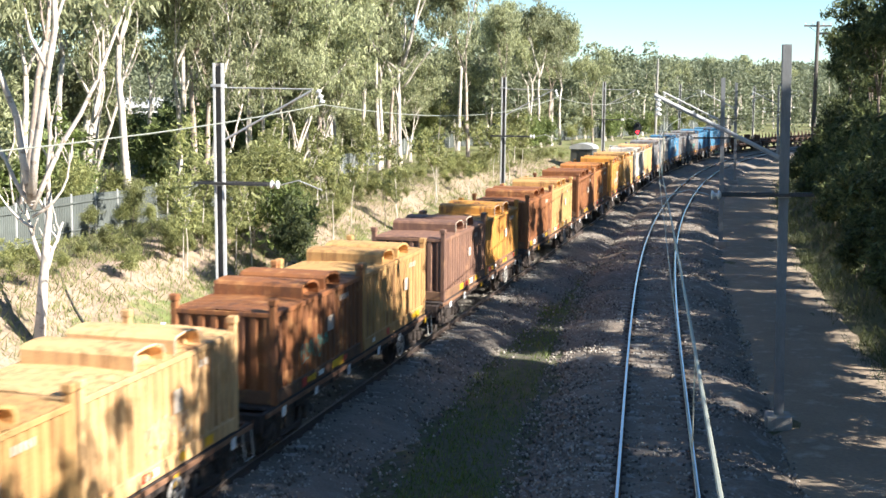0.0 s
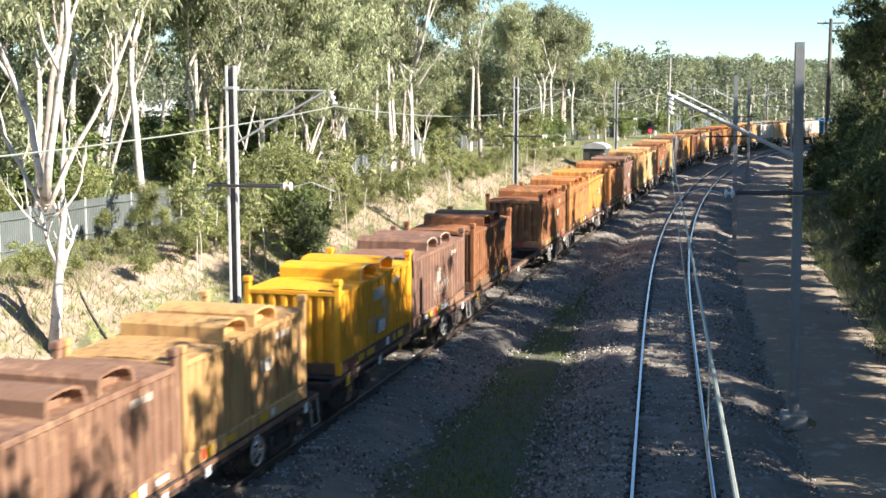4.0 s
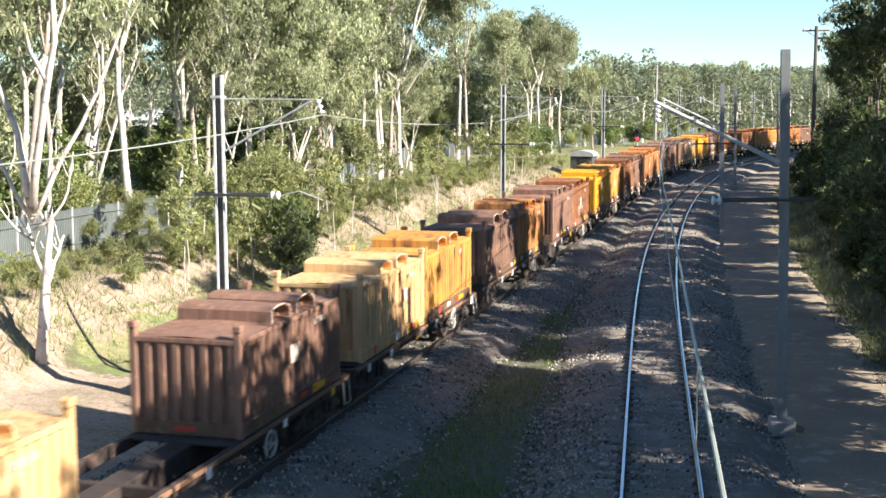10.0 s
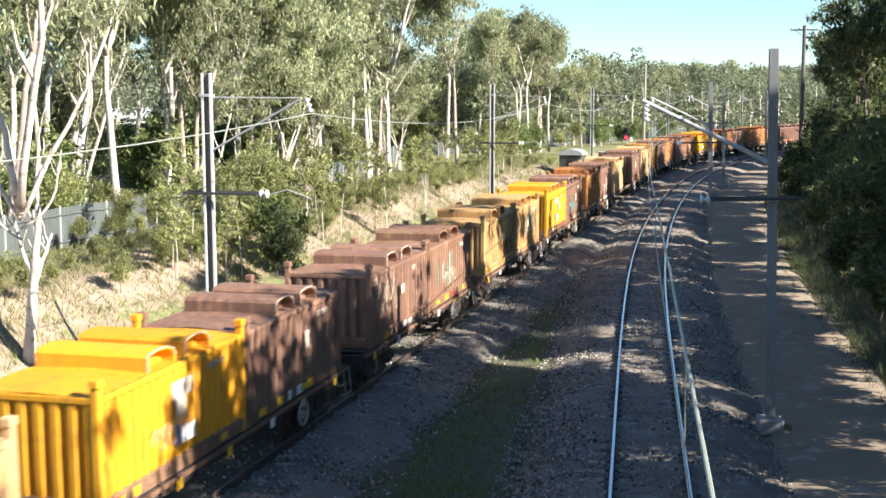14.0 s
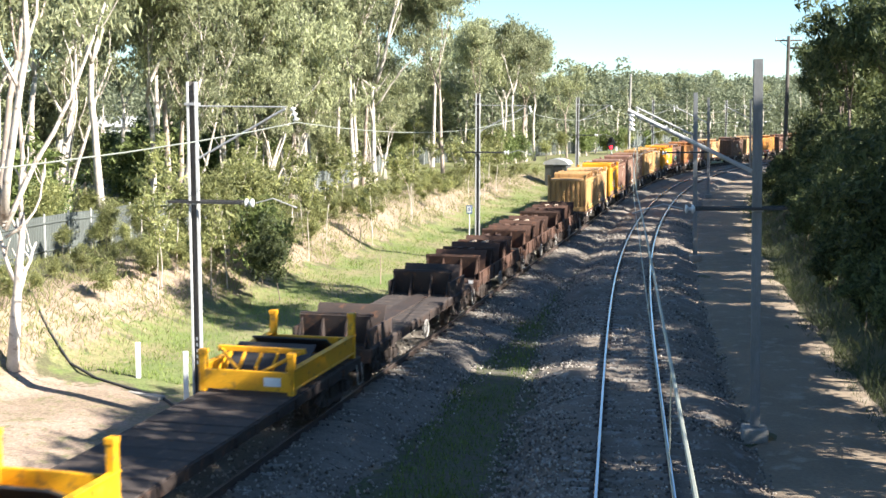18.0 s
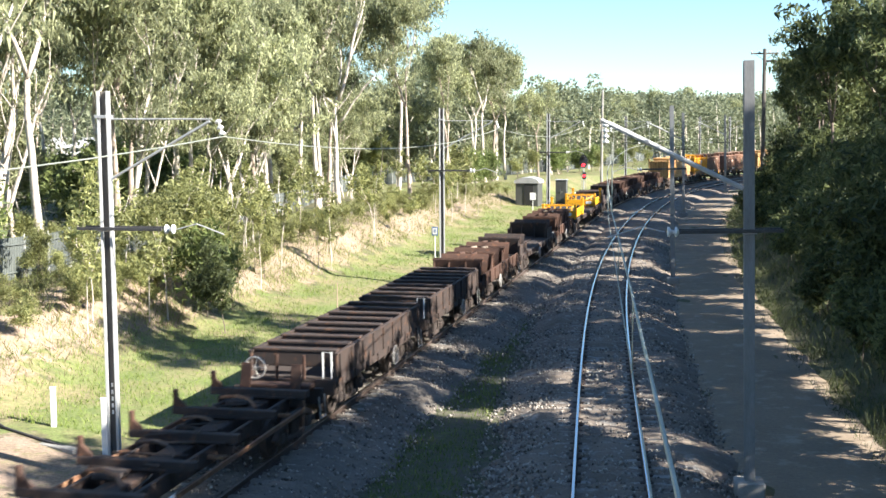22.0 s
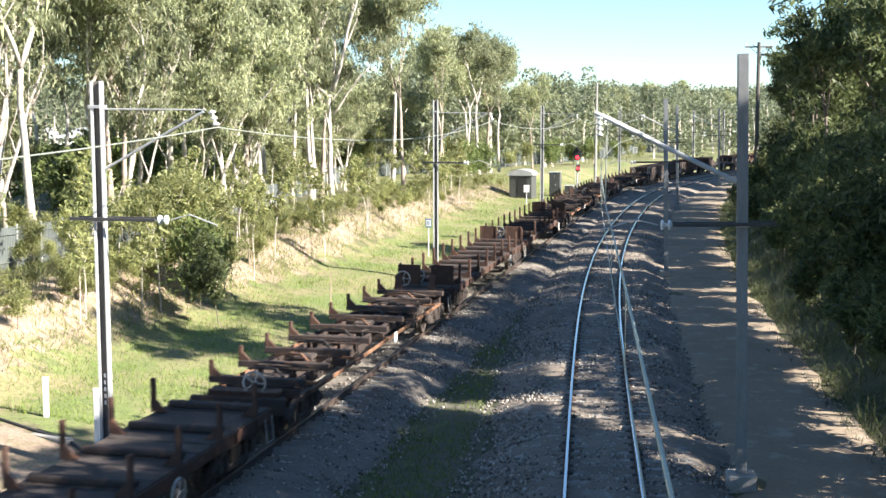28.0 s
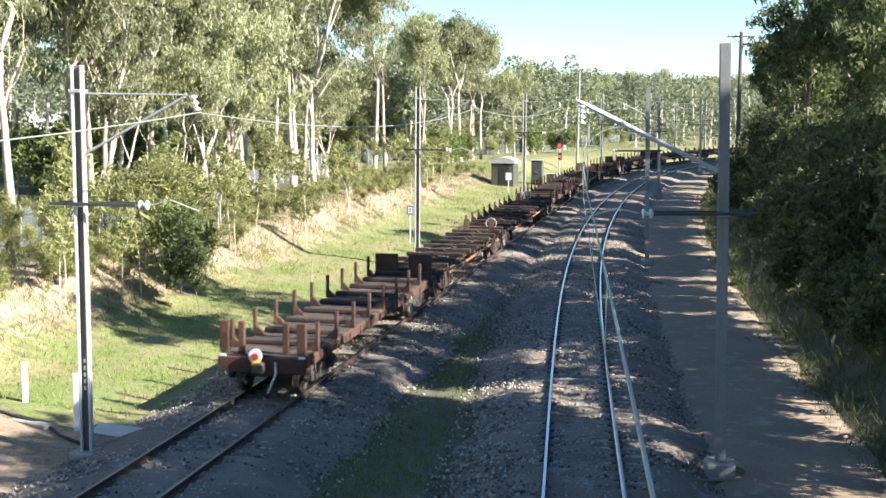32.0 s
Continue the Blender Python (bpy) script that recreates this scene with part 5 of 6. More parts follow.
def cabinet(x, y, w, h, label):
    t = thing("equipment_cabinet", label, "cabinet", at_ground(x, y, -0.3))
    part("body", Geo().box((0, 0, h / 2), (w, 0.8, h), 0.03), M["hut"], t)
    part("roof", Geo().box((0, 0, h + 0.03), (w + 0.12, 0.92, 0.07), 0.02), M["galvanised"], t)
    for sx in (-1, 1):
        d = part("door", Geo().box((sx * w * 0.24, -0.415, h * 0.5), (w * 0.45, 0.04, h * 0.88), 0.01), M["hut"], t)
        part("handle", Geo().box((sx * w * 0.07, -0.45, h * 0.5), (0.03, 0.04, 0.16), 0.008), M["galvanised"], d)


cabinet(16.4, 123.0, 1.05, 2.3, "tall grey steel equipment cabinet beside the railway")
cabinet(17.6, 122.0, 0.75, 1.2, "small grey steel equipment cabinet beside the railway")


def text_part(parent, words, size, m, material, label):
    c = bpy.data.curves.new("lettering", "FONT")
    c.body, c.size, c.align_x, c.align_y, c.extrude = words, size, "CENTER", "CENTER", 0.002
    tmp = bpy.data.objects.new("lettering", c)
    me = bpy.data.meshes.new_from_object(tmp)
    bpy.data.objects.remove(tmp)
    me.materials.clear()
    me.materials.append(material)
    part("lettering", me, None, parent, label, at=m)


def sign(x, y, tall, w, h, words, label, border=True):
    t = thing("track_sign", label, "sign", at_ground(x, y, -0.2))
    part("post", Geo().tube([(0, 0, -0.1), (0, 0, tall)], 0.03, 8), M["white_paint"], t)
    p = part("panel", Geo().box((0, -0.04, tall - h / 2), (w, 0.02, h), 0.004), M["blue_paint"] if border else M["white_paint"], t)
    if border:
        f = part("face", Geo().box((0, -0.053, tall - h / 2), (w * 0.72, 0.008, h * 0.74), 0.002), M["white_paint"], p)
        text_part(p, words, h * 0.68, pose(0, -0.06, tall - h / 2, 90, 0, 0), M["blue_paint"], "dark figure eight")


sign(2.7, 72.6, 2.1, 0.34, 0.48, "8", "square blue-bordered white sign with the number 8")
sign(12.4, 111.7, 1.7, 0.5, 0.62, "", "plain white sign panel on a short post", border=False)
for x, y, h in ((-8.2, 35.5, 1.0), (-6.45, 33.5, 1.35)):
    t = thing("marker_post", "white-painted marker post in the grass", "post", at_ground(x, y), group="white marker posts")
    part("post", Geo().box((0, 0, h / 2 - 0.05), (0.13, 0.11, h + 0.1), 0.012), M["white_paint"], t)
    part("cap", Geo().box((0, 0, h + 0.012), (0.145, 0.125, 0.03), 0.01), M["white_paint"], t)
t = thing("stake", "thin weathered timber stake in the verge", "stake", at_ground(-1.9, 55.2))
part("shaft", Geo().tube([(0, 0, -0.1), (0.02, 0, 1.3)], [0.03, 0.022], 6), M["timber"], t)

# cable pit beside the mast, pipe and slab across the verge
t = thing("cable_pit", "concrete cable pit with a loose grey steel lid", "cable pit", at_ground(-5.35, 32.2, -0.26))
part("wall", Geo().box((0, 0, 0.12), (0.95, 0.8, 0.42), 0.02), M["concrete"], t)
part("lid", Geo().box((0.08, 0.02, 0.36), (1.05, 0.85, 0.03), 0.006, ry=4), M["galvanised"], t, "grey steel lid lying askew")
pts = [(-13.4, 41.2), (-12.57, 39.9), (-11.7, 38.0), (-11.23, 37.26), (-10.35, 36.2), (-9.3, 35.0), (-8.2, 34.2), (-7.1, 33.5), (-6.7, 32.9), (-6.1, 32.3)]
zz = height([p[0] for p in pts], [p[1] for p in pts])
t = thing("pipe", "black polythene pipe lying across the verge", "pipe")
part("hose", Geo().tube([(p[0], p[1], z + 0.035) for i, (p, z) in enumerate(zip(pts, zz))], 0.04, 8), M["rubber"], t, smooth=True)
t = thing("cable_trough", "pale concrete cable trough lid in the gravel", "cable trough", at_ground(-7.8, 33.85, -0.59))
part("lid", Geo().box((0, 0, -0.02), (1.7, 0.26, 0.12), 0.015), M["concrete"], t)


def power_pole(x, y, top):
    z = float(height([x], [y])[0])
    t = thing("power_pole", "dark timber power pole with a crossarm above the trees", "power pole", Matrix.Translation((x, y, z)) @ Matrix.Rotation(-0.2, 4, "Z"))
    part("pole", Geo().tube([(0, 0, -0.5), (0, 0, (top - z) * 0.5), (0, 0, top - z)], [0.19, 0.16, 0.13], 10), M["web_steel"], t)
    part("crossarm", Geo().box((0, 0.12, top - z - 0.35), (2.1, 0.1, 0.12), 0.01), M["bark_dark"], t)
    for sx in (-0.95, -0.4, 0.4, 0.95):
        part("insulator", insulator_geo((sx, 0.12, top - z - 0.29), (sx, 0.12, top - z - 0.08), 0.06, 2), M["insulator"], t, smooth=True)
    part("transformer_bracket", Geo().box((0.55, 0, top - z - 0.95), (0.9, 0.12, 0.18), 0.02), M["dark_steel"], t)
    part("brace", Geo().tube([(-0.7, 0.14, top - z - 0.38), (0, 0.14, top - z - 0.9)], 0.02, 5), M["dark_steel"], t)
    part("brace", Geo().tube([(0.7, 0.14, top - z - 0.38), (0, 0.14, top - z - 0.9)], 0.02, 5), M["dark_steel"], t)


power_pole(29.0, 100.0, 12.9)
t = thing("line_pole", "tall pale grey pole beyond the signal", "pole", at_ground(24.0, 146.0))
part("pole", Geo().tube([(0, 0, -0.4), (0.03, 0, 5.5), (0.08, 0, 11.2)], [0.17, 0.15, 0.12], 10), M["concrete"], t)
part("cap", Geo().tube([(0.08, 0, 11.18), (0.08, 0, 11.28)], 0.135, 10), M["galvanised"], t)
part("step_bolt", Geo().tube([(-0.12, 0, 3.0), (0.24, 0, 3.0)], 0.02, 6), M["dark_steel"], t)


# parked cars and a pale shed beyond the fence
M["glass"] = surface("car_glass", (0.03, 0.035, 0.04), 0.08, second=(0.02, 0.025, 0.03), scale=2, bump=0.0)


def car(x, y, turn, key, label):
    t = thing("parked_car", label, "car", at_ground(x, y, turn), group="parked cars beyond the fence")
    paint = M[key]
    low = [(-2.2, 0.35), (-2.25, 0.7), (-2.1, 0.95), (-1.0, 1.02), (1.2, 1.0), (2.1, 0.85), (2.25, 0.6), (2.2, 0.35)]
    part("body", Geo().sweep(low, [((0, yy, 0), (1, 0, 0), (0, 0, 1)) for yy in (-0.85, 0.85)]), paint, t)
    cab = [(-1.7, 1.0), (-1.35, 1.42), (-0.1, 1.48), (0.35, 1.44), (1.15, 1.0)]
    part("cabin", Geo().sweep(cab, [((0, yy, 0), (1, 0, 0), (0, 0, 1)) for yy in (-0.72, 0.72)]), M["glass"], t, "dark glazed cabin")
    part("roof", Geo().box((-0.5, 0, 1.49), (1.5, 1.36, 0.05), 0.02), paint, t)
    for wx in (-1.35, 1.35):
        for wy in (-0.82, 0.82):
            w = part("wheel", Geo().disc((wx, wy, 0.32), 0.32, "y", 0.2, 18), M["rubber"], t)
            part("hub", Geo().disc((wx, wy * 1.13, 0.32), 0.19, "y", 0.03, 14), M["galvanised"], w)


for x, y, turn, key, label in ((-43, 178, 0.3, "white_paint", "white sedan parked beyond the trees"), (-37, 172, 0.2, "hut", "grey hatchback parked beyond the trees"),
                               (-49, 170, 0.3, "white_paint", "white sedan parked beyond the trees"), (-56, 176, 0.1, "white_paint", "white sedan parked beyond the trees"),
                               (-30, 180, 0.2, "blue_paint", "blue sedan parked beyond the trees"), (-33, 150, 0.2, "white_paint", "white sedan parked beyond the trees")):
    car(x, y, turn, key, label)
t = thing("shed", "long pale steel shed beyond the trees", "building", at_ground(-52, 205, 0.12))
part("wall", Geo().box((0, 0, 2.0), (34, 9, 4.2), 0.05), M["white_paint"], t)
part("roof", Geo().sweep([(-4.9, 4.1), (0, 5.6), (4.9, 4.1), (4.9, 3.95), (-4.9, 3.95)], [((xx, 0, 0), (0, 1, 0), (0, 0, 1)) for xx in (-17.4, 17.4)]), M["galvanised"], t)
for i in range(6):
    part("door", Geo().box((-13 + i * 5.2, -4.53, 1.5), (3.2, 0.06, 3.0), 0.02), M["hut"], t)


# ---- the train ----
SPEED = 17.9
M["rusty_plate"] = surface("rusty_plate", (0.24, 0.12, 0.065), 0.85, second=(0.14, 0.07, 0.042), scale=2.0, third=(0.34, 0.2, 0.1), bump=0.3, per_thing=0.2)
M["pale_metal"] = surface("pale_metal", (0.42, 0.40, 0.37), 0.6, second=(0.28, 0.25, 0.22), scale=3, bump=0.1, metal=0.2)
M["frame_rust"] = surface("frame_rust", (0.20, 0.105, 0.058), 0.85, second=(0.10, 0.055, 0.035), scale=2.0, third=(0.3, 0.17, 0.07), bump=0.3, per_thing=0.25)
PITCH = 5.56                  # from one container to the next on a wagon
W = 2.30                      # width of containers and wagon decks
_mesh = {}


def cached(key, make):
    if key not in _mesh:
        _mesh[key] = make()
    return _mesh[key]


def wheel_mesh():
    g = Geo()
    prof = [(0.0, 0.05), (0.0, 0.10), (0.12, 0.11), (0.30, 0.03), (0.36, 0.03), (0.38, 0.065), (0.44, 0.065), (0.455, -0.06), (0.48, -0.075), (0.47, -0.09), (0.38, -0.08), (0.3, -0.02), (0.1, -0.06), (0, -0.05)]
    k = 14
    verts = [(h, r * math.cos(j * 2 * math.pi / k), r * math.sin(j * 2 * math.pi / k)) for r, h in prof for j in range(k)]
    faces = [(i * k + j, i * k + (j + 1) % k, (i + 1) * k + (j + 1) % k, (i + 1) * k + j) for i in range(len(prof) - 1) for j in range(k)]
    g.add(verts, faces)
    return g.mesh("wheel", M["bogie"])


def bogie(parent, y):
    """A two-axle bogie: side frames with springs and axle boxes, bolster, four wheels."""
    def frame_geo():
        g = Geo()
        for sx in (-1, 1):
            x = sx * 0.98
            pts = [(-1.25, 0.46), (-1.0, 0.62), (-0.55, 0.78), (0.55, 0.78), (1.0, 0.62), (1.25, 0.46)]
            for (a, za), (b, zb) in zip(pts[:-1], pts[1:]):
                g.box((x, (a + b) / 2, (za + zb) / 2), (0.12, math.hypot(b - a, zb - za) + 0.08, 0.15), 0.02, rx=math.degrees(math.atan2(zb - za, b - a)))
            g.box((x, 0, 0.33), (0.11, 1.2, 0.12), 0.02)
            for a in (-0.62, 0.62):
                g.box((x, a * 0.88, 0.5), (0.11, 0.1, 0.42), 0.02)
            for a in (-0.9, 0.9):
                g.box((x, a, 0.46), (0.17, 0.26, 0.26), 0.04)
            for a in (-0.16, 0.0, 0.16):
                g.tube([(x, a, 0.38), (x, a, 0.68)], 0.065, 8)
        g.box((0, 0, 0.66), (2.0, 0.34, 0.2), 0.03)
        for a in (-0.9, 0.9):
            g.tube([(-0.9, a, 0.46), (0.9, a, 0.46)], 0.075, 8)
            g.box((0, a * 0.42, 0.5), (1.7, 0.09, 0.16), 0.02)
        return g.mesh("bogie", M["bogie"])
    b = part("bogie", cached("bogie", frame_geo), None, parent, "rust-brown cast steel bogie", at=Matrix.Translation((0, y, 0)))
    for sx in (-1, 1):
        for a in (-0.9, 0.9):
            part("wheel", cached("wheel", wheel_mesh), None, b, at=pose(sx * 0.735, a, 0.46, 0, 0, 0 if sx > 0 else 180))
    return b


def brake_wheel(parent, m, label="pale spoked handbrake wheel", r=0.3):
    def geo():
        g = Geo()
        k = 20
        ring = [(r * math.cos(j * 2 * math.pi / k), 0, r * math.sin(j * 2 * math.pi / k)) for j in range(k + 1)]
        g.tube(ring, 0.026, 6, cap=False)
        for j in range(5):
            a = j * 2 * math.pi / 5
            g.tube([(0, 0, 0), (r * math.cos(a), 0, r * math.sin(a))], 0.016, 5)
        g.tube([(0, -0.05, 0), (0, 0.12, 0)], 0.04, 8)
        return g.mesh("handbrake_wheel", M["pale_metal"])
    part("handbrake_wheel", cached("bw", geo), None, parent, label, at=m)


def underframe(parent, length, material, sill=0.24, top=1.06, sill_x=W / 2 - 0.05):
    """Centre sill, side sills, cross members, ends, couplers, brake gear, bogies."""
    hl = length / 2
    g = Geo()
    g.box((0, 0, top - 0.28), (0.5, length - 0.3, 0.46), 0.02)
    part("centre_sill", g, material, parent)
    for sx in (-1, 1):
        g = Geo()
        g.box((sx * sill_x, 0, top - sill / 2), (0.09, length - 0.1, sill), 0.012)
        for i in range(int(length / 1.1)):
            y = -hl + 0.6 + i * 1.1
            g.box((sx * (sill_x + 0.058), y, top - sill / 2 - 0.01), (0.05, 0.07, sill * 0.9), 0.008)
        part("side_sill", g, material, parent)
    me = cached(("xm", material.name), lambda: Geo().box((0, 0, top - 0.14), (W - 0.2, 0.16, 0.2), 0.015).mesh("cross_member", material))
    for i in range(5):
        part("cross_member", me, None, parent, at=Matrix.Translation((0, -hl + 1.2 + i * (length - 2.4) / 4, 0)))
    for sy in (-1, 1):
        g = Geo()
        g.box((0, sy * (hl - 0.08), top - 0.2), (W - 0.06, 0.14, 0.38), 0.02)
        part("headstock", g, material, parent)
        g = Geo()
        g.box((0, sy * (hl + 0.12), 0.86), (0.2, 0.5, 0.2), 0.03)
        g.box((0.05, sy * (hl + 0.36), 0.86), (0.28, 0.24, 0.26), 0.05)
        g.tube([(-0.35, sy * hl, 0.75), (-0.4, sy * (hl + 0.2), 0.55), (-0.25, sy * (hl + 0.38), 0.5)], 0.03, 6)
        part("coupler", g, M["bogie"], parent)
        for sx in (-1, 1):
            g = Geo()
            x, y = sx * (W / 2 + 0.03), sy * (hl - 0.35)
            g.tube([(x, y - 0.2, top - 0.12), (x + sx * 0.04, y - 0.2, 0.42), (x + sx * 0.04, y + 0.2, 0.42), (x, y + 0.2, top - 0.12)], 0.018, 5)
            part("step_iron", g, M["pale_metal"] if sx * sy > 0 else M["bogie"], parent)
    g = Geo()
    g.tube([(0.35, -0.7, 0.62), (0.35, 0.5, 0.62)], 0.17, 12)
    g.box((-0.4, 0.9, 0.62), (0.35, 0.5, 0.3), 0.03)
    g.tube([(0.6, -hl + 1.5, 0.72), (0.62, hl - 1.5, 0.7)], 0.025, 6)
    part("brake_gear", g, M["bogie"], parent)
    for sy in (-1, 1):
        bogie(parent, sy * (hl - 1.75))


def corrugated(width, tall, pitch=0.29, depth=0.07):
    """Points of a wall in plan, from -width/2 to width/2, in and out by depth."""
    n = max(2, int(round(width / pitch)))
    p, out = width / n, []
    for i in range(n):
        a = -width / 2 + i * p
        out += [(a, 0.0), (a + p * 0.38, 0.0), (a + p * 0.5, -depth), (a + p * 0.88, -depth)]
    return out + [(width / 2, 0.0)]


def container_parts(t, key, length=5.44, z0=0.0, high=1.9):
    """z0 is the deck. Bottom frame, corrugated walls, ribbed roof, corner posts, arched hatch covers."""
    m = M[key]
    zb, zt = z0 + 0.28, z0 + high
    hl = length / 2

    def wall(w, name, rot):
        g = Geo()
        pts = corrugated(w - 0.26, 0)
        k = len(pts)
        g.add([(x, y, z) for z in (zb, zt - 0.02) for x, y in pts] + [(x, -0.09, z) for z in (zb, zt - 0.02) for x in (-w / 2 + 0.13, w / 2 - 0.13)],
              [(i, i + 1, i + 1 + k, i + k) for i in range(k - 1)] + [(2 * k, 2 * k + 2, 2 * k + 3, 2 * k + 1)])
        g.box((0, -0.02, zt - 0.05), (w - 0.2, 0.07, 0.10), 0.01)
        return g.mesh(name, m)
    for sx in (-1, 1):
        part("side_wall", cached(("sw", key, length, high), lambda: wall(length, "side_wall", 0)), None, t, at=pose(sx * (W / 2 - 0.02), 0, 0, 0, 0, sx * -90))
    for sy in (-1, 1):
        part("end_wall", cached(("ew", key, length, high), lambda: wall(W, "end_wall", 0)), None, t, at=pose(0, sy * (hl - 0.02), 0, 0, 0, 180 if sy < 0 else 0))

    def roof():
        g = Geo()
        n = 14
        ys = np.linspace(-hl + 0.05, hl - 0.05, n * 2)
        rows = []
        for i, y in enumerate(ys):
            rows += [(-W / 2 + 0.06, y, zt - 0.01 + 0.022 * (i // 1 % 2)), (0, y, zt + 0.03 + 0.022 * (i % 2)), (W / 2 - 0.06, y, zt - 0.01 + 0.022 * (i % 2))]
        g.add(rows, [(i * 3 + j, i * 3 + j + 1, i * 3 + j + 4, i * 3 + j + 3) for i in range(len(ys) - 1) for j in range(2)])
        return g.mesh("roof", m)
    part("roof", cached(("roof", key, length, high), roof), None, t)

    def base():
        g = Geo()
        for sx in (-1, 1):
            g.box((sx * (W / 2 - 0.05), 0, z0 + 0.15), (0.10, length - 0.1, 0.27), 0.015)
        for sy in (-1, 1):
            g.box((0, sy * (hl - 0.06), z0 + 0.15), (W - 0.2, 0.11, 0.27), 0.015)
        g.box((0, 0, z0 + 0.2), (W - 0.2, length - 0.2, 0.1), 0.01)
        return g.mesh("bottom_frame", m if bright else M["frame_rust"])
    bright = key in ("cream", "tan")
    part("bottom_frame", cached(("base", key if bright else "", length), base), None, t, "stained bottom frame" if bright else "dark rusty bottom frame")

    def post():
        g = Geo()
        g.box((0, 0, (z0 + zt + 0.28) / 2), (0.14, 0.14, zt + 0.28 - z0), 0.015)
        g.box((0, 0, zt + 0.22), (0.18, 0.18, 0.14), 0.02)
        return g.mesh("corner_post", m)
    for sx in (-1, 1):
        for sy in (-1, 1):
            part("corner_post", cached(("post", key, high), post), None, t, at=Matrix.Translation((sx * (W / 2 - 0.06), sy * (hl - 0.07), 0)))

    def hatch():
        g = Geo()
        prof = [(-0.52, 0), (-0.52, 0.25), (-0.46, 0.31), (-0.12, 0.345), (0.2, 0.33), (0.44, 0.26), (0.52, 0.15), (0.53, 0)]
        inner = [(y * 0.88, z * 0.86) for y, z in prof]
        k, hw = len(prof), W / 2 - 0.12
        v = [(x, y, z) for x, pr in ((-hw, prof), (hw, prof), (hw, inner), (hw - 0.25, inner), (-hw, inner), (-hw + 0.25, inner)) for y, z in pr]
        f = [(i, k + i, k + i + 1, i + 1) for i in range(k - 1)]
        f += [(k + i, 2 * k + i, 2 * k + i + 1, k + i + 1) for i in range(k - 1)] + [(2 * k + i, 3 * k + i, 3 * k + i + 1, 2 * k + i + 1) for i in range(k - 1)]
        f += [(i, i + 1, 4 * k + i + 1, 4 * k + i) for i in range(k - 1)] + [(4 * k + i, 4 * k + i + 1, 5 * k + i + 1, 5 * k + i) for i in range(k - 1)]
        f += [tuple(range(3 * k, 4 * k)), tuple(range(5 * k, 6 * k))[::-1]]
        g.add(v, f)
        return g.mesh("hatch_cover", m)

    def rim():
        g = Geo()
        prof = [(-0.51, 0.0), (-0.51, 0.24), (-0.45, 0.3), (-0.12, 0.335), (0.2, 0.32), (0.43, 0.25), (0.51, 0.12)]
        g.tube([(W / 2 - 0.112, a, b) for a, b in prof], 0.014, 5)
        return g.mesh("rim", M["worn_mark"])
    for y in (-0.42, 0.95):
        cover = part("hatch_cover", cached(("hatch", key), hatch), None, t, "arched roof hatch cover", at=Matrix.Translation((0, y, zt)))
        if key in ("yellow", "amber", "maroon", "cream"):
            part("rim", cached("rim", rim), None, cover, "pale painted rim")


def side_marks(t, key, seed, high=1.9, length=5.44):
    """Unreadable stencils, patches and sprayed scrawl on the side walls, and chips of colour on the bottom frame."""
    rg = random.Random(seed)
    ink = M["worn_mark"]
    x = W / 2 + 0.006
    for i in range(rg.choice((3, 5, 6))):
        g = Geo()
        g.box((x, 1.45 + i * 0.12 - 0.3, 0.28 + (high - 0.28) * 0.82), (0.006, 0.07, 0.13), 0.001)
        part("stencil_mark", g, ink, t, "pale stencilled mark")
    if rg.random() < 0.6:
        g = Geo()
        g.box((x, rg.uniform(-0.2, 0.9), 1.15), (0.006, rg.uniform(0.25, 0.5), rg.uniform(0.2, 0.4)), 0.002)
        part("placard", g, ink, t, "pale worn placard")
    if rg.random() < 0.35:
        g = Geo()
        y, z = rg.uniform(-1.6, -0.4), 0.75
        for _ in range(7):
            pts = [(x, y + 0.11 * math.cos(a) + 0.02 * a, z + rg.uniform(0.12, 0.3) * math.sin(a)) for a in np.linspace(0, rg.uniform(3, 6), 9)]
            g.tube(pts, 0.009, 4)
            y += rg.uniform(0.16, 0.3)
        part("sprayed_scrawl", g, M["worn_mark"] if rg.random() < 0.7 else M["teal_paint"], t, "sprayed illegible scrawl")
    for i in range(rg.choice((4, 5, 7))):
        g = Geo()
        g.box((W / 2 + 0.003, rg.uniform(-2.3, 2.3), 0.15), (0.008, rg.uniform(0.12, 0.45), rg.uniform(0.1, 0.2)), 0.002)
        part("reflector", g, M[rg.choice(("red_paint", "marker_yellow", "white_paint", "marker_yellow"))], t, "small reflective marker")
    g = Geo()
    g.box((rg.uniform(-0.3, 0.3), -length / 2 - 0.008, 0.15), (rg.uniform(0.25, 0.5), 0.008, 0.1), 0.002)
    part("reflector", g, M["red_paint"], t, "small red reflective marker")


def mural(t, y0, y1, z0, z1, seed, colours, cover=0.8):
    """Sprayed paint in ragged upright strokes over the ribs and grooves of the side wall."""
    rg = random.Random(seed)
    p = 5.18 / 18
    for name in colours:
        g = Geo()
        for i in range(18):
            a = -2.59 + i * p
            for mid_y, x in ((-(a + 0.19 * p), W / 2 - 0.015), (-(a + 0.69 * p), W / 2 - 0.085)):
                if y0 < mid_y < y1 and rg.random() < cover:
                    lo, hi = z0 + rg.uniform(0, 0.35) * (z1 - z0), z1 - rg.uniform(0, 0.4) * (z1 - z0)
                    g.box((x, mid_y, (lo + hi) / 2), (0.006, p * rg.uniform(0.2, 0.34), hi - lo), 0.001)
        if g.v:
            part("sprayed_mural", g, M[name], t, "sprayed " + name.split("_")[0] + " paint", kind="stuff")
        cover *= 0.4


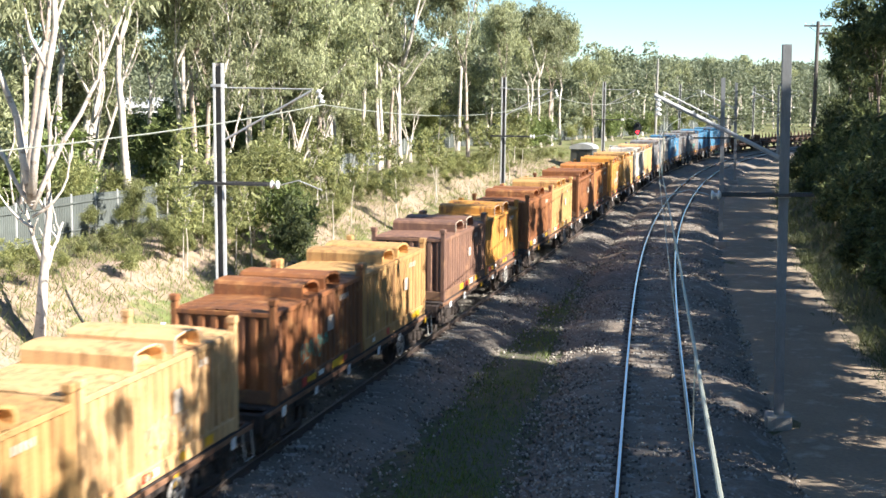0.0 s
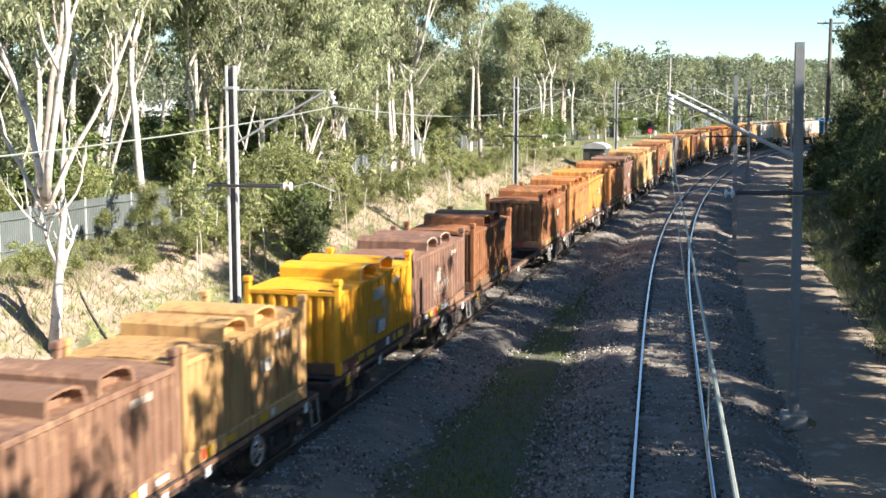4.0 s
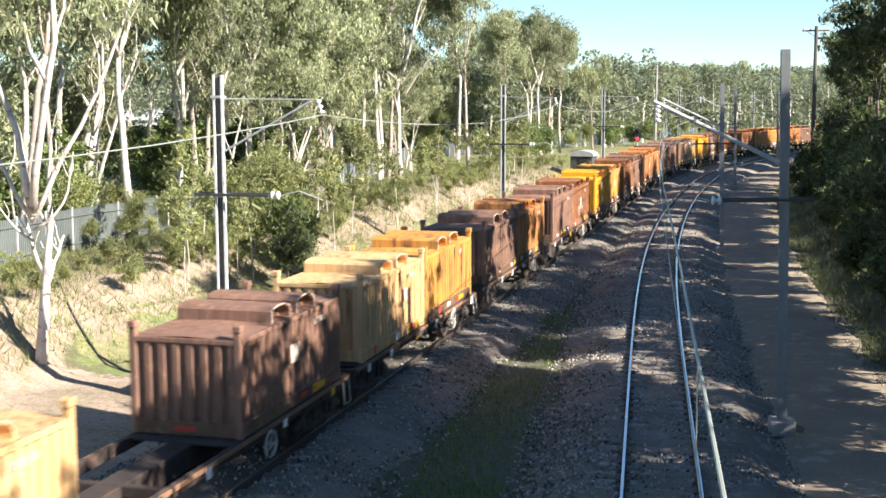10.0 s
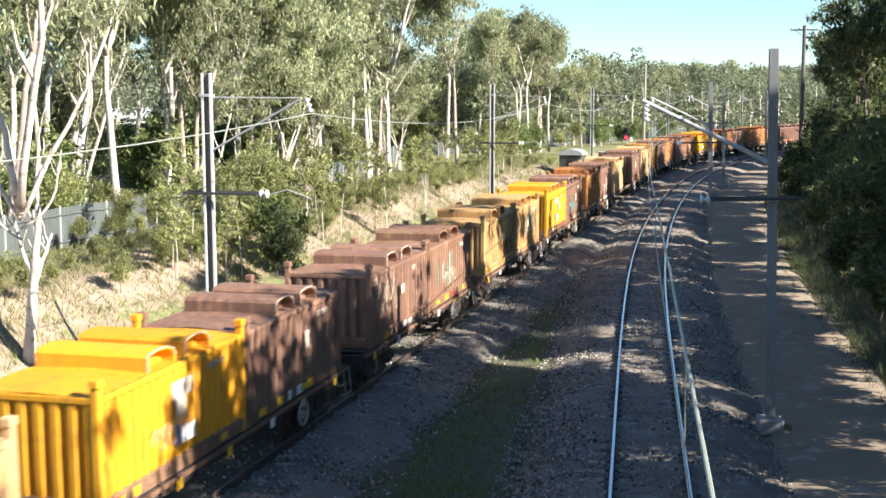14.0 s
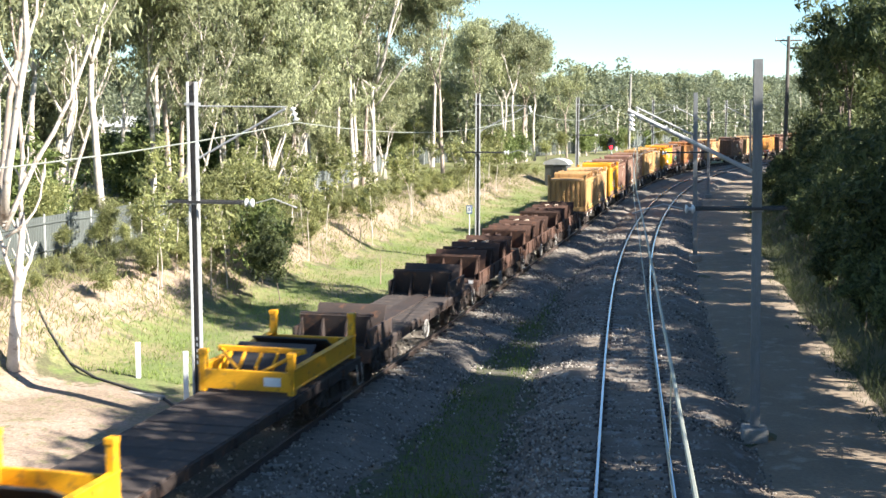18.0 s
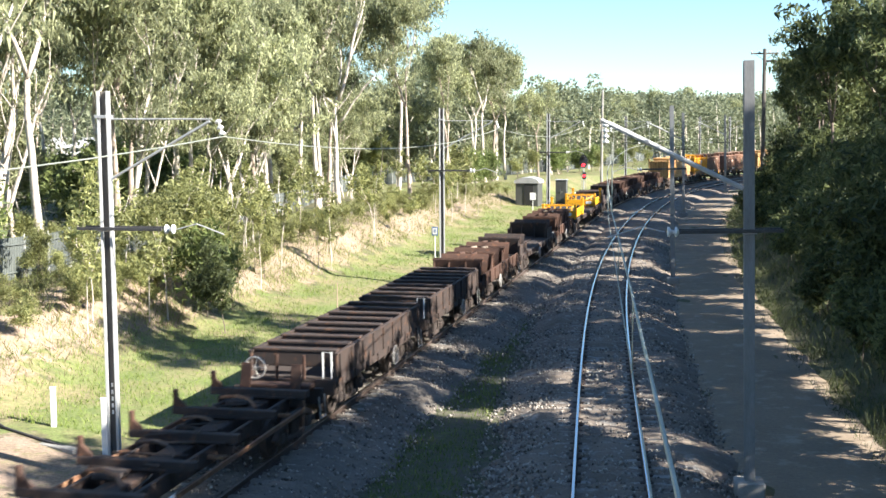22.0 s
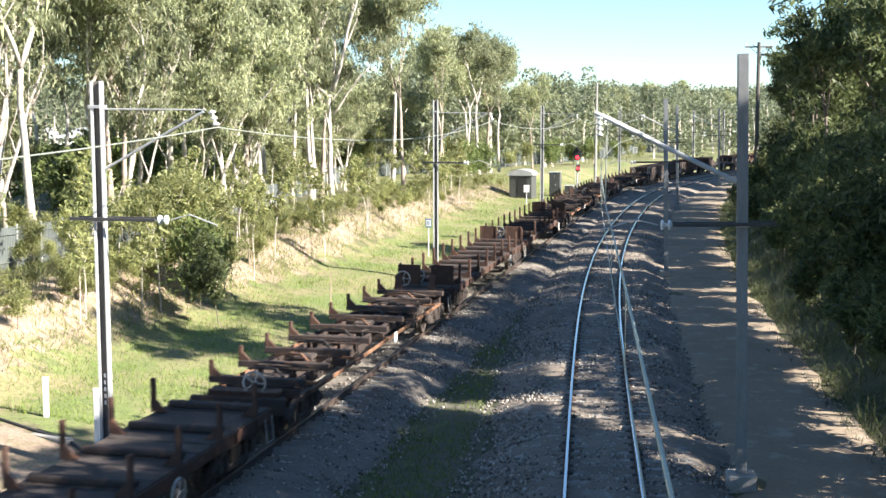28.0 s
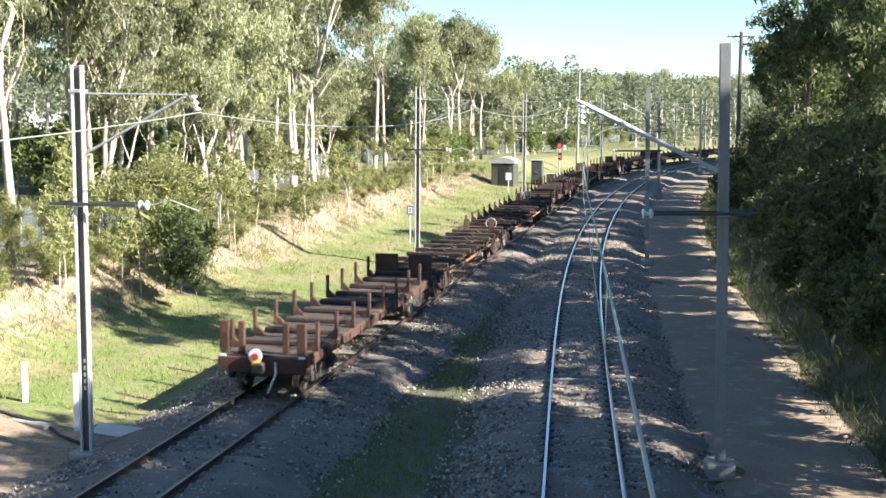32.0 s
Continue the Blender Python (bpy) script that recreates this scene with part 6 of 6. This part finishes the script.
def scrawl(t, y0, y1, z, tall, seed, material):
    """One line of looping illegible spray paint along the side wall."""
    rg = random.Random(seed)
    n = 70
    pts = [(W / 2 + 0.0, y0 + (y1 - y0) * k / n + 0.13 * math.sin(k * 0.9), z + tall * (0.5 * math.sin(k * 0.55) + 0.3 * math.sin(k * 0.23 + 1)) + rg.uniform(-0.03, 0.03)) for k in range(n)]
    g = Geo()
    g.tube(pts, 0.009, 4)
    part("sprayed_scrawl", g, M[material], t, "sprayed illegible scrawl")


WORD = {"rust": "rust-brown", "orange": "faded orange", "tan": "tan", "cream": "cream", "yellow": "bright yellow", "amber": "amber-yellow", "maroon": "dark maroon",
        "brown": "brown", "white": "off-white", "grey": "grey", "blue": "blue"}
movers = []                   # things and their places on the train: (thing, middle of its wagon, wagon length, own offset along it, height)


def container(key, mid, length, off, seed, high=1.9):
    t = thing("ore_container", WORD[key] + " weathered steel ore container with arched roof hatches", "container", group="ore containers on the train")
    container_parts(t, key, high=high)
    side_marks(t, key, seed, high)
    movers.append((t, mid, length, off, 1.07))
    return t


def container_wagon(mid, length):
    t = thing("container_wagon", "dark rusty skeletal wagon carrying ore containers", "railway wagon", group="container wagons")
    underframe(t, length, M["wagon_dark"])
    plate = cached("deck_plate", lambda: Geo().box((0, 0, 1.035), (W - 0.16, 0.42, 0.05), 0.008).mesh("deck_plate", M["deck"]))
    for i in range(4):
        part("deck_plate", plate, None, t, at=Matrix.Translation((0, -length / 2 + 0.7 + i * (length - 1.4) / 3, 0)))
    for sx in (-1, 1):
        g = Geo()
        g.box((sx * (W / 2 + 0.03), 0, 1.0), (0.04, length - 0.2, 0.09), 0.008)
        part("side_rail", g, M["rusty_plate"], t, "tan rusted side rail")
    rg = random.Random(int(mid * 3))
    for i in range(6):
        g = Geo()
        g.box((W / 2 + 0.045, -length / 2 + 1.0 + i * (length - 2.0) / 5 + rg.uniform(-0.3, 0.3), 0.9), (0.012, 0.2, rg.uniform(0.16, 0.24)), 0.002)
        part("side_marker", g, M["white_paint"] if rg.random() < 0.75 else M["marker_yellow"], t, "small painted side marker")
    brake_wheel(t, pose(W / 2 + 0.12, length * 0.22, 0.72, 0, 0, 90), r=0.26)
    movers.append((t, mid, length, 0, 0))


def slab_deck(t, length, material, z=1.06, planks=True):
    n = int(length / 0.62)
    me = cached(("plank", material.name), lambda: Geo().box((0, 0, 0), (W - 0.06, 0.58, 0.06), 0.012).mesh("deck_board", material))
    rg = random.Random(int(length * 10))
    for i in range(n):
        part("deck_board", me, None, t, at=pose(0, -length / 2 + 0.4 + i * (length - 0.8) / (n - 1), z + rg.uniform(-0.004, 0.008), rg.uniform(-0.4, 0.4), 0, 0))


def cradle(t, y, material, flip=1):
    """One coil bay: a gusseted upright frame and a leaning curved plate facing it."""
    def frame_geo():
        g = Geo()
        g.box((0, 0, 1.47), (W - 0.28, 0.05, 0.82), 0.008, rx=10)
        g.box((0, 0.05, 1.88), (W - 0.24, 0.1, 0.07), 0.01)
        for x in (-W / 2 + 0.2, -0.34, 0.34, W / 2 - 0.2):
            g.add([(x - 0.025, -0.52, 1.06), (x + 0.025, -0.52, 1.06), (x + 0.025, -0.02, 1.88), (x - 0.025, -0.02, 1.88), (x - 0.025, 0.05, 1.06), (x + 0.025, 0.05, 1.06)],
                  [(0, 1, 2, 3), (0, 3, 4), (1, 5, 2), (3, 2, 5, 4)])
        return g.mesh("gusset_frame", material)

    def plate_geo():
        g = Geo()
        prof = [(0.62 - 0.55 * math.cos(a), 1.08 + 0.96 * math.sin(a)) for a in np.linspace(0.15, 1.15, 8)]
        k = len(prof)
        hw = W / 2 - 0.16
        v = [(x, p, z - d) for d in (0, 0.05) for x in (-hw, hw) for p, z in prof]
        f = [(i, i + 1, k + i + 1, k + i) for i in range(k - 1)] + [(2 * k + i, 3 * k + i, 3 * k + i + 1, 2 * k + i + 1) for i in range(k - 1)]
        f += [(0, k, 3 * k, 2 * k), (k - 1, 3 * k - 1, 4 * k - 1, 2 * k - 1)] + [(i, 2 * k + i, 2 * k + i + 1, i + 1) for i in range(k - 1)] + [(k + i, k + i + 1, 3 * k + i + 1, 3 * k + i) for i in range(k - 1)]
        g.add(v, f)
        return g.mesh("cradle_plate", material)
    m = Matrix.Translation((0, y, 0)) @ Matrix.Rotation(0 if flip > 0 else math.pi, 4, "Z")
    part("gusset_frame", cached(("cf", material.name), frame_geo), None, t, at=m)
    part("cradle_plate", cached(("cp", material.name), plate_geo), None, t, "curved steel cradle plate", at=m @ Matrix.Translation((0, 1.05, 0)))


def coil_wagon(mid, length):
    t = thing("coil_wagon", "empty rusty coil wagon with curved steel cradles between low sides", "railway wagon", group="coil wagons")
    mat = M["wagon_rust"]
    underframe(t, length, mat)
    for sx in (-1, 1):
        g = Geo()
        g.box((sx * (W / 2 - 0.04), 0, 1.2), (0.05, length - 0.5, 0.3), 0.01)
        for i in range(8):
            g.box((sx * (W / 2 + 0.0), -length / 2 + 0.6 + i * (length - 1.2) / 7, 1.18), (0.06, 0.08, 0.3), 0.01)
        part("side_wall", g, mat, t)
    n = 3
    for i in range(n):
        cradle(t, -length / 2 + 0.75 + i * (length - 1.3) / n, mat)
    for i in range(n):
        for x in (-0.25, 0.25):
            g = Geo()
            y = -length / 2 + 0.75 + (i + 0.72) * (length - 1.3) / n
            g.box((x, y + 0.12, 1.91), (0.1, 1.0, 0.09), 0.01, rx=-3)
            part("chock", g, M["timber"] if (i % 2) else mat, t, "timber chock")
    g = Geo()
    g.box((0, 0, 1.05), (W - 0.2, length - 0.5, 0.05), 0.01)
    part("floor_plate", g, M["wagon_dark"], t)
    brake_wheel(t, pose(W / 2 + 0.12, -length * 0.12, 0.72, 0, 0, 90), r=0.28)
    g = Geo()
    g.box((W / 2 - 0.3, -length / 2 - 0.005, 0.98), (0.16, 0.015, 0.2), 0.004)
    part("end_plate", g, M["white_paint"], t, "white end plate")
    movers.append((t, mid, length, 0, 0))


def cradle_flat(mid, length):
    t = thing("cradle_flat_wagon", "empty dark flat wagon with a coil cradle at each end", "railway wagon", group="coil wagons")
    mat = M["wagon_dark"]
    underframe(t, length, mat)
    slab_deck(t, length, M["deck"])
    part("walkway", Geo().box((0.1, 0.3, 1.105), (0.55, length - 5.2, 0.04), 0.01), M["wagon_dark"], t, "dark centre plate")
    for y, f in ((-length / 2 + 0.5, 1), (length / 2 - 2.9, 1)):
        cradle(t, y, M["wagon_dark"], f)
        for sx in (-1, 1):
            g = Geo()
            g.box((sx * (W / 2 - 0.1), y + 0.6, 1.32), (0.07, 2.1, 0.5), 0.01)
            part("cradle_side", g, mat, t)
    brake_wheel(t, pose(W / 2 + 0.12, -1.0, 0.72, 0, 0, 90), r=0.28)
    movers.append((t, mid, length, 0, 0))


def yellow_skid(mid, length, off, turn):
    t = thing("coil_skid", "bright yellow steel coil skid on a flat wagon deck", "coil skid", group="yellow coil skids")
    m, hl, hw = M["skid_yellow"], 2.2, W / 2 - 0.04
    for sx in (-1, 1):
        g = Geo()
        g.box((sx * (hw - 0.04), 0, 0.36), (0.08, 2 * hl, 0.42), 0.012)
        g.box((sx * (hw - 0.04), 0, 0.58), (0.16, 2 * hl, 0.05), 0.01)
        g.box((sx * (hw - 0.04), 0, 0.14), (0.14, 2 * hl, 0.05), 0.01)
        part("side_beam", g, m, t)
        for y, h in ((hl - 0.08, 1.15), (-hl + 0.08, 0.95)):
            g = Geo()
            g.box((sx * (hw - 0.06), y, h / 2), (0.16, 0.16, h), 0.015)
            g.box((sx * (hw - 0.06), y, h - 0.05), (0.19, 0.19, 0.12), 0.015)
            part("corner_post", g, m, t)
    for y in (-hl + 0.05, hl - 0.05):
        g = Geo()
        g.box((0, y, 0.3), (2 * hw - 0.2, 0.1, 0.44), 0.012)
        part("end_beam", g, m, t)
    for y, lean in ((-0.75, 28), (0.95, -28)):
        g = Geo()
        g.box((0, y, 0.52), (2 * hw - 0.3, 1.1, 0.05), 0.01, rx=lean)
        part("cradle_plate", g, M["rubber"], t, "black rubber-lined cradle plate")
    g = Geo()
    g.box((0, -1.25, 0.82), (2 * hw - 0.1, 0.12, 0.12), 0.012)
    for x in (-0.75, -0.4, 0.0, 0.4, 0.75):
        g.box((x, -1.45, 0.6), (0.06, 0.5, 0.1), 0.01, rx=38)
    part("cross_brace", g, m, t)
    for sx in (-1, 1):
        g = Geo()
        g.tube([(sx * 0.2, -2.05, 0.42), (sx * (hw - 0.15), -1.3, 0.8)], 0.045, 6)
        part("diagonal_brace", g, m, t)
    g = Geo()
    g.box((0.62, -hl - 0.006, 0.3), (0.4, 0.012, 0.2), 0.003)
    part("placard", g, M["white_paint"], t, "white placard")
    movers.append((t, mid, length, off, 1.1))
    t["turned"] = turn


def flat_wagon(mid, length):
    t = thing("flat_wagon", "brown flat-deck wagon carrying yellow coil skids", "railway wagon", group="flat wagons")
    underframe(t, length, M["wagon_dark"])
    slab_deck(t, length, M["deck"])
    movers.append((t, mid, length, 0, 0))


def open_wagon(mid, length):
    t = thing("low_sided_wagon", "empty dark low-sided wagon with cross beams between its sides", "railway wagon", group="low-sided wagons")
    mat = M["wagon_dark"]
    underframe(t, length, mat)
    for sx in (-1, 1):
        g = Geo()
        g.box((sx * (W / 2 - 0.03), 0, 1.36), (0.06, length - 0.4, 0.62), 0.012)
        g.box((sx * (W / 2 - 0.03), 0, 1.67), (0.11, length - 0.4, 0.06), 0.012)
        for i in range(9):
            g.box((sx * (W / 2 + 0.01), -length / 2 + 0.4 + i * (length - 0.8) / 8, 1.36), (0.07, 0.09, 0.62), 0.01)
        part("side_wall", g, mat, t)
    beam = cached("beam", lambda: Geo().box((0, 0, 1.52), (W - 0.14, 0.07, 0.4), 0.01).box((0, 0.09, 1.72), (W - 0.1, 0.3, 0.06), 0.012).mesh("cross_beam", mat))
    n = 9
    for i in range(n):
        part("cross_beam", beam, None, t, at=Matrix.Translation((0, -length / 2 + 0.35 + i * (length - 0.7) / (n - 1), 0)))
    g = Geo()
    g.box((0, 0, 1.05), (W - 0.15, length - 0.4, 0.05), 0.01)
    part("floor_plate", g, M["deck"], t)
    g = Geo()
    x, y = W / 2 - 0.3, -length / 2 - 0.02
    g.tube([(x, y, 1.1), (x, y, 1.75), (x + 0.22, y, 1.75), (x + 0.22, y, 1.1)], 0.022, 6)
    part("grab_rail", g, M["white_paint"], t, "white grab rail")
    for x in (-0.35, 0.35):
        g = Geo()
        g.box((x, -length / 2 - 0.0, 1.35), (0.07, 0.07, 0.6), 0.01)
        part("end_post", g, M["wagon_rust"], t)
    brake_wheel(t, pose(W / 2 + 0.12, length * 0.1, 0.72, 0, 0, 90), r=0.28)
    movers.append((t, mid, length, 0, 0))


def stanchion_geo(tall, mat):
    g = Geo()
    for sx in (1,):
        g.box((sx * (W / 2 - 0.02), 0, 1.1 + tall / 2), (0.09, 0.11, tall), 0.012)
        g.add([(sx * (W / 2 - 0.06), -0.05, 1.1), (sx * (W / 2 - 0.32), -0.05, 1.1), (sx * (W / 2 - 0.06), -0.05, 1.36), (sx * (W / 2 - 0.06), 0.05, 1.1), (sx * (W / 2 - 0.32), 0.05, 1.1), (sx * (W / 2 - 0.06), 0.05, 1.36)],
              [(0, 1, 2), (3, 5, 4), (1, 4, 5, 2), (0, 3, 4, 1)])
    return g.mesh("stanchion", mat)


def skeletal_wagon(mid, length, posts=True):
    t = thing("skeletal_wagon", "empty rusty skeletal wagon with cross bolsters and short stanchions" if posts else "empty rusty skeletal wagon with bare cross bolsters",
              "railway wagon", group="skeletal wagons")
    mat = M["wagon_dark"]
    underframe(t, length, mat, 0.3, 1.06, 0.66)
    n = 9
    bol = cached("bolster", lambda: Geo().box((0, 0, 1.17), (W + 0.05, 0.2, 0.16), 0.015).box((0, 0, 1.08), (W * 0.8, 0.28, 0.05), 0.01).mesh("bolster", M["wagon_dark"]))
    st = cached("stanchion_s", lambda: stanchion_geo(0.42, M["wagon_rust"]))
    for i in range(n):
        y = -length / 2 + 1.3 + i * (length - 2.6) / (n - 1)
        part("bolster", bol, None, t, at=Matrix.Translation((0, y, 0)))
        if posts:
            part("stanchion", st, None, t, at=pose(0, y, 0.1, 0, 0, 180))
    rg = random.Random(int(-mid))
    for i in range(7):
        g = Geo()
        y = rg.uniform(-length / 2 + 2, length / 2 - 2)
        pts = [(rg.uniform(-0.9, 0.9), y + k * 0.35, 1.22 + rg.uniform(-0.1, 0.08)) for k in range(4)]
        g.tube(pts, 0.02, 5)
        part("chain", g, M["bogie"], t, "loose lashing chain")
    for i in range(6):
        part("winch_plate", Geo().box((rg.uniform(-0.4, 0.4), -length / 2 + 2 + i * (length - 4) / 5, 1.1), (0.5, 0.5, 0.1), 0.02), M["deck"], t)
    for sx in (-1, 1):
        g = Geo()
        g.box((sx * (W / 2 + 0.0), 0, 0.86), (0.06, length - 3.4, 0.1), 0.01)
        for k in range(5):
            y = -length / 2 + 2.4 + k * (length - 4.8) / 4
            g.box((sx * (W / 2 - 0.22), y, 0.92), (0.42, 0.07, 0.08), 0.01)
        part("truss_bar", g, M["rusty_plate"], t, "tan rusted outer side rail")
    g = Geo()
    g.box((W / 2 + 0.03, length * 0.05, 0.8), (0.03, 0.25, 0.3), 0.01)
    part("reflector", g, M["white_paint"], t, "white side marker")
    for sx in (-1, 1):
        g = Geo()
        g.box((sx * 0.62, length / 2 - 0.55, 1.38), (0.26, 0.06, 0.62), 0.015, rx=-16)
        part("end_bracket", g, M["wagon_rust"], t)
    for sy in (-1, 1):
        g = Geo()
        g.box((0.1, sy * (length / 2 - 0.3), 1.13), (W * 0.72, 0.42, 0.09), 0.015)
        g.box((0.1, sy * (length / 2 - 0.12), 1.06), (W * 0.72, 0.06, 0.2), 0.01)
        part("end_platform", g, M["wagon_rust"], t, "rusted end platform")
    for i in range(n - 1):
        y = -length / 2 + 1.3 + (i + 0.5) * (length - 2.6) / (n - 1)
        part("hose", Geo().tube([(0.5, y - 0.5, 1.16), (0.2, y - 0.15, 1.28), (-0.25, y + 0.25, 1.24), (-0.75, y + 0.55, 1.12)], 0.04, 6), M["rusty_plate" if i % 3 == 1 else "bogie"], t)
    if posts:
        brake_wheel(t, pose(-0.55, length / 2 - 0.15, 1.5, 0, 0, 0))
        brake_wheel(t, pose(0.35, -length / 2 + 0.2, 1.35, 0, 0, 0))
    movers.append((t, mid, length, 0, 0))


def stake_wagon(mid, length, front_panels, rear_panels, wheel=True):
    t = thing("stake_flat_wagon", "empty rusty flat wagon with tall side stakes and steel end panels", "railway wagon", group="stake wagons")
    mat = M["wagon_rust"]
    underframe(t, length, mat)
    slab_deck(t, length, M["deck"])
    st = cached("stanchion_t", lambda: stanchion_geo(0.72, M["wagon_rust"]))
    roll = cached("bearer", lambda: Geo().box((0, 0, 1.15), (W - 0.3, 0.22, 0.14), 0.03).mesh("bearer", M["wagon_dark"]))
    n = 9
    for i in range(n):
        y = -length / 2 + 1.0 + i * (length - 2.0) / (n - 1)
        for a in (0, 180):
            part("stanchion", st, None, t, at=pose(0, y, 0, 0, 0, a))
        part("bearer", roll, None, t, at=Matrix.Translation((0, y + 0.5, 0.02)))
    for sy, on in ((1, front_panels), (-1, rear_panels)):
        if on:
            for sx in (-1, 1):
                g = Geo()
                y = sy * (length / 2 - 0.3)
                g.box((sx * 0.62, y, 1.5), (0.78, 0.05, 0.72), 0.01)
                g.box((sx * 1.0, y, 1.45), (0.08, 0.1, 0.8), 0.01)
                g.box((sx * 0.24, y, 1.45), (0.08, 0.1, 0.8), 0.01)
                part("end_panel", g, M["wagon_rust"], t, "rusty steel end panel")
    if wheel:
        brake_wheel(t, pose(-0.35, -length / 2 + 0.45, 1.45, 0, 0, 0))
    brake_wheel(t, pose(W / 2 + 0.12, length * 0.2, 0.72, 0, 0, 90), r=0.26)
    movers.append((t, mid, length, 0, 0))
    return t


def tail_gear(t, length):
    """The end-of-train lamp and hose on the last wagon."""
    y = -length / 2 - 0.12
    g = Geo()
    g.disc((-0.12, y - 0.06, 1.12), 0.17, "y", 0.08, 18)
    lamp = part("tail_lamp", g, M["white_paint"], t, "white-rimmed red tail lamp")
    g = Geo()
    g.disc((-0.12, y - 0.11, 1.1), 0.09, "y", 0.04, 16)
    part("lens", g, M["red_paint"], lamp, "red lens")
    g = Geo()
    g.box((-0.1, y - 0.05, 0.9), (0.2, 0.16, 0.2), 0.03)
    part("telemetry_box", g, M["marker_yellow"], t, "yellow end-of-train box")
    g = Geo()
    g.tube([(0.35, y + 0.05, 0.95), (0.42, y - 0.12, 0.7), (0.3, y - 0.16, 0.4), (0.22, y - 0.14, 0.22)], 0.03, 8)
    part("brake_hose", g, M["galvanised"], t, "hanging brake hose")
    for x in (-1.02, 1.02):
        g = Geo()
        g.box((x, y + 0.08, 1.03), (0.16, 0.03, 0.16), 0.006)
        part("end_plate", g, M["white_paint"], t, "white end plate")
    for x in (-1.05, -0.6, 0.55, 0.95):
        g = Geo()
        g.box((x, y + 0.3, 1.5), (0.16 if abs(x) < 0.9 else 0.24, 0.12, 0.8), 0.015)
        part("end_post", g, M["wagon_rust"], t)


# rear end of the last container on each wagon, metres along the train from the lead point, and the colours from front to rear
LOADS = [(116.0, "grey blue"), (103.0, "blue grey"), (89.9, "grey blue"), (76.9, "white grey"), (63.9, "cream white"), (50.9, "tan amber"), (37.9, "orange rust"), (24.8, "tan rust"),
         (11.8, "amber maroon"), (-1.3, "tan rust"), (-14.1, "cream tan"), (-27.1, "maroon orange"), (-40.1, "amber orange"), (-57.8, "rust - rust"), (-70.0, "maroon yellow"),
         (-83.0, "tan brown"), (-96.1, "maroon maroon"), (-109.3, "orange orange"), (-122.2, "maroon rust"), (-135.3, "amber yellow"), (-148.6, "rust maroon"),
         (-161.9, "orange maroon"), (-175.0, "amber cream"), (-193.2, "maroon - cream"), (-205.6, "maroon orange"), (-218.9, "maroon yellow"), (-232.0, "tan tan"),
         (-245.1, "brown maroon"), (-258.4, "maroon yellow"), (-271.5, "cream tan")]
for i, (rear, colours) in enumerate(LOADS):
    keys = colours.split()
    n = len(keys)
    length = n * PITCH + 1.2
    mid = rear + n * PITCH / 2
    container_wagon(mid, length)
    for j, key in enumerate(keys):
        if key != "-":
            t = container(key, mid, length, (n * PITCH) / 2 - PITCH * (j + 0.5), i * 7 + j)
            if rear == -232.0 and j == 0:
                mural(t, -0.2, 2.4, 0.4, 1.9, 3, ("teal_paint", "dark_paint", "worn_mark"))
            if rear == -232.0 and j == 1:
                scrawl(t, 0.2, 2.3, 0.75, 0.5, 4, "wagon_rust")
            if rear == -245.1 and j == 0:
                mural(t, -1.6, 1.6, 0.5, 1.6, 5, ("teal_paint", "worn_mark"), 0.6)
            if rear == -245.1 and j == 1:
                scrawl(t, -2.3, -0.4, 1.2, 0.8, 6, "worn_mark")
            if key == "yellow":
                for a, b, w, h, ink in ((0.1, 1.45, 0.8, 0.3, "worn_mark"), (0.3, 0.62, 0.5, 0.3, "white_paint"), (-0.1, 0.66, 0.2, 0.36, "blue_paint")):
                    part("painted_panel", Geo().box((W / 2 - 0.013, a, b), (0.008, w, h), 0.001), M[ink], t, "plain painted panel")
# rear coupling of the other wagons: (rear, front, kind)
for k in range(9):
    a = 129.5 + k * 13.4
    stake_wagon(a + 6.2, 12.4, k % 2 == 0, k % 3 == 0)
for rear, front in ((-282.8, -273.5), (-292.4, -282.8), (-302.4, -292.4), (-343.1, -334.1), (-366.4, -356.5)):
    coil_wagon((rear + front) / 2, front - rear - 0.8)
for rear, front in ((-315.7, -302.4), (-356.5, -343.1)):
    cradle_flat((rear + front) / 2, front - rear - 0.8)
flat_wagon((-315.7 - 334.1) / 2, 17.5)
yellow_skid((-315.7 - 334.1) / 2, 17.5, 6.1, 0)
yellow_skid((-315.7 - 334.1) / 2, 17.5, -6.1, 0)
for rear, front in ((-376.0, -366.4), (-385.7, -376.0)):
    open_wagon((rear + front) / 2, front - rear - 0.8)
for rear, front, posts in ((-405.6, -385.7, True), (-423.5, -405.6, True), (-442.0, -423.5, True), (-496.2, -477.9, True), (-532.4, -514.2, True), (-548.7, -532.4, False)):
    skeletal_wagon((rear + front) / 2, front - rear - 0.8, posts)
for rear, front, fp, rp in ((-460.0, -442.0, True, False), (-477.9, -460.0, True, True), (-514.0, -496.2, False, False), (-564.9, -548.7, True, False)):
    last = stake_wagon((rear + front) / 2, front - rear - 0.8, fp, rp, rear > -560)
tail_gear(last, 15.2)


def motions():
    times = [i * 1.0 for i in range(33)]
    for t, mid, length, off, z in movers:
        rows = []
        for s in times:
            c = mid + SPEED * s
            a, _ = on_line(LEFT, np.array([c - length * 0.36]))
            b, _ = on_line(LEFT, np.array([c + length * 0.36]))
            mx, my = (a[0] + b[0])[:2] / 2
            head = math.atan2(b[0][0] - a[0][0], b[0][1] - a[0][1])
            m = Matrix.Translation((mx, my, 0)) @ Matrix.Rotation(-head, 4, "Z") @ Matrix.Translation((0, off, z))
            rows.append((s, m))
        walk(t, rows)


motions()
